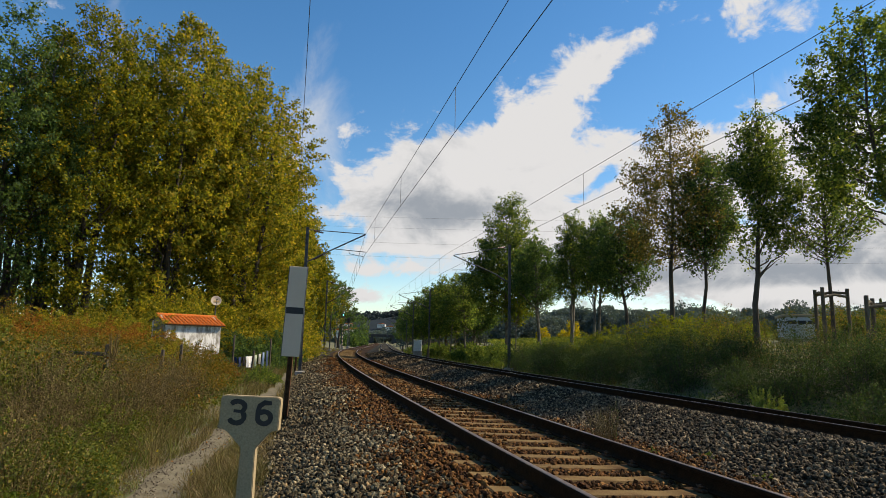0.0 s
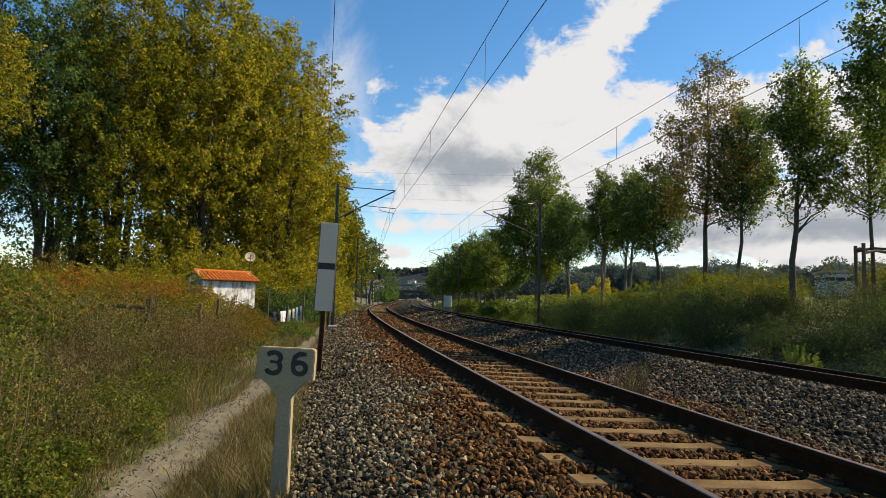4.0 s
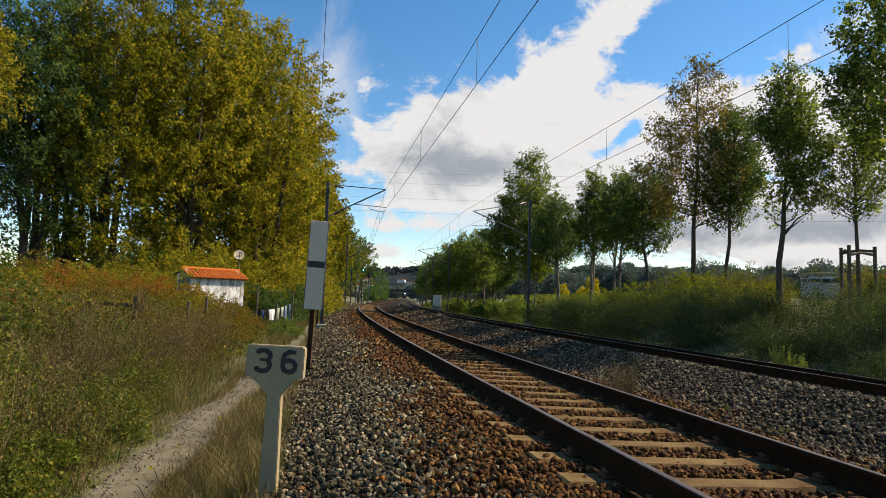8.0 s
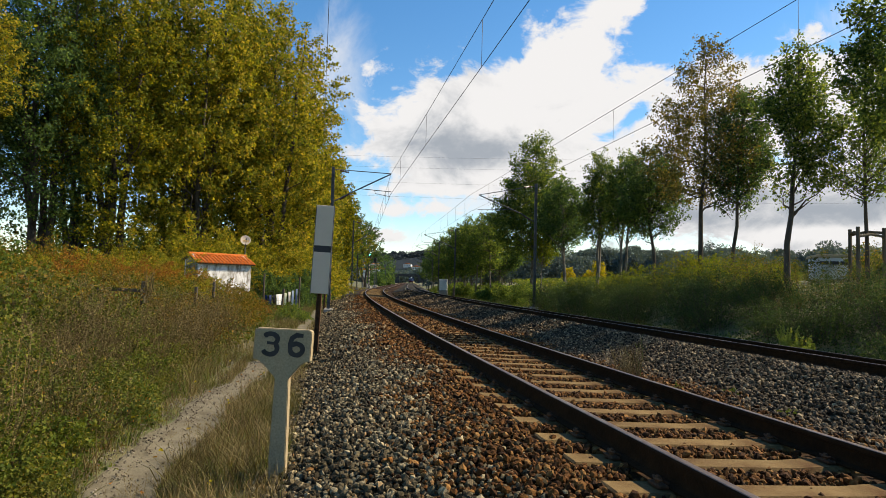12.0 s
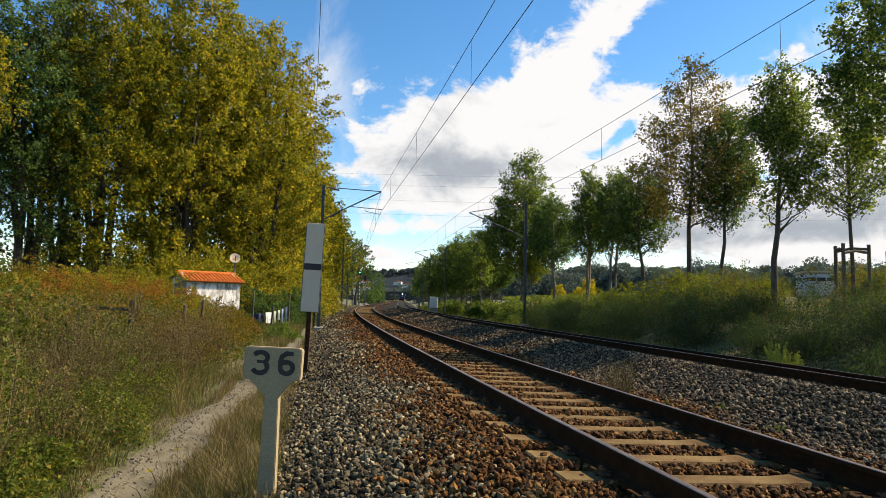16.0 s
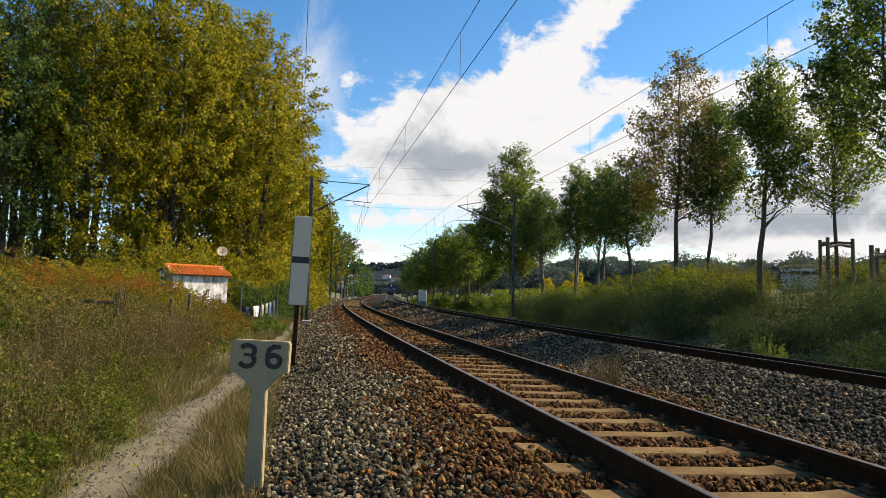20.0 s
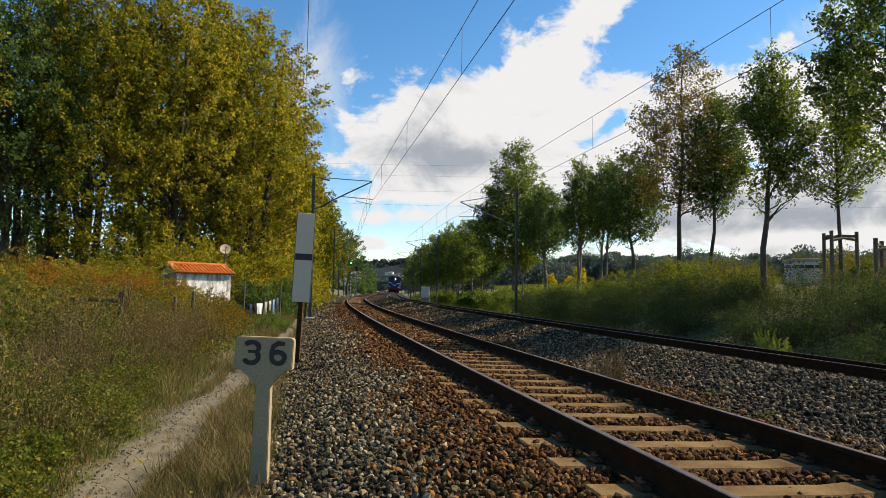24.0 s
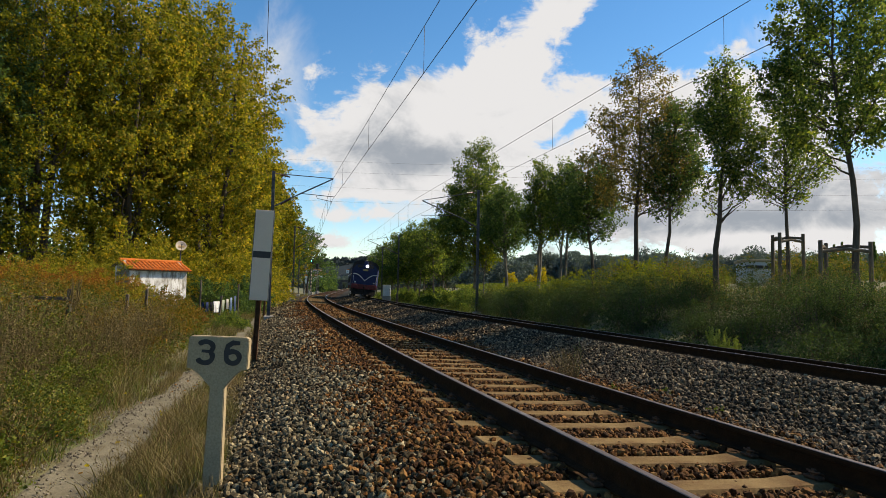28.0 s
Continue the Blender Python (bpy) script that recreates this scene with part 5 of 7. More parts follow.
def dead_weed_clump(h, n, label):
    """Tall dry stalks with thin side twigs and small seed heads, from one root."""
    t = thing("dead_weeds", label, "weeds", group="dead weeds on the bank")
    g = Geo()
    heads = []
    for i in range(n):
        a = random.uniform(0, 2 * math.pi)
        r = random.uniform(0, 0.32)
        root = Vector((r * math.cos(a), r * math.sin(a), -0.03))
        tip = root * random.uniform(1.2, 2.4) + Vector((random.gauss(0, 0.12), random.gauss(0, 0.12), h * random.uniform(0.5, 1.1)))
        pts = limb(root, tip, 0.03, 5)
        g.tube(pts, [0.0036, 0.0034, 0.003, 0.0026, 0.002, 0.001], 3, cap=False)
        for k in range(7):
            b = pts[random.randint(2, 5)]
            e = b + Vector((random.gauss(0, 0.09), random.gauss(0, 0.09), random.uniform(0.04, 0.20)))
            g.tube([b, b.lerp(e, 0.5) + Vector((0, 0, -0.01)), e], [0.002, 0.0016, 0.0008], 3, cap=False)
            heads += [tuple(b.lerp(e, random.uniform(0.4, 1.0))) for j in range(4)]
    tagged(part("stalks", g, WEED_STALK, t), kind="stuff")
    part("seed_heads", leaf_mesh("seed_heads", np.array(heads) + rng.normal(size=(len(heads), 3)) * 0.008, 0.022, WEED_STALK, simple=True), None, t)
    return t


def plant(proto, spots):
    """Copies of a shrub at the places given as x, y, turn, scale."""
    for x, y, r, k in spots:
        m = pose(x, y, gz(x, y) - 0.04, 0, 0, r)
        if not proto.get("used"):
            proto["used"] = 1
            proto.matrix_basis = m
            ob = proto
        else:
            ob = copy_thing(proto, m)
        ob.scale = (k, k, k)
    if "used" in proto:
        del proto["used"]


def drift(n, u0, u1, y0, y1, k0, k1):
    out = []
    for i in range(n):
        y = random.uniform(y0, y1)
        u = random.uniform(u0, u1)
        th = float(np.interp(y, _ys, _hs))
        out.append((float(centre_x(y)) + u / math.cos(th), y, random.uniform(0, 360), random.uniform(k0, k1)))
    return out


def creeping(n, u0, u1, y0, y1, h, size, mat, label, level):
    """Low leafy cover, in drifts."""
    P, u = scatter(n, u0, u1, y0, y1, lambda y, u: off_path(y, u) & clumped(y, u, 0.55, level))
    hump = 0.55 + 0.45 * np.sin(P[:, 0] * 1.1) * np.cos(P[:, 1] * 0.9)
    P[:, 2] += 0.03 + rng.uniform(0, 1, len(P)) ** 0.7 * h * hump
    tagged(new("ground_bramble", leaf_mesh("ground_bramble", P, size, mat, simple=True)), label, "undergrowth", kind="stuff")


creeping(46000, -11, -5.0, 1.5, 16, 0.50, 0.045, LEAF_BRAMBLE, "low creeping bramble leaves on the bank", -0.3)
creeping(26000, -11, -5.0, 1.5, 16, 0.40, 0.045, GRASS_GREEN, "low green weeds on the bank", 0.4)
creeping(30000, -17, -4.8, 14, 32, 0.8, 0.085, LEAF_BRAMBLE, "creeping bramble leaves on the bank", -0.2)
creeping(14000, -17, -4.8, 14, 32, 0.6, 0.085, GRASS_GREEN, "green weeds on the bank", 0.3)
p, u = scatter(20000, -5.45, -3.7, 2, 16, lambda y, u: off_path(y, u) & ((np.abs(u - path_left(y)) < 0.28) | (np.abs(u - path_right(y)) < 0.2)))
grass("path_edge_grass", p, 0.15, 0.003, 1.2, GRASS_DRY, "short dry grass spilling over the path edge")
p, u = scatter(14000, -6.2, -3.7, 2, 16, lambda y, u: off_path(y, u) & clumped(y, u, 1.4, 0.2))
grass("path_edge_grass", p, 0.13, 0.004, 1.0, GRASS_GREEN, "short green grass along the path edge")
p, u = scatter(30000, -5.0, -3.4, 2, 18, lambda y, u: (u > path_right(y) + 0.01) & (u < path_right(y) + 0.22 + 0.16 * np.sin(2.1 * y) + rng.normal(size=len(y)) * 0.06))
grass("path_edge_grass", p, 0.12, 0.004, 1.0, GRASS_GREEN, "mossy green grass along the path's edge")
GB = "brambles on the bank"
br1 = bush("bramble_bush", "low tangled bramble bush with yellowing leaves", "bush", LEAF_BRAMBLE, 3600, 0.062, 0.85, 0.85, 1.15, 42, group=GB, spiky=16, stem_mat=WEED_STALK)
plant(br1, drift(26, -13, -7.0, 5, 22, 0.7, 1.2) + drift(26, -9.0, -5.35, 3.0, 14, 0.28, 0.62) + drift(16, -6.6, -5.25, 3.6, 7.0, 0.3, 0.55))
br2 = bush("bramble_bush", "green leafy bramble bush among dry grass", "bush", LEAF_BUSH, 4200, 0.066, 0.95, 0.9, 1.45, 50, group=GB, spiky=10, stem_mat=WEED_STALK)
plant(br2, drift(30, -12.5, -6.9, 3.5, 13, 0.6, 1.1) + drift(18, -15, -9.0, 11, 20, 0.9, 1.35) + drift(30, -8.2, -5.3, 3, 15, 0.25, 0.55) + drift(8, -6.8, -5.3, 3.6, 7.0, 0.3, 0.6))
br3 = bush("bramble_bush", "tangled bramble with olive and rust-tinged leaves", "bush", LEAF_HEDGE, 3800, 0.064, 0.95, 0.9, 1.3, 46, group=GB, spiky=10, stem_mat=WEED_STALK)
plant(br3, drift(20, -14, -7.4, 8, 22, 0.8, 1.25) + drift(9, -7.4, -5.4, 14, 22, 0.5, 0.85))
tw = bush("thorn_scrub", "leafless grey-brown thorny scrub", "bush", WEED_STALK, 1500, 0.030, 0.9, 0.85, 1.35, 40, 30, group=GB, spiky=70, stem_mat=WEED_STALK)
plant(tw, drift(9, -8.4, -5.7, 6.0, 12, 0.6, 0.9) + drift(9, -9.0, -5.6, 10, 17, 0.75, 1.05))
dw1 = dead_weed_clump(1.30, 30, "tall dead brown weed stalks with small seed heads")
plant(dw1, drift(34, -7.4, -5.15, 4.5, 12, 0.55, 1.0) + drift(22, -8.4, -5.2, 10, 18, 0.8, 1.1))
dw2 = dead_weed_clump(1.0, 24, "leaning dead weed stalks among brambles")
plant(dw2, drift(30, -9.5, -5.05, 3.0, 13, 0.45, 0.9) + drift(12, -4.3, -3.6, 3.0, 9, 0.25, 0.45))
rs = bush("russet_creeper", "tall hedge of russet and orange autumn creeper", "bush", LEAF_RUSSET, 15000, 0.075, 1.6, 1.4, 2.5, 80, group="autumn hedge", spread=0.38)
plant(rs, [(-14.9, 26.2, 0, 1.0), (-12.6, 26.8, 80, 0.85), (-19.8, 24.0, 200, 0.75), (-11.2, 27.8, 160, 0.7), (-24.5, 25, 40, 1.0)])
gd = bush("hazel_bush", "tall golden-leaved hazel bush in the hedge", "bush", LEAF_GOLD, 15000, 0.085, 1.7, 1.5, 3.0, 84, group="autumn hedge", spread=0.42)
plant(gd, [(-17.0, 25.4, 0, 0.72), (-15.6, 29.0, 260, 0.9), (-20.6, 27.5, 120, 0.7), (-12.8, 30.0, 60, 0.9), (-9.7, 25.4, 200, 0.48), (-8.9, 23.4, 0, 0.5), (-18.6, 28.0, 40, 0.8), (-17.6, 33.6, 100, 1.0), (-15.2, 34.6, 200, 1.45), (-12.9, 35.6, 320, 1.45), (-10.8, 38.0, 60, 1.5), (-9.4, 41.5, 150, 1.5), (-8.9, 45.0, 250, 1.4)])
ol = bush("hedge_shrub", "tall hedge shrub of mixed gold and olive leaves", "bush", LEAF_HEDGE, 15000, 0.07, 1.6, 1.4, 2.4, 80, group="autumn hedge", spread=0.4)
plant(ol, [(-17.5, 21.5, 0, 0.9), (-14.0, 21.6, 70, 0.75), (-20.5, 20, 190, 1.0), (-11.4, 22.8, 250, 0.7), (-23.5, 21, 30, 1.1), (-18.5, 30, 30, 1.2), (-22, 31, 130, 1.4), (-25.5, 29, 0, 1.3), (-10.6, 25.6, 300, 0.6), (-12.9, 24.2, 20, 0.8), (-9.8, 22.4, 80, 0.5)])
lb = bush("leafy_shrub", "dense bright green leafy shrub on the bank", "bush", LEAF_BUSH, 12000, 0.06, 1.5, 1.3, 2.2, 80, group="autumn hedge", spread=0.36)
plant(lb, [(-15.4, 18.4, 0, 1.0), (-12.4, 18.6, 120, 0.75), (-13.0, 15.2, 40, 0.85), (-17.8, 17.0, 40, 1.05), (-10.6, 16.6, 210, 0.62), (-16.0, 14.0, 300, 1.0), (-11.6, 12.6, 20, 0.7)])
dk = bush("laurel_bush", "dense dark green laurel bush behind the washing", "bush", LEAF_DARK, 9000, 0.10, 1.3, 1.2, 1.9, 45, group="autumn hedge", spread=0.4)
plant(dk, [(-8.6, 33.5, 0, 1.0), (-7.9, 36.5, 90, 1.05)])
yl = bush("yellow_bush", "olive bush with reddish leaves by the hut", "bush", LEAF_HEDGE, 9000, 0.065, 1.1, 1.0, 1.5, 50, group="autumn hedge", spread=0.34)
plant(yl, [(-8.6, 24.6, 0, 1.0), (-7.6, 22.9, 100, 0.8), (-8.0, 25.9, 0, 0.6), (-9.9, 24.0, 50, 0.95)])
rs2 = copy_thing(rs, pose(-7.25, 24.2, gz(-7.25, 24.2) - 0.05, 0, 0, 20))
rs2.scale = (0.36, 0.36, 0.36)
plant(bush("low_shrub", "small fresh green shrub at the path edge", "bush", LEAF_MID, 3500, 0.05, 0.55, 0.5, 0.65, 26, group=GB, spread=0.2), [(-5.55, 24.0, 0, 1.0), (-6.3, 26.5, 60, 1.0), (-3.35, 6.9, 30, 0.35), (-3.9, 6.0, 80, 0.4)])

GV = "scrub on the far bank"


def clear_of_fern(spots):
    """Leaves the ground before the fern clumps open."""
    return [(*q[:3], q[3] * (0.88 if q[1] < 17 else 1.0)) for q in spots if not (abs(q[0] / q[1] - 0.585) < 0.11 and 9.5 < q[1] < 15.2)]


def row_of(n, u0, u1, y0, y1, k0, k1):
    """Shrubs at even steps along the bank, each a little off its place."""
    out = []
    for i in range(n):
        y = y0 + (y1 - y0) * (i + random.uniform(-0.35, 0.35)) / n
        u = random.uniform(u0, u1)
        out.append((float(centre_x(y)) + u / math.cos(float(np.interp(y, _ys, _hs))), y, random.uniform(0, 360), random.uniform(k0, k1)))
    return out


v1 = bush("broom_scrub", "dark green feathery broom scrub on the far bank", "bush", LEAF_SCRUB, 6000, 0.046, 1.05, 1.0, 1.75, 70, 14, group=GV, spread=0.36, spiky=50, droop=0.15, rise=1.1)
plant(v1, clear_of_fern(row_of(16, 9.3, 10.2, 5, 40, 0.65, 1.1) + row_of(13, 10.4, 11.6, 7, 42, 0.7, 1.05)))
v2 = bush("broom_scrub", "green bramble scrub with arching canes on the far bank", "bush", LEAF_SCRUB, 5000, 0.054, 1.1, 1.0, 1.5, 60, 14, group=GV, spread=0.36, spiky=40, stem_mat=WEED_STALK, droop=0.6)
plant(v2, clear_of_fern(row_of(11, 8.9, 9.8, 6, 40, 0.45, 0.8) + row_of(9, 8.7, 9.4, 5, 15, 0.5, 0.75) + row_of(7, 9.4, 10.6, 5, 15, 0.75, 1.0) + row_of(11, 10.6, 12.4, 8, 40, 0.7, 1.1)))
v3 = bush("dry_scrub", "brown dying scrub on top of the bank", "bush", LEAF_BROWN, 1300, 0.04, 1.1, 1.0, 1.5, 45, 20, group=GV, spread=0.34, spiky=60, stem_mat=WEED_STALK)
plant(v3, clear_of_fern(row_of(8, 11.0, 13.0, 10, 30, 0.8, 1.1)))
v4 = bush("leafy_bramble", "sunlit yellow-green bramble on top of the bank", "bush", LEAF_LIME, 7000, 0.07, 1.1, 1.0, 1.9, 60, 12, group=GV, spread=0.34, spiky=14)
plant(v4, [(11.0, 24.6, 0, 0.95), (11.8, 27.6, 50, 1.1), (13.0, 24.2, 10, 0.75), (10.4, 30.5, 10, 1.0), (9.6, 33.5, 80, 0.9), (9.2, 38, 30, 0.8), (8.4, 42, 30, 0.7)])
v5 = bush("leafy_bramble", "tall olive-green shrub between the field trees", "bush", LEAF_BRAMBLE, 7000, 0.065, 1.2, 1.1, 2.4, 60, 14, group=GV, spread=0.38, spiky=30)
plant(v5, [(12.4, 29.5, 0, 1.05), (13.8, 26.6, 60, 1.0), (12.0, 25.2, 200, 0.8)])
plant(bush("broom_scrub", "grey-green scrub beside the track in the distance", "bush", LEAF_MID, 6000, 0.13, 1.4, 1.2, 1.5, 40, group=GV, spread=0.45), row_of(26, 9.2, 12.5, 40, 110, 0.5, 0.85))


def open_fern(y, u):
    x = centre_x(y) + u / np.cos(np.interp(y, _ys, _hs))
    return ~((np.abs(x / y - 0.585) < 0.055) & (y > 10.5) & (y < 14.9))


P, u = scatter(15000, 7.6, 11.5, 6, 36, open_fern)
P[:, 2] += rng.uniform(0, 1, len(P)) ** 0.8 * (0.22 + 0.40 * np.clip((u - 8) / 2, 0, 1)) * (0.6 + 0.4 * np.sin(P[:, 0] * 1.3 + P[:, 1] * 0.8))
Q, u = scatter(12000, 7.7, 10.6, 4, 18, open_fern)
Q[:, 2] += rng.uniform(0, 1, len(Q)) ** 0.8 * (0.15 + 0.40 * np.clip((u - 7.7) / 1.5, 0, 1))
P = np.concatenate([P, Q])
tagged(new("bank_undergrowth", leaf_mesh("bank_undergrowth", P, 0.06, LEAF_SCRUB, simple=True)), "dense fine-leaved dark green undergrowth on the far bank", "undergrowth", kind="stuff")
p, u = scatter(900, 9.6, 13.5, 6, 36, open_fern)
grass("dead_weeds", p, 1.5, 0.0035, 0.6, WEED_STALK, "dry brown feathery stalks over the far bank", "weeds")
p, u = scatter(3000, 7.4, 8.8, 18, 40, open_fern)
grass("bank_grass", p, 0.40, 0.006, 0.7, GRASS_GREEN, "shaded green grass at the foot of the far bank")
p, u = scatter(16000, 10, 45, 30, 130)
grass("meadow_grass", p, 0.35, 0.03, 0.5, GRASS_GREEN, "green meadow grass below the vineyard")
p, u = scatter(5000, 12.2, 17, 8, 60)
grass("bank_grass", p, 0.7, 0.006, 0.5, GRASS_DRY, "tall dry grass on top of the far bank")
p, u = scatter(9000, 7.4, 12, 40, 120)
grass("bank_grass", p, 0.45, 0.016, 0.5, GRASS_GREEN, "green lineside grass in the distance")
p, u = scatter(9000, -8.5, -3.6, 34, 120)
grass("bank_grass", p, 0.45, 0.016, 0.6, GRASS_DRY, "dry lineside grass in the distance")


def fern(x, y, h, n):
    """A feathery upright clump of fronds."""
    t = thing("fern_clump", "feathery pale green fennel-like clump beside the far track", "plant", pose(x, y, gz(x, y)))
    for i in range(n):
        a = random.uniform(0, 2 * math.pi)
        l = random.uniform(0.08, 0.5)
        tip = Vector((math.cos(a) * l, math.sin(a) * l, h * random.uniform(0.6, 1.0)))
        pts = limb((0.1 * math.cos(a), 0.1 * math.sin(a), 0), tip, 0.04, 6)
        fr = part("frond", Geo().tube(pts, [0.008, 0.007, 0.006, 0.005, 0.004, 0.003, 0.002], 4, cap=False), LEAF_FERN, t)
        P = []
        for q in np.linspace(0.12, 1, 110):
            k = q * 6
            p0 = pts[min(5, int(k))].lerp(pts[min(6, int(k) + 1)], k - int(k))
            for s in range(3):
                P.append(tuple(p0 + Vector((random.gauss(0, 0.045), random.gauss(0, 0.045), random.gauss(0, 0.02))) * (1.15 - q)))
        tagged(part("frond_leaf", leaf_mesh("frond_leaf", np.array(P), 0.030, LEAF_FERN), None, fr), kind="stuff")


fern(8.15, 14.2, 0.85, 15)
fern(8.5, 14.4, 0.55, 9)


def dry_weed(x, y, h, n, label, mat=WEED_STALK):
    """A bare branching weed between the tracks."""
    t = thing("weed", label, "weed", pose(x, y, gz(x, y)), group="weeds in the ballast")
    for i in range(n):
        a = random.uniform(0, 2 * math.pi)
        l = random.uniform(0.1, 0.5) * h
        tip = Vector((math.cos(a) * l, math.sin(a) * l, h * random.uniform(0.5, 1.0)))
        pts = limb((0, 0, 0), tip, 0.03, 5)
        g = Geo().tube(pts, [0.005, 0.0045, 0.004, 0.003, 0.002, 0.001], 4, cap=False)
        for k in range(4):
            b = pts[random.randint(2, 4)]
            g.tube([b, b + Vector((random.gauss(0, 0.08), random.gauss(0, 0.08), random.uniform(0.05, 0.16))) * h], [0.003, 0.001], 3, cap=False)
        part("stalk", g, mat, t)


for i in range(4):
    dry_weed(2.72 + 0.12 * i, 9.0 + 0.15 * i, 0.62, 14, "dry brown branching weed in the ballast")
dry_weed(3.15, 9.5, 0.75, 3, "single green-yellow weed stem", GRASS_GREEN)
dry_weed(4.45, 6.2, 0.55, 2, "pale dry stalk in the ballast")
for x, y in ((3.9, 8.1), (4.0, 6.9), (3.3, 8.4)):
    plant(bush("weed", "small green leafy weed in the ballast", "weed", GRASS_GREEN, 90, 0.035, 0.09, 0.09, 0.10, 8, 4, group="weeds in the ballast", spread=0.05), [(x, y, 0, 1)])

# yellow flowers and fallen leaves
P, u = scatter(60, -6.6, -3.5, 3, 14, off_path)
P[:, 2] += rng.uniform(0.15, 0.4, len(P))
fl = leaf_mesh("wild_flowers", np.repeat(P, 4, 0) + rng.normal(size=(len(P) * 4, 3)) * 0.012, 0.03, LEAF_YELLOW)
tagged(new("wild_flowers", fl), "small yellow wild flowers in the verge", "flowers", kind="stuff")
P, u = scatter(130, -6.0, -3.4, 2.5, 16)
P[:, 2] += 0.045
tagged(new("fallen_leaves", leaf_mesh("fallen_leaves", P, 0.07, LEAF_RUSSET, 0.6)), "fallen brown leaves beside the footpath", "leaves", kind="stuff")

# ---------------------------------------------------------------- hut, washing line, dish


def hut():
    """A small plastered hut with a clay-tiled lean-to roof."""
    t = thing("garden_hut", "small hut with peeling white plaster and an orange clay-tile roof", "hut", pose(-10.8, 31.4, -0.85, 0, 0, 47))
    W, D, H = 2.85, 1.35, 2.62
    w = 0.16
    part("front_wall", Geo().box(0, 0, H / 2, W, w, H, 0.015), PLASTER, t, "sunlit white plaster peeling to grey")
    part("back_wall", Geo().box(0, D, (H + 0.15) / 2, W, w, H + 0.15, 0.015), PLASTER, t)
    for sx in (-1, 1):
        g = Geo()
        out = [(0.08, 0), (D - 0.08, 0), (D - 0.08, H + 0.15), (D * 0.55, H + 0.44), (0.08, H)]
        n = len(out)
        x0, x1 = sx * W / 2 - sx * w, sx * W / 2
        v = [(x0, a, b) for a, b in out] + [(x1, a, b) for a, b in out]
        f = [tuple(range(n)), tuple(n + i for i in reversed(range(n)))] + [(i, n + i, n + (i + 1) % n, (i + 1) % n) for i in range(n)]
        part("gable_wall", g.add(v, f), CONCRETE, t, "grey concrete gable")
    roof = part("roof", Geo().add([(-W / 2 - 0.12, -0.25, H - 0.06), (W / 2 + 0.12, -0.25, H - 0.06), (W / 2 + 0.12, D * 0.55, H + 0.36), (-W / 2 - 0.12, D * 0.55, H + 0.36), (W / 2 + 0.12, D + 0.2, H + 0.12), (-W / 2 - 0.12, D + 0.2, H + 0.12),
                                   (-W / 2 - 0.12, -0.25, H - 0.12), (W / 2 + 0.12, -0.25, H - 0.12), (W / 2 + 0.12, D * 0.55, H + 0.30), (-W / 2 - 0.12, D * 0.55, H + 0.30), (W / 2 + 0.12, D + 0.2, H + 0.06), (-W / 2 - 0.12, D + 0.2, H + 0.06)],
                                  [(0, 1, 2, 3), (3, 2, 4, 5), (6, 9, 8, 7), (9, 11, 10, 8), (0, 6, 7, 1), (5, 4, 10, 11), (0, 3, 9, 6), (3, 5, 11, 9), (1, 7, 8, 2), (2, 8, 10, 4)]), WOOD_GREY, t)
    tile = Geo()
    prof = [(math.cos(radians(a)) * 0.075, math.sin(radians(a)) * 0.06) for a in range(0, 181, 30)]
    v, f = [], []
    for y, sc in ((0, 1.0), (0.36, 0.86)):
        v += [(x * sc, y, z * sc) for x, z in prof] + [(x * sc * 0.82, y, z * sc * 0.78) for x, z in prof]
    n = 7
    for k in range(n - 1):
        f += [(k, k + 1, 2 * n + k + 1, 2 * n + k), (n + k, 3 * n + k, 3 * n + k + 1, n + k + 1), (k, n + k, n + k + 1, k + 1)]
    tile = tile.add(v, f).mesh("roof_tile", ROOF_TILE)
    cols = 16
    run = D * 0.55 + 0.25
    for i in range(cols):
        for j in range(4):
            x = -W / 2 - 0.08 + (W + 0.16) * i / (cols - 1)
            q = (-0.07 + 0.275 * j) / run
            m = pose(x + random.uniform(-0.008, 0.008), -0.25 + run * q, H - 0.055 + 0.42 * q, math.degrees(math.atan2(0.42, run)) - 1.5, 0, random.uniform(-1.5, 1.5))
            part("roof_tile", tile, None, roof, at=m)
    ridge = Geo().tube([(-W / 2 - 0.14, D * 0.55, H + 0.40), (W / 2 + 0.14, D * 0.55, H + 0.40)], 0.085, 8)
    part("ridge_tiles", ridge, ROOF_TILE, roof, "rounded clay ridge")
    return t


hut()


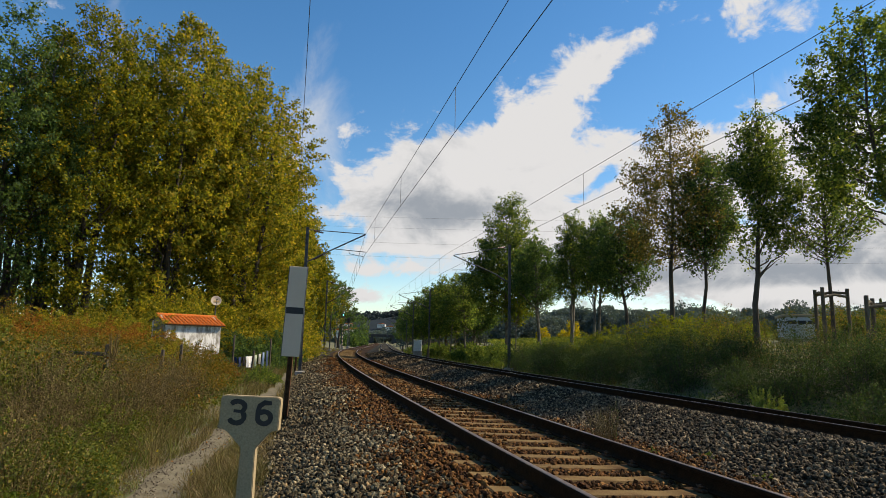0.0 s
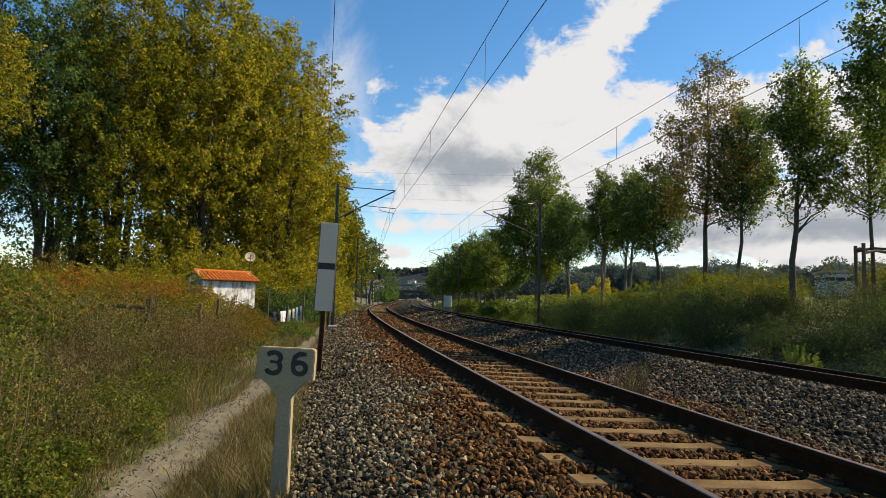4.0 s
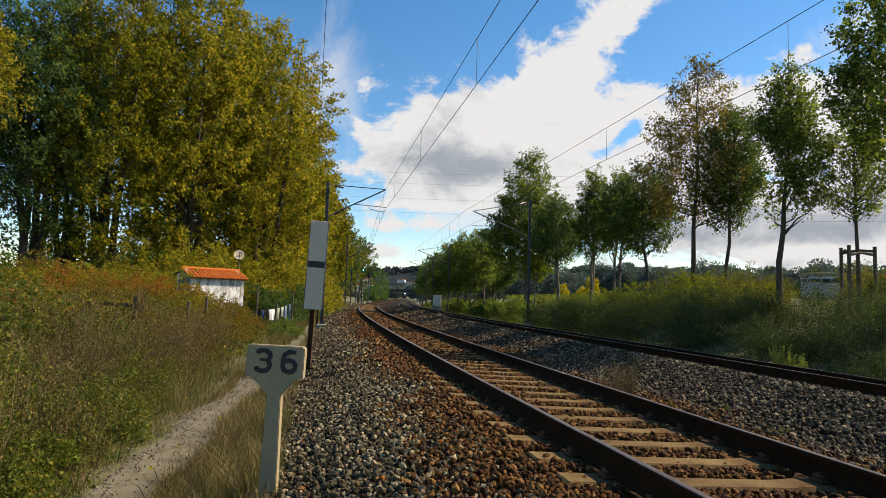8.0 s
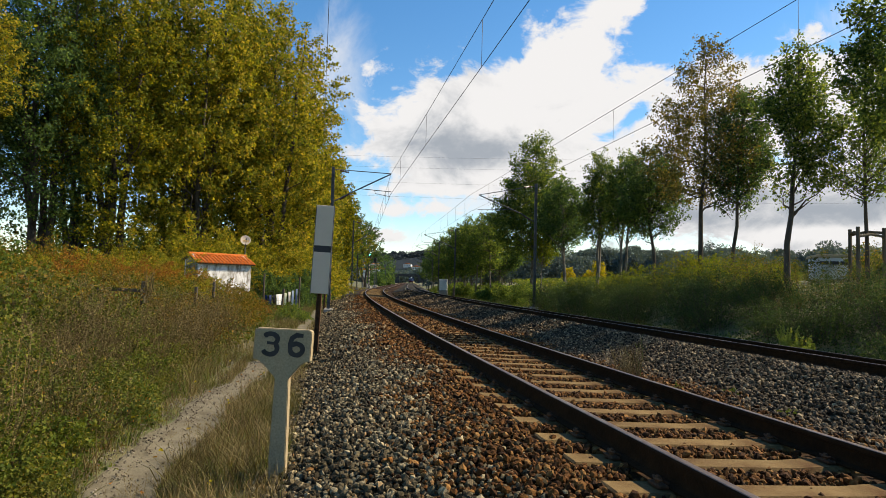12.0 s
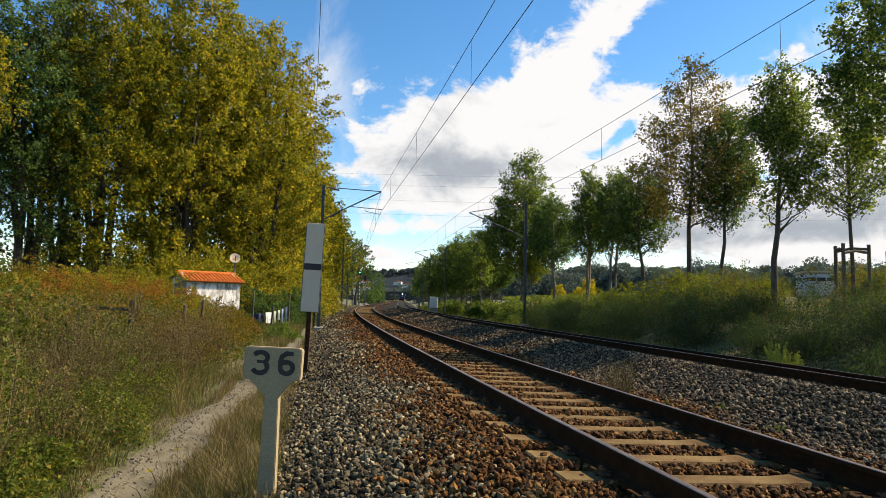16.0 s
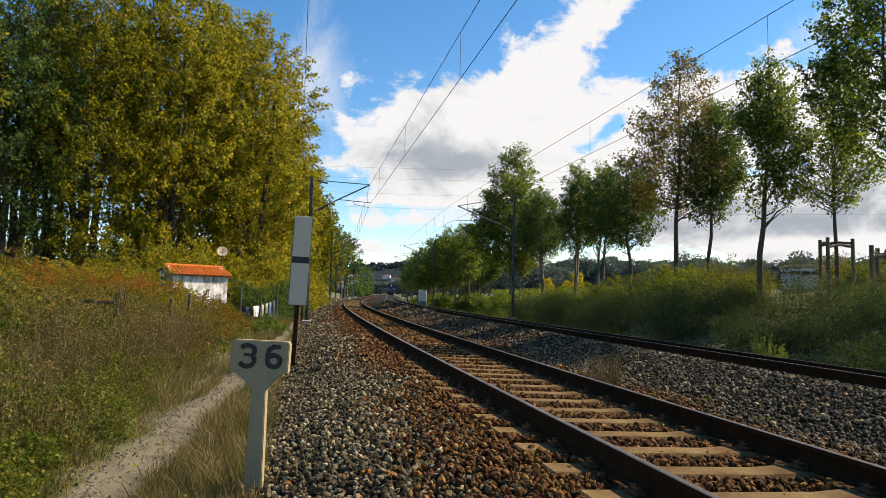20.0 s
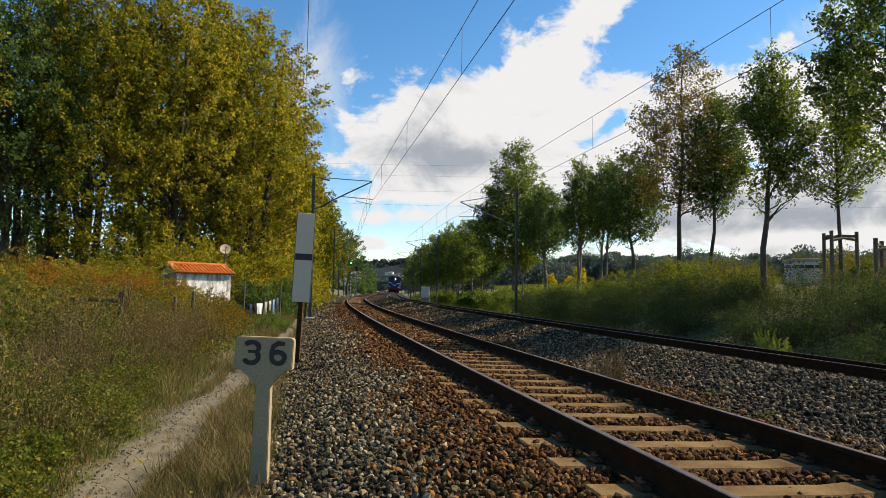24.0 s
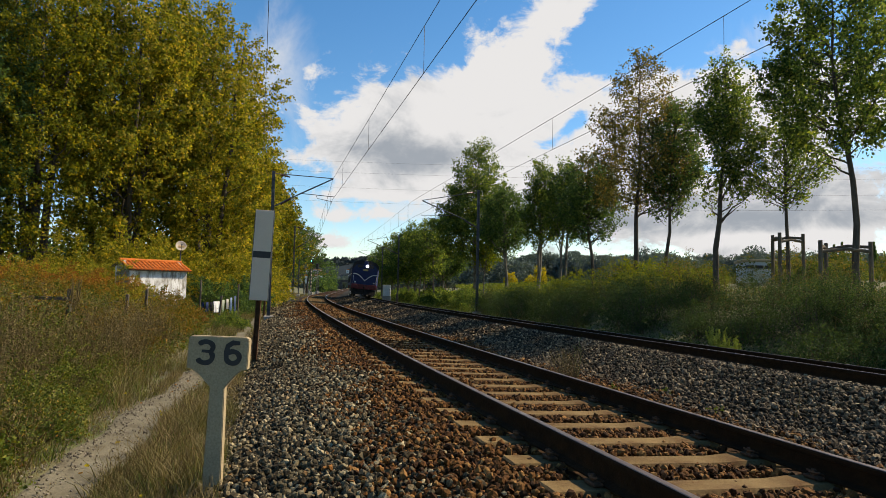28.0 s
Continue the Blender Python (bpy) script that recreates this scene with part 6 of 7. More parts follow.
def dish():
    t = thing("satellite_dish", "off-white satellite dish with a tan patch on a steel pole", "satellite dish", pose(-10.95, 35.0, -0.92, 0, 0, 15))
    part("pole", Geo().tube([(0, 0.12, 0), (0, 0.12, 3.6), (0, 0.06, 3.95)], 0.03, 8), MAST_STEEL, t)
    prof = [(0.02, 0.0), (0.12, 0.008), (0.24, 0.035), (0.275, 0.05), (0.285, 0.058), (0.275, 0.07), (0.24, 0.055), (0.12, 0.025), (0.02, 0.018)]
    me = Geo().lathe([(r, -h) for r, h in prof], 28, (0, 0, 0), "y").mesh("reflector", BOARD_WHITE, True)
    r = part("reflector", me, None, t, "off-white pressed reflector", at=pose(0, 0, 4.05, -18, 0, 8))
    part("label_patch", Geo().box(0.03, -0.052, -0.04, 0.30, 0.006, 0.10, 0.002), surface("tan print", (0.45, 0.28, 0.12), (0.6, 0.42, 0.2), 12, 0.6), r, "faded tan printed bar")
    part("feed_arm", Geo().tube([(0, -0.02, -0.34), (0, -0.38, -0.22), (0, -0.44, -0.12)], 0.012, 6).box(0, -0.45, -0.09, 0.06, 0.12, 0.06, 0.01), MAST_STEEL, r)
    return t


dish()


def fence_post(x, y, h, mat, label, w=0.09, lean=(0, 0)):
    z = gz(x, y)
    t = part("fence_post", Geo().box(0, 0, h / 2 - 0.1, w, w, h, 0.012), mat, at=pose(x, y, z - 0.1, lean[0], lean[1], random.uniform(-10, 10)))
    return tagged(t, label, "post", group="fence posts on the bank")


for x, y, h, w, l in ((-7.72, 14.0, 1.38, 0.10, (2, -3)), (-6.66, 14.0, 1.62, 0.09, (0, 2)), (-6.62, 17.0, 1.45, 0.08, (0, 1)), (-7.4, 20.5, 1.5, 0.08, (0, 1)), (-6.9, 27.5, 1.5, 0.08, (0, 4)), (-11.0, 13.0, 1.3, 0.09, (0, -4))):
    fence_post(x, y, h, WOOD_GREY, "leaning weathered fence post in the undergrowth", w, l)
for x, y, h in ((-5.65, 31.0, 0.95), (-5.9, 34.0, 0.85)):
    tagged(part("marker_post", Geo().box(0, 0, h / 2, 0.10, 0.10, h, 0.012), POST_RUST, at=pose(x, y, gz(x, y) - 0.05, 1, 2, 10)), "short rust-brown lineside post", "post", group="short posts")
g = Geo()
for a, b, z in (((-7.72, 14.0), (-6.66, 14.0), 0.7), ((-6.66, 14.0), (-6.62, 17.0), 0.75), ((-6.62, 17.0), (-7.4, 20.5), 0.75), ((-7.4, 20.5), (-6.9, 27.5), 0.75)):
    for k in (0, 0.35):
        g.tube([(a[0], a[1], gz(*a) + z + k), ((a[0] + b[0]) / 2, (a[1] + b[1]) / 2, gz(*a) + z + k - 0.05), (b[0], b[1], gz(*b) + z + k)], 0.003, 4)
tagged(part("fence_wire", g, WIRE), "slack rusty wire between old fence posts", "wire", kind="stuff")


tagged(part("fence_rail", Geo().box(0, 0, 0, 1.15, 0.04, 0.075, 0.012), WOOD_GREY, at=pose(-7.19, 13.93, gz(-7.19, 13.93) + 1.13, 0, 1.5, 0)), "grey weathered rail nailed to two leaning posts", "rail")


def dead_thistle(x, y, h):
    """A tall dried stalk with a tuft of upright spikes."""
    t = thing("dead_thistle", "dried dark brown stalk topped by a tuft of upright spikes", "plant", pose(x, y, gz(x, y)))
    part("stem", Geo().tube(limb((0, 0, -0.05), (0.05, 0, h * 0.72), 0.02, 5), [0.016, 0.015, 0.013, 0.012, 0.01, 0.008], 5), WEED_STALK, t)
    for k in range(16):
        a, l = random.uniform(0, 2 * math.pi), random.uniform(0.02, 0.13)
        b = Vector((0.05, 0, h * random.uniform(0.60, 0.74)))
        part("spike", Geo().tube([b, b + Vector((l * 0.7 * math.cos(a), l * 0.7 * math.sin(a), 0.12)), b + Vector((l * math.cos(a), l * math.sin(a), h * random.uniform(0.2, 0.34)))], [0.005, 0.012, 0.003], 5), WEED_STALK, t)


dead_thistle(-6.42, 13.7, 1.72)


def washing():
    """Clothes pegged to a line between two posts."""
    a, b = Vector((-7.95, 28.4, 0.0)), Vector((-6.72, 30.2, 0.0))
    for p in (a, b):
        z = gz(p.x, p.y)
        tagged(part("washing_post", Geo().tube([(0, 0, 0), (0.01, 0, 1.85)], 0.04, 8), WOOD_GREY, at=pose(p.x, p.y, z - 0.1)), "wooden post holding the washing line", "post")
    za = gz(a.x, a.y) + 0.75
    pts = []
    for k in range(9):
        p = a.lerp(b, k / 8)
        p.z = za + 0.34 * k / 8 - 0.12 * 4 * (k / 8) * (1 - k / 8)
        pts.append(p)
    tagged(part("washing_line", Geo().tube(pts, 0.004, 4), WIRE), "thin washing line between two posts", "line")
    d = (b - a).normalized()
    n = Vector((d.y, -d.x, 0))
    items = [("jeans", 0.07, 0.13, 0.36, (0.015, 0.03, 0.10), "dark blue jeans hanging on the line"), ("jeans", 0.18, 0.13, 0.44, (0.05, 0.07, 0.16), "blue trousers hanging on the line"),
             ("shirt", 0.29, 0.12, 0.40, (0.025, 0.025, 0.03), "dark shirt hanging on the line"), ("shirt", 0.43, 0.34, 0.50, (0.80, 0.80, 0.80), "white shirt hanging on the line"),
             ("towel", 0.60, 0.14, 0.56, (0.50, 0.55, 0.42), "pale green towel hanging on the line"), ("shirt", 0.71, 0.11, 0.46, (0.62, 0.60, 0.52), "cream shirt hanging on the line"),
             ("towel", 0.81, 0.11, 0.70, (0.30, 0.38, 0.52), "light blue towel hanging on the line"), ("jeans", 0.92, 0.12, 0.78, (0.12, 0.16, 0.26), "faded blue trousers hanging on the line")]
    L = (b - a).length
    for nm, q, w, h, c, lab in items:
        k = q * 8
        p0 = pts[int(k)].lerp(pts[min(8, int(k) + 1)], k - int(k))
        m = surface("washed cloth", tuple(x * 0.85 for x in c), c, 8, 0.9, 0, 0.2)
        v, f = [], []
        nx, nz = 9, 9
        for side in (-1, 1):
            for i in range(nx):
                for j in range(nz):
                    fx, fz = i / (nx - 1) - 0.5, j / (nz - 1)
                    ww = w * (1.0 + (0.22 if nm == "shirt" and fz < 0.3 else 0))
                    dep = 0.035 * math.sin(fx * 11 + q * 20) * fz + side * (0.008 + 0.012 * fz)
                    gap = 0.02 * fz if nm == "jeans" and abs(fx) < 0.08 and fz > 0.35 else 0
                    q3 = p0 + d * (fx * ww * (1 - 0.15 * fz)) + n * dep + Vector((0, 0, -fz * h + 0.02 - gap))
                    v.append(q3)
        o = nx * nz
        for i in range(nx - 1):
            for j in range(nz - 1):
                if nm == "jeans" and i in (3, 4) and j >= 3:
                    if i == 3:
                        continue
                aa = i * nz + j
                f.append((aa, aa + 1, aa + nz + 1, aa + nz))
                f.append((o + aa, o + aa + nz, o + aa + nz + 1, o + aa + 1))
        for j in range(nz - 1):
            f.append((j, o + j, o + j + 1, j + 1))
            e = (nx - 1) * nz + j
            f.append((e, e + 1, o + e + 1, o + e))
        tagged(part(nm, Geo().add(v, f), m, smooth=True), lab, "clothing", group="washing on the line")


washing()

# ---------------------------------------------------------------- far bank furniture


def tree_guard(x, y, turn=12, half=0.55, h=2.55):
    z = gz(x, y)
    t = thing("tree_guard", "grey wooden tree guard of posts with curved top rails", "tree guard", pose(x, y, z, 0, 0, turn), group="tree guards")
    for sx, sy in ((-half, -0.3), (half, -0.3), (0.05, 0.6)):
        part("post", Geo().tube([(sx, sy, -0.1), (sx * 1.0, sy, h)], [0.065, 0.06], 8), WOOD_GREY, t)
    for a, b, zz in (((-half, -0.3), (half, -0.3), h - 0.30), ((-half, -0.3), (0.05, 0.6), h - 0.20), ((0.05, 0.6), (half, -0.3), h - 0.17)):
        mid = Vector(((a[0] + b[0]) / 2, (a[1] + b[1]) / 2, zz + 0.06))
        part("rail", Geo().tube([(a[0], a[1], zz - 0.04), mid, (b[0], b[1], zz)], 0.05, 7), WOOD_GREY, t)


tree_guard(14.95, 21.5)
tree_guard(14.0, 17.6, 0, 0.82, 1.95)


def cabinet():
    p = beside(67.5, 7.35)
    t = thing("lineside_cabinet", "pale grey steel lineside equipment cabinet on a plinth", "cabinet", pose(p.x, p.y, gz(p.x, p.y) + 0.42, 0, 0, 3))
    m = surface("pale grey cabinet paint", (0.68, 0.68, 0.65), (0.78, 0.78, 0.74), 3, 0.6, 0, 0.05)
    part("plinth", Geo().box(0, 0, -0.13, 0.95, 0.6, 0.76, 0.02), CONCRETE, t)
    part("body", Geo().box(0, 0, 0.80, 0.86, 0.5, 1.10, 0.02), m, t)
    part("lid", Geo().box(0, 0, 1.39, 0.94, 0.58, 0.08, 0.02), m, t)
    part("door", Geo().box(0, -0.258, 0.80, 0.74, 0.02, 0.96, 0.006), m, t)
    part("handle", Geo().box(0.28, -0.28, 0.9, 0.03, 0.03, 0.16, 0.006), MAST_STEEL, t)


cabinet()


def signal(s, u, h, head, lit, stripes):
    p = beside(s, u)
    th = line_at(s)[2]
    t = thing("railway_signal", "colour-light signal showing green on a banded post" if lit else "dark backed signal head on a grey post", "signal", pose(p.x, p.y, -0.45, 0, 0, -math.degrees(th)), group="signals")
    part("post", Geo().tube([(0, 0, 0), (0, 0, h)], 0.075, 8), MAST_STEEL, t)
    if stripes:
        for k in range(6):
            part("band", Geo().tube([(0, 0, 0.7 + 0.7 * k), (0, 0, 1.05 + 0.7 * k)], 0.079, 8), BOARD_WHITE, t, "white band")
    hd = part("head", Geo().box(0, -0.12, head, 0.62, 0.2, 1.5 if lit else 1.0, 0.08), BLACK_PAINT, t, "black signal head")
    for k, on in ((0.42, True), (0.0, False), (-0.42, False)):
        hood = Geo().tube([(0, -0.22, head + k), (0, -0.46, head + k)], 0.13, 10, cap=False)
        part("hood", hood, BLACK_PAINT, hd)
        part("lens", Geo().lathe([(0.10, 0), (0.10, 0.02), (0.05, 0.03)], 12, (0, -0.26, head + k), "y"), glowing("green signal light", (0.05, 1.0, 0.42), 9.0) if on and lit else BLACK_PAINT, hd, "lit green lens" if on and lit else "")
    part("ladder", Geo().tube([(0.16, 0.1, 0.1), (0.16, 0.1, head)], 0.018, 5).tube([(-0.16, 0.1, 0.1), (-0.16, 0.1, head)], 0.018, 5), MAST_STEEL, t)
    part("base", Geo().box(0, 0, 0.1, 0.7, 0.7, 0.7, 0.04), CONCRETE, t)


signal(121, -3.8, 8.6, 6.0, True, True)
signal(128, -3.1, 6.0, 5.6, False, False)
for s, u, h in ((117, -3.9, 1.2), (112, -4.3, 1.3), (119, -2.5, 0.5), (60, 7.6, 1.1), (99, 7.2, 1.0), (57.5, 9.8, 1.2)):
    p = beside(s, u)
    tagged(part("marker_post", Geo().box(0, 0, h / 2, 0.22, 0.22, h, 0.02), CONCRETE if u < 0 else WOOD_GREY, at=pose(p.x, p.y, gz(p.x, p.y) - 0.05)), "short weathered lineside post", "post", group="short posts")

# vineyard stakes and birch stems along the field edge
stake = Geo().tube([(0, 0, -0.1), (0.01, 0.01, 0.8), (0, 0, 1.45)], [0.055, 0.05, 0.045], 6).mesh("field_stake", WOOD_GREY)
for i in range(46):
    s = 52 + i * 1.35
    p = beside(s, 11.6 + random.uniform(-0.25, 0.25))
    tagged(part("field_stake", stake, None, at=pose(p.x, p.y, gz(p.x, p.y), random.uniform(-5, 5), random.uniform(-5, 5), 0)), "weathered wooden stake along the field edge", "stake", group="stakes along the field")
for s, u, h, r in ((58, 10.9, 8.5, 1.2), (63, 10.2, 8.8, 1.3), (66, 11.2, 7.6, 1.2), (73, 10.4, 8.6, 1.4), (78, 11.0, 8.0, 1.3), (86, 10.4, 8.0, 1.4), (97, 10.0, 8.0, 1.5)):
    p = beside(s, u)
    tree(p.x, p.y, h, r, 2.6, LEAF_MID, BARK_PALE, 5000, 0.16, "slim birch with pale trunk and drooping fine leaves", 120, (random.uniform(-0.6, 0.6), 0), 0.08, group="birches along the line", name="birch", shoot=0.8, rise=0.1)
tree(8.6, 51.5, 5.6, 1.0, 2.6, LEAF_LIME, BARK_PALE, 2400, 0.16, "small sapling with bright yellow-green leaves", 60, (0.2, 0), 0.05, name="sapling", shoot=0.5)

# ---------------------------------------------------------------- field, woods, hills


def rows_of_vines():
    P = []
    for r in range(34):
        d = 78 + r * 3.6
        n = 900
        x = rng.uniform(4 + 0.10 * d, 120, n)
        y = d + 0.02 * x + rng.normal(size=n) * 0.25
        z = ground_z(x, y) + rng.uniform(0.1, 1.3, n)
        P.append(np.stack([x, y, z], 1))
    P = np.concatenate(P)
    P = P[off_line(P[:, 0], P[:, 1]) > 17]
    m = leafy("vine leaves", [(0.0, (0.07, 0.10, 0.018)), (0.6, (0.13, 0.16, 0.028)), (1.0, (0.20, 0.20, 0.04))], 0.45)
    tagged(new("vineyard", leaf_mesh("vineyard", P, 0.34, m, simple=True)), "rows of yellow-green vines in the field", "vineyard", kind="stuff")


rows_of_vines()


def woods(name, label, spots, leaf, per, size):
    P = []
    for x, y, z, w, h in spots:
        n = per
        d = rng.normal(size=(n, 3))
        d /= np.linalg.norm(d, axis=1)[:, None]
        d *= rng.uniform(0.3, 1, (n, 1)) ** 0.4
        k = 1 + 0.3 * np.sin(d[:, :1] * 5 + x) * np.cos(d[:, 2:] * 4 + y)
        P.append(np.array([x, y, z + h * 0.5]) + d * np.array([w, w, h * 0.52]) * k)
    tagged(new(name, leaf_mesh(name, np.concatenate(P), size, leaf, simple=True)), label, "woods", kind="stuff")


# leaf tones shifted to blue-grey: the haze of distance is put into the colour
WOOD_FAR = leafy("distant wood foliage with painted haze", [(0.0, (0.0650, 0.0950, 0.1050)), (0.7, (0.0875, 0.1200, 0.1225)), (1.0, (0.1125, 0.1438, 0.1250))], 0.25)
spots = []
for i in range(120):
    b = random.uniform(0.0, 1.15)
    d = random.uniform(225, 300)
    x, y = b * d * 0.93, d * 0.93
    spots.append((x, y, gz(x, y) - 2.0, random.uniform(6, 10), random.uniform(10, 15)))
woods("far_wood", "dark mixed wood beyond the field, haze in its colour", spots, WOOD_FAR, 3200, 0.85)
spots = [(random.uniform(-110, 60), random.uniform(500, 600), 0, random.uniform(6, 12), random.uniform(8, 13)) for i in range(60)]
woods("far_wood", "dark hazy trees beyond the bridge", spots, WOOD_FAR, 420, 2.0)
spots = []
for i in range(40):
    b = random.uniform(0.52, 0.95)
    d = random.uniform(70, 120)
    x, y = b * d * 0.9, d * 0.9
    spots.append((x, y, gz(x, y) - 0.8, random.uniform(1.6, 3.2), random.uniform(3, 5.5)))
woods("field_hedge", "green hedge and shrubs at the end of the field", spots, LEAF_BRAMBLE, 900, 0.24)
spots = []
for i in range(46):
    x, y = random.uniform(-75, -20), random.uniform(62, 85)
    spots.append((x, y, -1, random.uniform(2.5, 5), random.uniform(4, 9)))
woods("back_wood", "dark undergrowth and trees behind the tall planes", spots, LEAF_DARK, 420, 0.5)
woods("lineside_trees", "green trees and shrubs along the straight", [(-0.083 * d, d, -1, w, h) for d, w, h in ((215, 3, 11), (240, 3.5, 12), (270, 4, 9), (300, 4, 8), (200, 3, 5), (185, 2.5, 3.5))] + [(-0.098 * d, d, -1, w, h) for d, w, h in ((180, 3, 4), (210, 4, 5), (250, 4, 6))], LEAF_DARK, 700, 0.6)
woods("yellow_shrubs", "rounded yellow shrubs at the far edge of the field", [(0.212 * 140, 140, gz(30, 140), 1.6, 3.6), (0.262 * 125, 125, gz(33, 125), 1.5, 4.6), (0.248 * 150, 150, gz(37, 150), 1.6, 2.8)], LEAF_YELLOW, 900, 0.4)
woods("yellow_shrubs", "olive shrubs with yellowing leaves by the factory", [(0.735 * 62, 62, gz(44, 62), 1.2, 2.6), (0.84 * 55, 58, gz(46, 58), 1.4, 2.4)], LEAF_BRAMBLE, 900, 0.35)


def conifer(x, y, h, z):
    t = thing("conifer", "dark spiky conifer on the skyline", "tree", pose(x, y, z), group="conifers on the skyline")
    part("trunk", Geo().tube([(0, 0, 0), (0, 0, h)], [0.25, 0.03], 6), BARK_DARK, t)
    n = 1400
    q = rng.uniform(0.12, 1, n)
    tier = np.abs((q * 9) % 1 - 0.5) * 2
    r = (1 - q) * h * 0.27 * (0.45 + 0.55 * tier) * rng.uniform(0.3, 1, n) ** 0.5
    a = rng.uniform(0, 6.283, n)
    part("crown", leaf_mesh("crown", np.stack([r * np.cos(a), r * np.sin(a), q * h], 1), 0.6, LEAF_DARK), None, t)


for b, d, h in ((0.785, 165, 11), (0.80, 170, 12), (0.83, 165, 10), (0.86, 168, 12)):
    conifer(b * d, d, h, gz(b * d, d) - 1)


def hill_mesh(name, label, y0, depth, x0, x1, height, base, material, seed):
    nx, ny = 120, 14
    v = []
    for j in range(ny):
        q = j / (ny - 1)
        for i in range(nx):
            x = x0 + (x1 - x0) * i / (nx - 1)
            rise = math.sin(min(1, q * 1.2) * math.pi / 2)
            nz = noise.fractal(Vector((x * 0.004 + seed, q * 2, seed)), 0.9, 2.1, 5)
            z = base + rise * (height(x) * (1 + 0.12 * nz)) + 3.0 * noise.noise(Vector((x * 0.06, q * 9, seed)))
            v.append((x, y0 + depth * q, z))
    f = [(j * nx + i, j * nx + i + 1, (j + 1) * nx + i + 1, (j + 1) * nx + i) for j in range(ny - 1) for i in range(nx - 1)]
    return tagged(new(name, array_mesh(name, v, f, material, True)), label, "hill", kind="structure")


# haze over the hills is painted: a dull blue base colour, no real mist
HILL = surface("wooded hillside with painted haze", (0.0072, 0.0133, 0.0190), (0.0168, 0.0276, 0.0340), 0.02, 1.0, 0, 0, fine=0.12)
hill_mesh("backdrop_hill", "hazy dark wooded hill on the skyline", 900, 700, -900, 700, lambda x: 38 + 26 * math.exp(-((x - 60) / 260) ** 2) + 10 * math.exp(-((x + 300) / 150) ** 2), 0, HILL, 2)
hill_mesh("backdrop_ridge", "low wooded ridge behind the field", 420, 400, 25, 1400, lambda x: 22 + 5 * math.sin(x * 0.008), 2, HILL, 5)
# tree line on the hill's crest, its leaf colour blued to paint the haze
spots = []
for i in range(170):
    x = random.uniform(-420, 320)
    q = random.choice((0.80, 0.70, 0.55, 0.4))
    h = 38 + 26 * math.exp(-((x - 60) / 260) ** 2) + 10 * math.exp(-((x + 300) / 150) ** 2)
    spots.append((x, 900 + 700 * q, h * math.sin(min(1, q * 1.2) * math.pi / 2) - 3, random.uniform(9, 18), random.uniform(9, 15)))
woods("hill_wood", "hazy trees along the hill's crest", spots, leafy("hill foliage with painted haze", [(0.0, (0.024, 0.036, 0.046)), (1.0, (0.05, 0.068, 0.074))], 0.1), 190, 4.5)


def house(x, y, z, w, d, h, turn, wall, label, group="houses"):
    t = thing("house", label, "house", pose(x, y, z, 0, 0, turn), group=group)
    part("wall", Geo().box(0, 0, h / 2, w, d, h, 0.05), wall, t)
    rf = h * 0.34
    part("roof", Geo().prism([(-w / 2 - 0.5, h), (w / 2 + 0.5, h), (0, h + rf)], -d / 2 - 0.5, d / 2 + 0.5), ROOF_TILE, t, "orange tiled gable roof")
    for k in range(3):
        win = part("window", Geo().box((k - 1) * w * 0.28, -d / 2 - 0.03, h * 0.58, w * 0.12, 0.10, h * 0.24, 0.02), BLACK_PAINT, t, "dark window")
    part("door", Geo().box(w * 0.14, -d / 2 - 0.03, h * 0.2, w * 0.1, 0.1, h * 0.4, 0.02), WOOD_GREY, t)
    return t


HOUSE_WHITE = surface("whitewashed wall", (0.60, 0.60, 0.58), (0.76, 0.75, 0.72), 0.6, 0.9, 0, 0.0, fine=4)
house(-39.0, 420, 3, 9, 9, 5.5, 18, HOUSE_WHITE, "white house with an orange tiled roof behind the trees")
house(-50.0, 430, 3, 9, 8, 5, 10, HOUSE_WHITE, "white house with an orange tiled roof behind the trees")
for i in range(18):
    x = random.uniform(-190, 150)
    q = random.uniform(0.14, 0.32)
    h = 38 + 26 * math.exp(-((x - 60) / 260) ** 2) + 10 * math.exp(-((x + 300) / 150) ** 2)
    house(x, 890 + 700 * q, h * math.sin(min(1, q * 1.2) * math.pi / 2) + 2, random.uniform(8, 15), 8, random.uniform(4, 6), random.uniform(-30, 30), HOUSE_WHITE, "small white house on the far hillside", "hillside houses")


def factory():
    x, y = 47.2, 74.0
    t = thing("factory_building", "low grey-white industrial building beyond the field", "building", pose(x, y, gz(x, y) + 0.5, 0, 0, -20))
    m = surface("grey cladding", (0.42, 0.44, 0.46), (0.55, 0.56, 0.58), 1.5, 0.7)
    part("wall", Geo().box(0, 0, 1.2, 3.4, 5, 2.6, 0.05), m, t)
    part("footing", Geo().box(0, 0, -0.4, 3.3, 4.9, 0.7, 0.05), CONCRETE, t)
    part("roof", Geo().box(0, 0, 2.65, 3.8, 5.4, 0.35, 0.05), PLATE_WHITE, t, "white flat roof edge")
    for k in range(3):
        part("window", Geo().box(-1.05 + k * 1.05, -2.53, 1.85, 0.9, 0.1, 0.4, 0.02), BLACK_PAINT, t, "dark window strip")


factory()


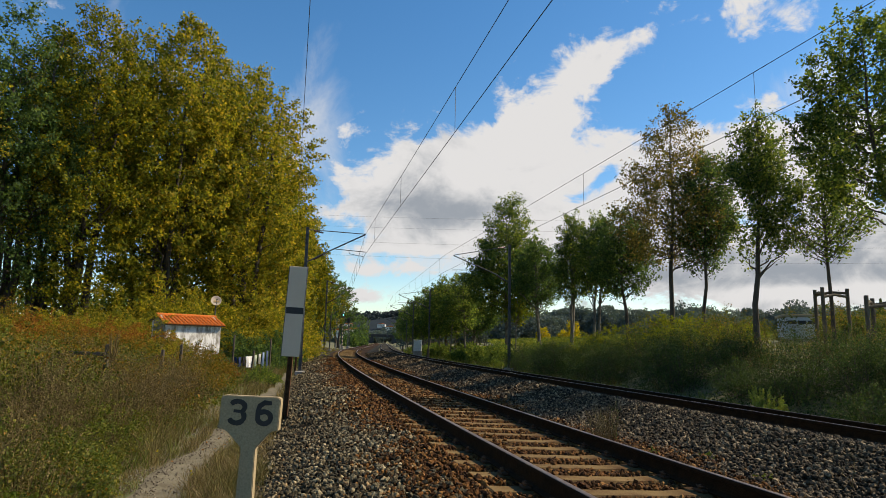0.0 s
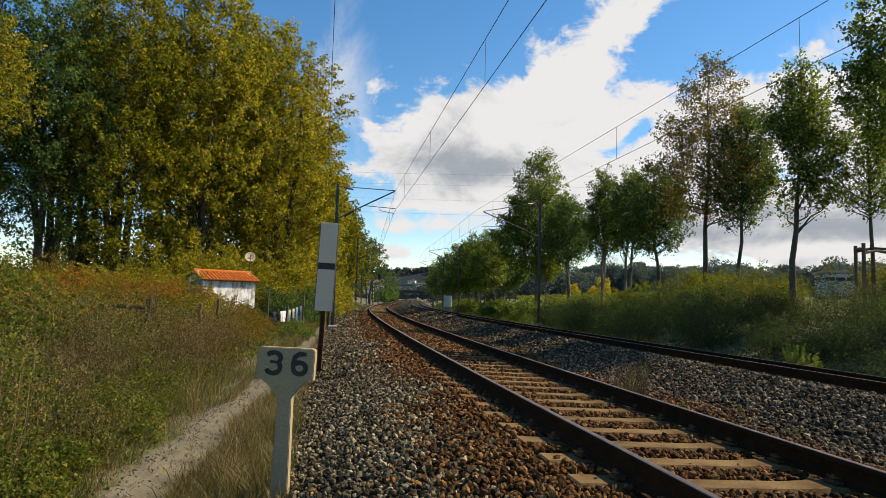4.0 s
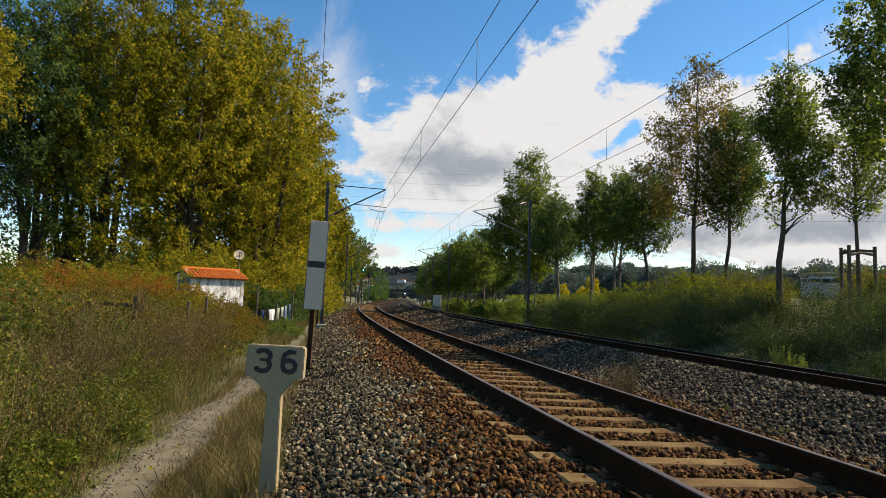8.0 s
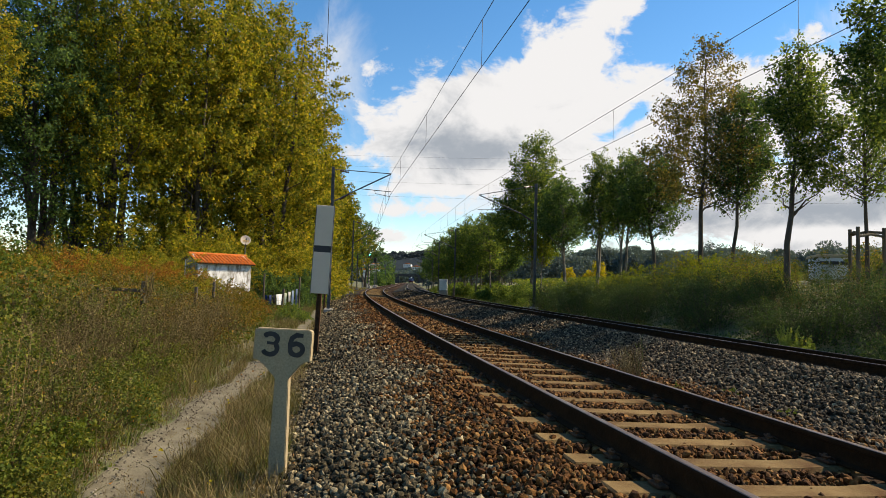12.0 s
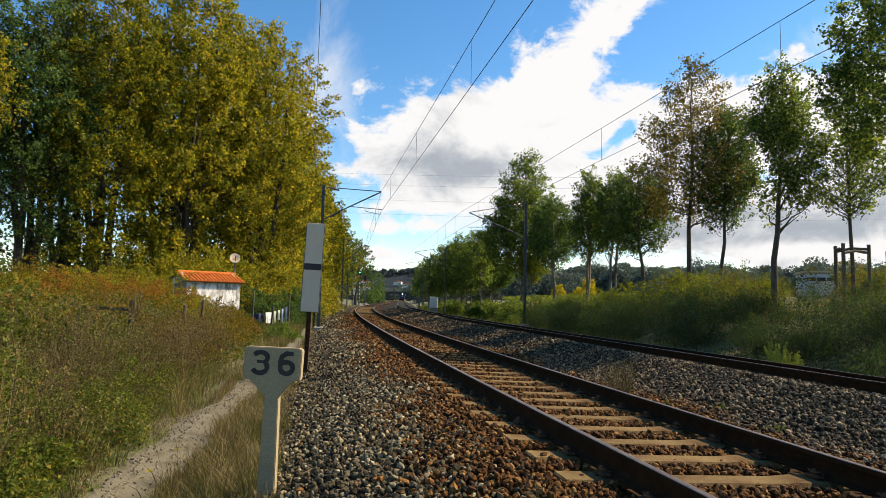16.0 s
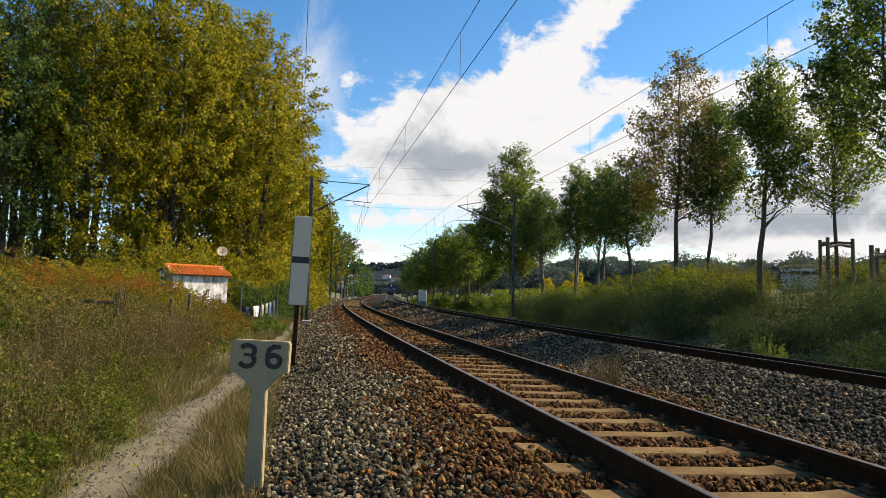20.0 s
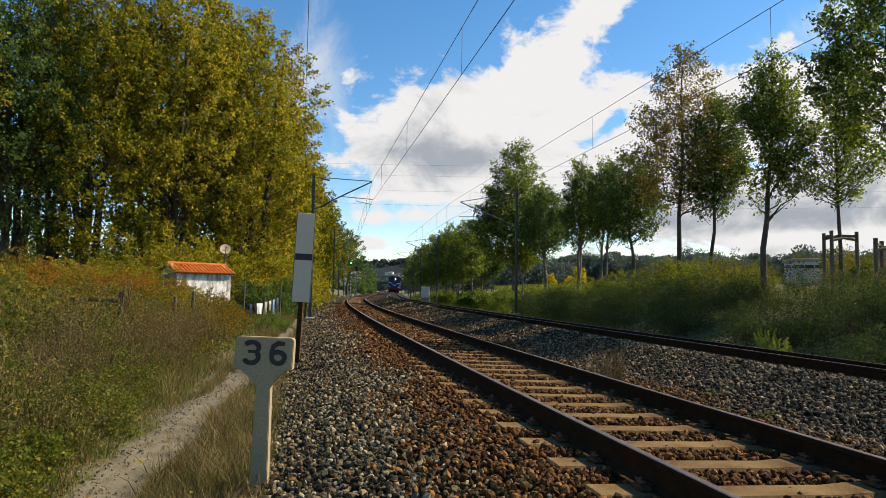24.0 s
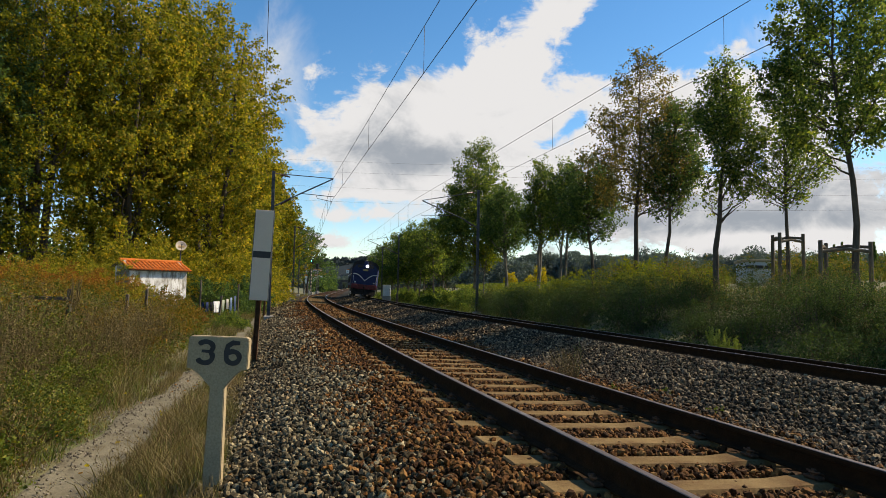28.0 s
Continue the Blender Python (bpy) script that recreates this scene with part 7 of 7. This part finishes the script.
def bridge():
    p = beside(470, 2.5)
    th = line_at(470)[2]
    t = thing("road_bridge", "dark concrete road bridge across the line", "bridge", pose(p.x, p.y, -0.5, 0, 0, -math.degrees(th)))
    m = surface("stained bridge concrete", (0.035, 0.038, 0.04), (0.07, 0.072, 0.072), 0.6, 0.95, 0, 0.1, fine=5)
    part("deck", Geo().box(0, 0, 5.5, 30, 9, 0.9, 0.1), m, t)
    for sx in (-1, 1):
        part("abutment", Geo().box(sx * 11, 0, 2.5, 8, 9, 5.1, 0.1), m, t)
        part("parapet", Geo().box(0, sx * 4.4, 6.4, 30, 0.3, 0.9, 0.05), m, t)


bridge()
# high-voltage cables far across the valley
for i, (z, y, d) in enumerate(((27.0, 140, 0.0), (29.5, 140, 0.6), (23.5, 140, -0.5), (20.5, 142, 0.2))):
    g = []
    for k in range(25):
        x = -70 + 260 * k / 24
        g.append((x, y - 0.16 * x, z + 0.00022 * (x - 60) ** 2 - 0.8))
    tagged(part("power_cable", Geo().tube(g, 0.013, 4), WIRE), "thin high-voltage cable across the sky", "cable", group="power cables")

# ---------------------------------------------------------------- the train


def locomotive():
    """A blue diesel locomotive; its front looks along -y."""
    t = thing("locomotive", "dark blue diesel locomotive with white chevron and red buffer beam", "locomotive")
    BLUE = surface("deep blue locomotive paint", (0.007, 0.018, 0.080), (0.012, 0.028, 0.115), 2.0, 0.62, 0, 0.02, fine=6)
    ROOF = surface("dark roof grime", (0.012, 0.013, 0.016), (0.03, 0.03, 0.034), 2.0, 0.7, 0, 0.1)
    RED = surface("red buffer beam paint", (0.10, 0.010, 0.014), (0.16, 0.016, 0.018), 4, 0.5, 0, 0.05)
    WHITE = surface("cream-white stripe paint", (0.62, 0.62, 0.60), (0.75, 0.75, 0.72), 4, 0.5)
    DARK = surface("oily underframe", (0.010, 0.009, 0.008), (0.028, 0.025, 0.022), 3, 0.75, 0.1, 0.3)
    GLASS = bpy.data.materials.new("dark cab glass")
    GLASS.use_nodes = True
    gb = GLASS.node_tree.nodes["Principled BSDF"]
    gb.inputs["Base Color"].default_value, gb.inputs["Roughness"].default_value = (0.006, 0.007, 0.009, 1), 0.35
    L, W = 16.0, 2.86

    def section(w, z0, z1, arch):
        h = w / 2
        return [(-h, z0), (h, z0), (h, z1 - arch), (h * 0.93, z1 - arch * 0.5), (h * 0.75, z1 - arch * 0.16), (h * 0.4, z1), (-h * 0.4, z1), (-h * 0.75, z1 - arch * 0.16), (-h * 0.93, z1 - arch * 0.5), (-h, z1 - arch)]

    st = [(-L / 2, 0.90, -0.04), (-L / 2 + 0.22, 1.0, 0.0), (L / 2 - 0.22, 1.0, 0.0), (L / 2, 0.90, -0.04)]
    g = Geo()
    v, f = [], []
    for y, k, dz in st:
        v += [(x * k, y, z + (dz if z > 2 else 0)) for x, z in section(W, 1.12, 3.72, 0.75)]
    n = 10
    for i in range(3):
        for k in range(n):
            f.append((i * n + k, i * n + (k + 1) % n, (i + 1) * n + (k + 1) % n, (i + 1) * n + k))
    f += [tuple(range(n)), tuple(3 * n + k for k in reversed(range(n)))]
    body = part("body", g.add(v, f), BLUE, t, "deep blue body")
    roof_sec = [(-W / 2 * 1.0, 3.00), (-W / 2 * 0.95, 3.38), (-W / 2 * 0.77, 3.68), (-W / 2 * 0.4, 3.86), (W / 2 * 0.4, 3.86), (W / 2 * 0.77, 3.68), (W / 2 * 0.95, 3.38), (W / 2 * 1.0, 3.00), (W / 2 * 0.91, 2.98), (W / 2 * 0.68, 3.42), (-W / 2 * 0.68, 3.42), (-W / 2 * 0.91, 2.98)]
    part("roof", Geo().prism(roof_sec, -L / 2 - 0.06, L / 2 + 0.06), ROOF, t, "grimy black roof")
    part("exhaust", Geo().box(0, 1.5, 3.95, 0.9, 1.6, 0.22, 0.05), ROOF, t)
    part("fan_grille", Geo().lathe([(0.75, 3.86), (0.75, 3.98), (0.6, 4.0)], 18, (0, -3.5, 0)), ROOF, t)
    F = -L / 2
    for sx in (-1, 1):
        part("windscreen", Geo().box(sx * 0.60, F - 0.012, 3.22, 0.55, 0.05, 0.26, 0.02), GLASS, body, "dark windscreen")
        # white chevron: sweeps down from the corners to the middle
        pts = [(sx * 1.27, 2.40), (sx * 0.95, 2.38), (sx * 0.62, 2.26), (sx * 0.32, 2.02), (sx * 0.10, 1.80), (0, 1.72)]
        vv, ff = [], []
        for x, z in pts:
            vv += [(x, F - 0.03, z + 0.045), (x, F - 0.03, z - 0.05), (x, F + 0.05, z + 0.045), (x, F + 0.05, z - 0.05)]
        for i in range(len(pts) - 1):
            a, b = i * 4, i * 4 + 4
            ff += [(a, a + 1, b + 1, b), (a + 2, b + 2, b + 3, a + 3), (a, b, b + 2, a + 2), (a + 1, a + 3, b + 3, b + 1)]
        part("chevron_stripe", Geo().add(vv, ff), WHITE, body, "white chevron stripe")
        part("side_stripe", Geo().box(sx * (W / 2 + 0.004), 0, 2.39, 0.02, L - 0.5, 0.10, 0.002), WHITE, body, "white side stripe")
        bf = part("buffer", Geo().lathe([(0.11, F - 0.05), (0.11, F - 0.45), (0.10, F - 0.46), (0.24, F - 0.48), (0.25, F - 0.52), (0.22, F - 0.55)], 16, (sx * 0.95, 0, 1.06), "y"), RED, t, "dull red sprung buffer")
        part("marker_lamp", Geo().lathe([(0.09, F - 0.02), (0.09, F - 0.08), (0.06, F - 0.10)], 12, (sx * 1.0, 0, 1.52), "y"), WHITE, t)
        part("handrail", Geo().tube([(sx * 1.22, F - 0.07, 1.35), (sx * 1.22, F - 0.07, 2.2)], 0.018, 6), WHITE, t)
        for k in range(5):
            part("side_grille", Geo().box(sx * (W / 2 + 0.006), -4.5 + k * 2.1, 1.8, 0.03, 1.4, 0.7, 0.01), DARK, body, "dark louvred grille")
        part("cab_window", Geo().box(sx * (W / 2 + 0.004), F + 1.0, 2.85, 0.03, 0.9, 0.55, 0.02), GLASS, body)
        part("cab_door", Geo().box(sx * (W / 2 + 0.004), F + 2.1, 2.2, 0.03, 0.7, 1.8, 0.02), BLUE, body)
    part("headlight_housing", Geo().box(0, F - 0.06, 3.42, 0.44, 0.22, 0.72, 0.05), BLUE, body)
    part("headlight", Geo().lathe([(0.13, F - 0.17), (0.13, F - 0.20), (0.09, F - 0.22)], 18, (0.13, 0, 3.30), "y"), glowing("lit headlight", (1.0, 0.90, 0.80), 22.0), body, "bright lit headlight")
    part("horn_box", Geo().box(0, F + 0.1, 3.86, 0.22, 0.3, 0.26, 0.03), PLATE_WHITE, body)
    part("emblem", Geo().box(0, F - 0.03, 2.86, 0.5, 0.04, 0.2, 0.03), surface("brass emblem", (0.3, 0.22, 0.1), (0.42, 0.33, 0.18), 5, 0.4, 0.6), body, "small brass badge")
    part("buffer_beam", Geo().box(0, F - 0.04, 1.06, 2.7, 0.16, 0.50, 0.02), RED, t, "red buffer beam")
    part("rear_buffer_beam", Geo().box(0, -F + 0.04, 1.06, 2.7, 0.16, 0.50, 0.02), RED, t)
    part("coupling", Geo().box(0, F - 0.2, 1.0, 0.14, 0.35, 0.2, 0.03).tube([(0, F - 0.35, 0.98), (0, F - 0.42, 0.72), (0, F - 0.34, 0.5)], 0.03, 6), DARK, t)
    for x in (-0.5, 0.5):
        part("brake_hose", Geo().tube([(x, F - 0.12, 0.95), (x, F - 0.3, 0.8), (x, F - 0.22, 0.45)], 0.028, 6), DARK, t)
    part("cow_catcher", Geo().add([(-1.2, F - 0.1, 0.75), (1.2, F - 0.1, 0.75), (1.2, F - 0.35, 0.22), (-1.2, F - 0.35, 0.22), (-1.2, F - 0.0, 0.75), (1.2, F - 0.0, 0.75), (1.2, F - 0.28, 0.22), (-1.2, F - 0.28, 0.22)], [(0, 1, 2, 3), (4, 7, 6, 5), (0, 4, 5, 1), (3, 2, 6, 7), (0, 3, 7, 4), (1, 5, 6, 2)]), DARK, t)
    part("underframe", Geo().box(0, 0, 0.98, 2.5, L - 0.6, 0.34, 0.03), DARK, t)
    part("fuel_tank", Geo().box(0, 0, 0.62, 2.3, 3.6, 0.55, 0.12), DARK, t)
    for yb in (-4.6, 4.6):
        bg = part("bogie", Geo().box(-1.05, yb, 0.62, 0.16, 4.4, 0.36, 0.05).box(1.05, yb, 0.62, 0.16, 4.4, 0.36, 0.05).box(0, yb, 0.66, 2.1, 0.6, 0.3, 0.04), DARK, t)
        for dy in (-1.55, 0, 1.55):
            w = part("wheel", wheel_mesh(DARK), None, bg, at=pose(0, yb + dy, 0.49))
    return t


_wheel = []


def wheel_mesh(mat):
    if not _wheel:
        g = Geo()
        for sx in (-1, 1):
            c = sx * (GAUGE / 2 + 0.03)
            g.lathe([(0.10, c - 0.07), (0.49, c - 0.065), (0.49, c + 0.065), (0.10, c + 0.07)], 24, (0, 0, 0), "x")
            g.lathe([(0.515, c - sx * 0.075 - 0.012), (0.515, c - sx * 0.075 + 0.012)], 24, (0, 0, 0), "x")
        g.tube([(-GAUGE / 2, 0, 0), (GAUGE / 2, 0, 0)], 0.09, 10)
        _wheel.append(g.mesh("wheel", mat))
    return _wheel[0]


LOCO = locomotive()

# the stones that lie nearest, each on its own
shapes = []
for k in range(14):
    me = array_mesh("ballast_stone", chip_shape(1)[0], ICO_F, LOOSE_STONE)
    shapes.append(me)
bed = bpy.data.objects["ballast_bed_left"]
for k in range(300):
    y = random.uniform(2.6, 6.2)
    u = random.uniform(-3.2, -1.5)
    x = float(centre_x(y)) + u / 0.98
    r = random.uniform(0.022, 0.046)
    ob = part("ballast_stone", shapes[k % 14], None, bed, at=pose(x, y, gz(x, y) + 0.032, random.uniform(0, 360), random.uniform(0, 360), random.uniform(0, 360)))
    ob.scale = (r, r, r)

# ---------------------------------------------------------------- what moves


def train_at(t):
    """How far along the line the locomotive's front stands."""
    return float(np.interp(t, [0, 8, 17, 20, 23.5, 25, 26, 27, 28], [600, 447, 273, 215, 150, 123, 105, 86, 67.0]))


def motions():
    rows = []
    for k in range(57):
        t = k * 0.5
        s = train_at(t) + 8.0
        x, y, th = line_at(s)
        u = apart(s)
        m = pose(x + u * math.cos(th), y - u * math.sin(th), LIFT2, 0, 0, -math.degrees(th)) @ Matrix.Rotation(CANT2, 4, "Y")
        rows.append((t, m))
    walk(LOCO, rows)


motions()
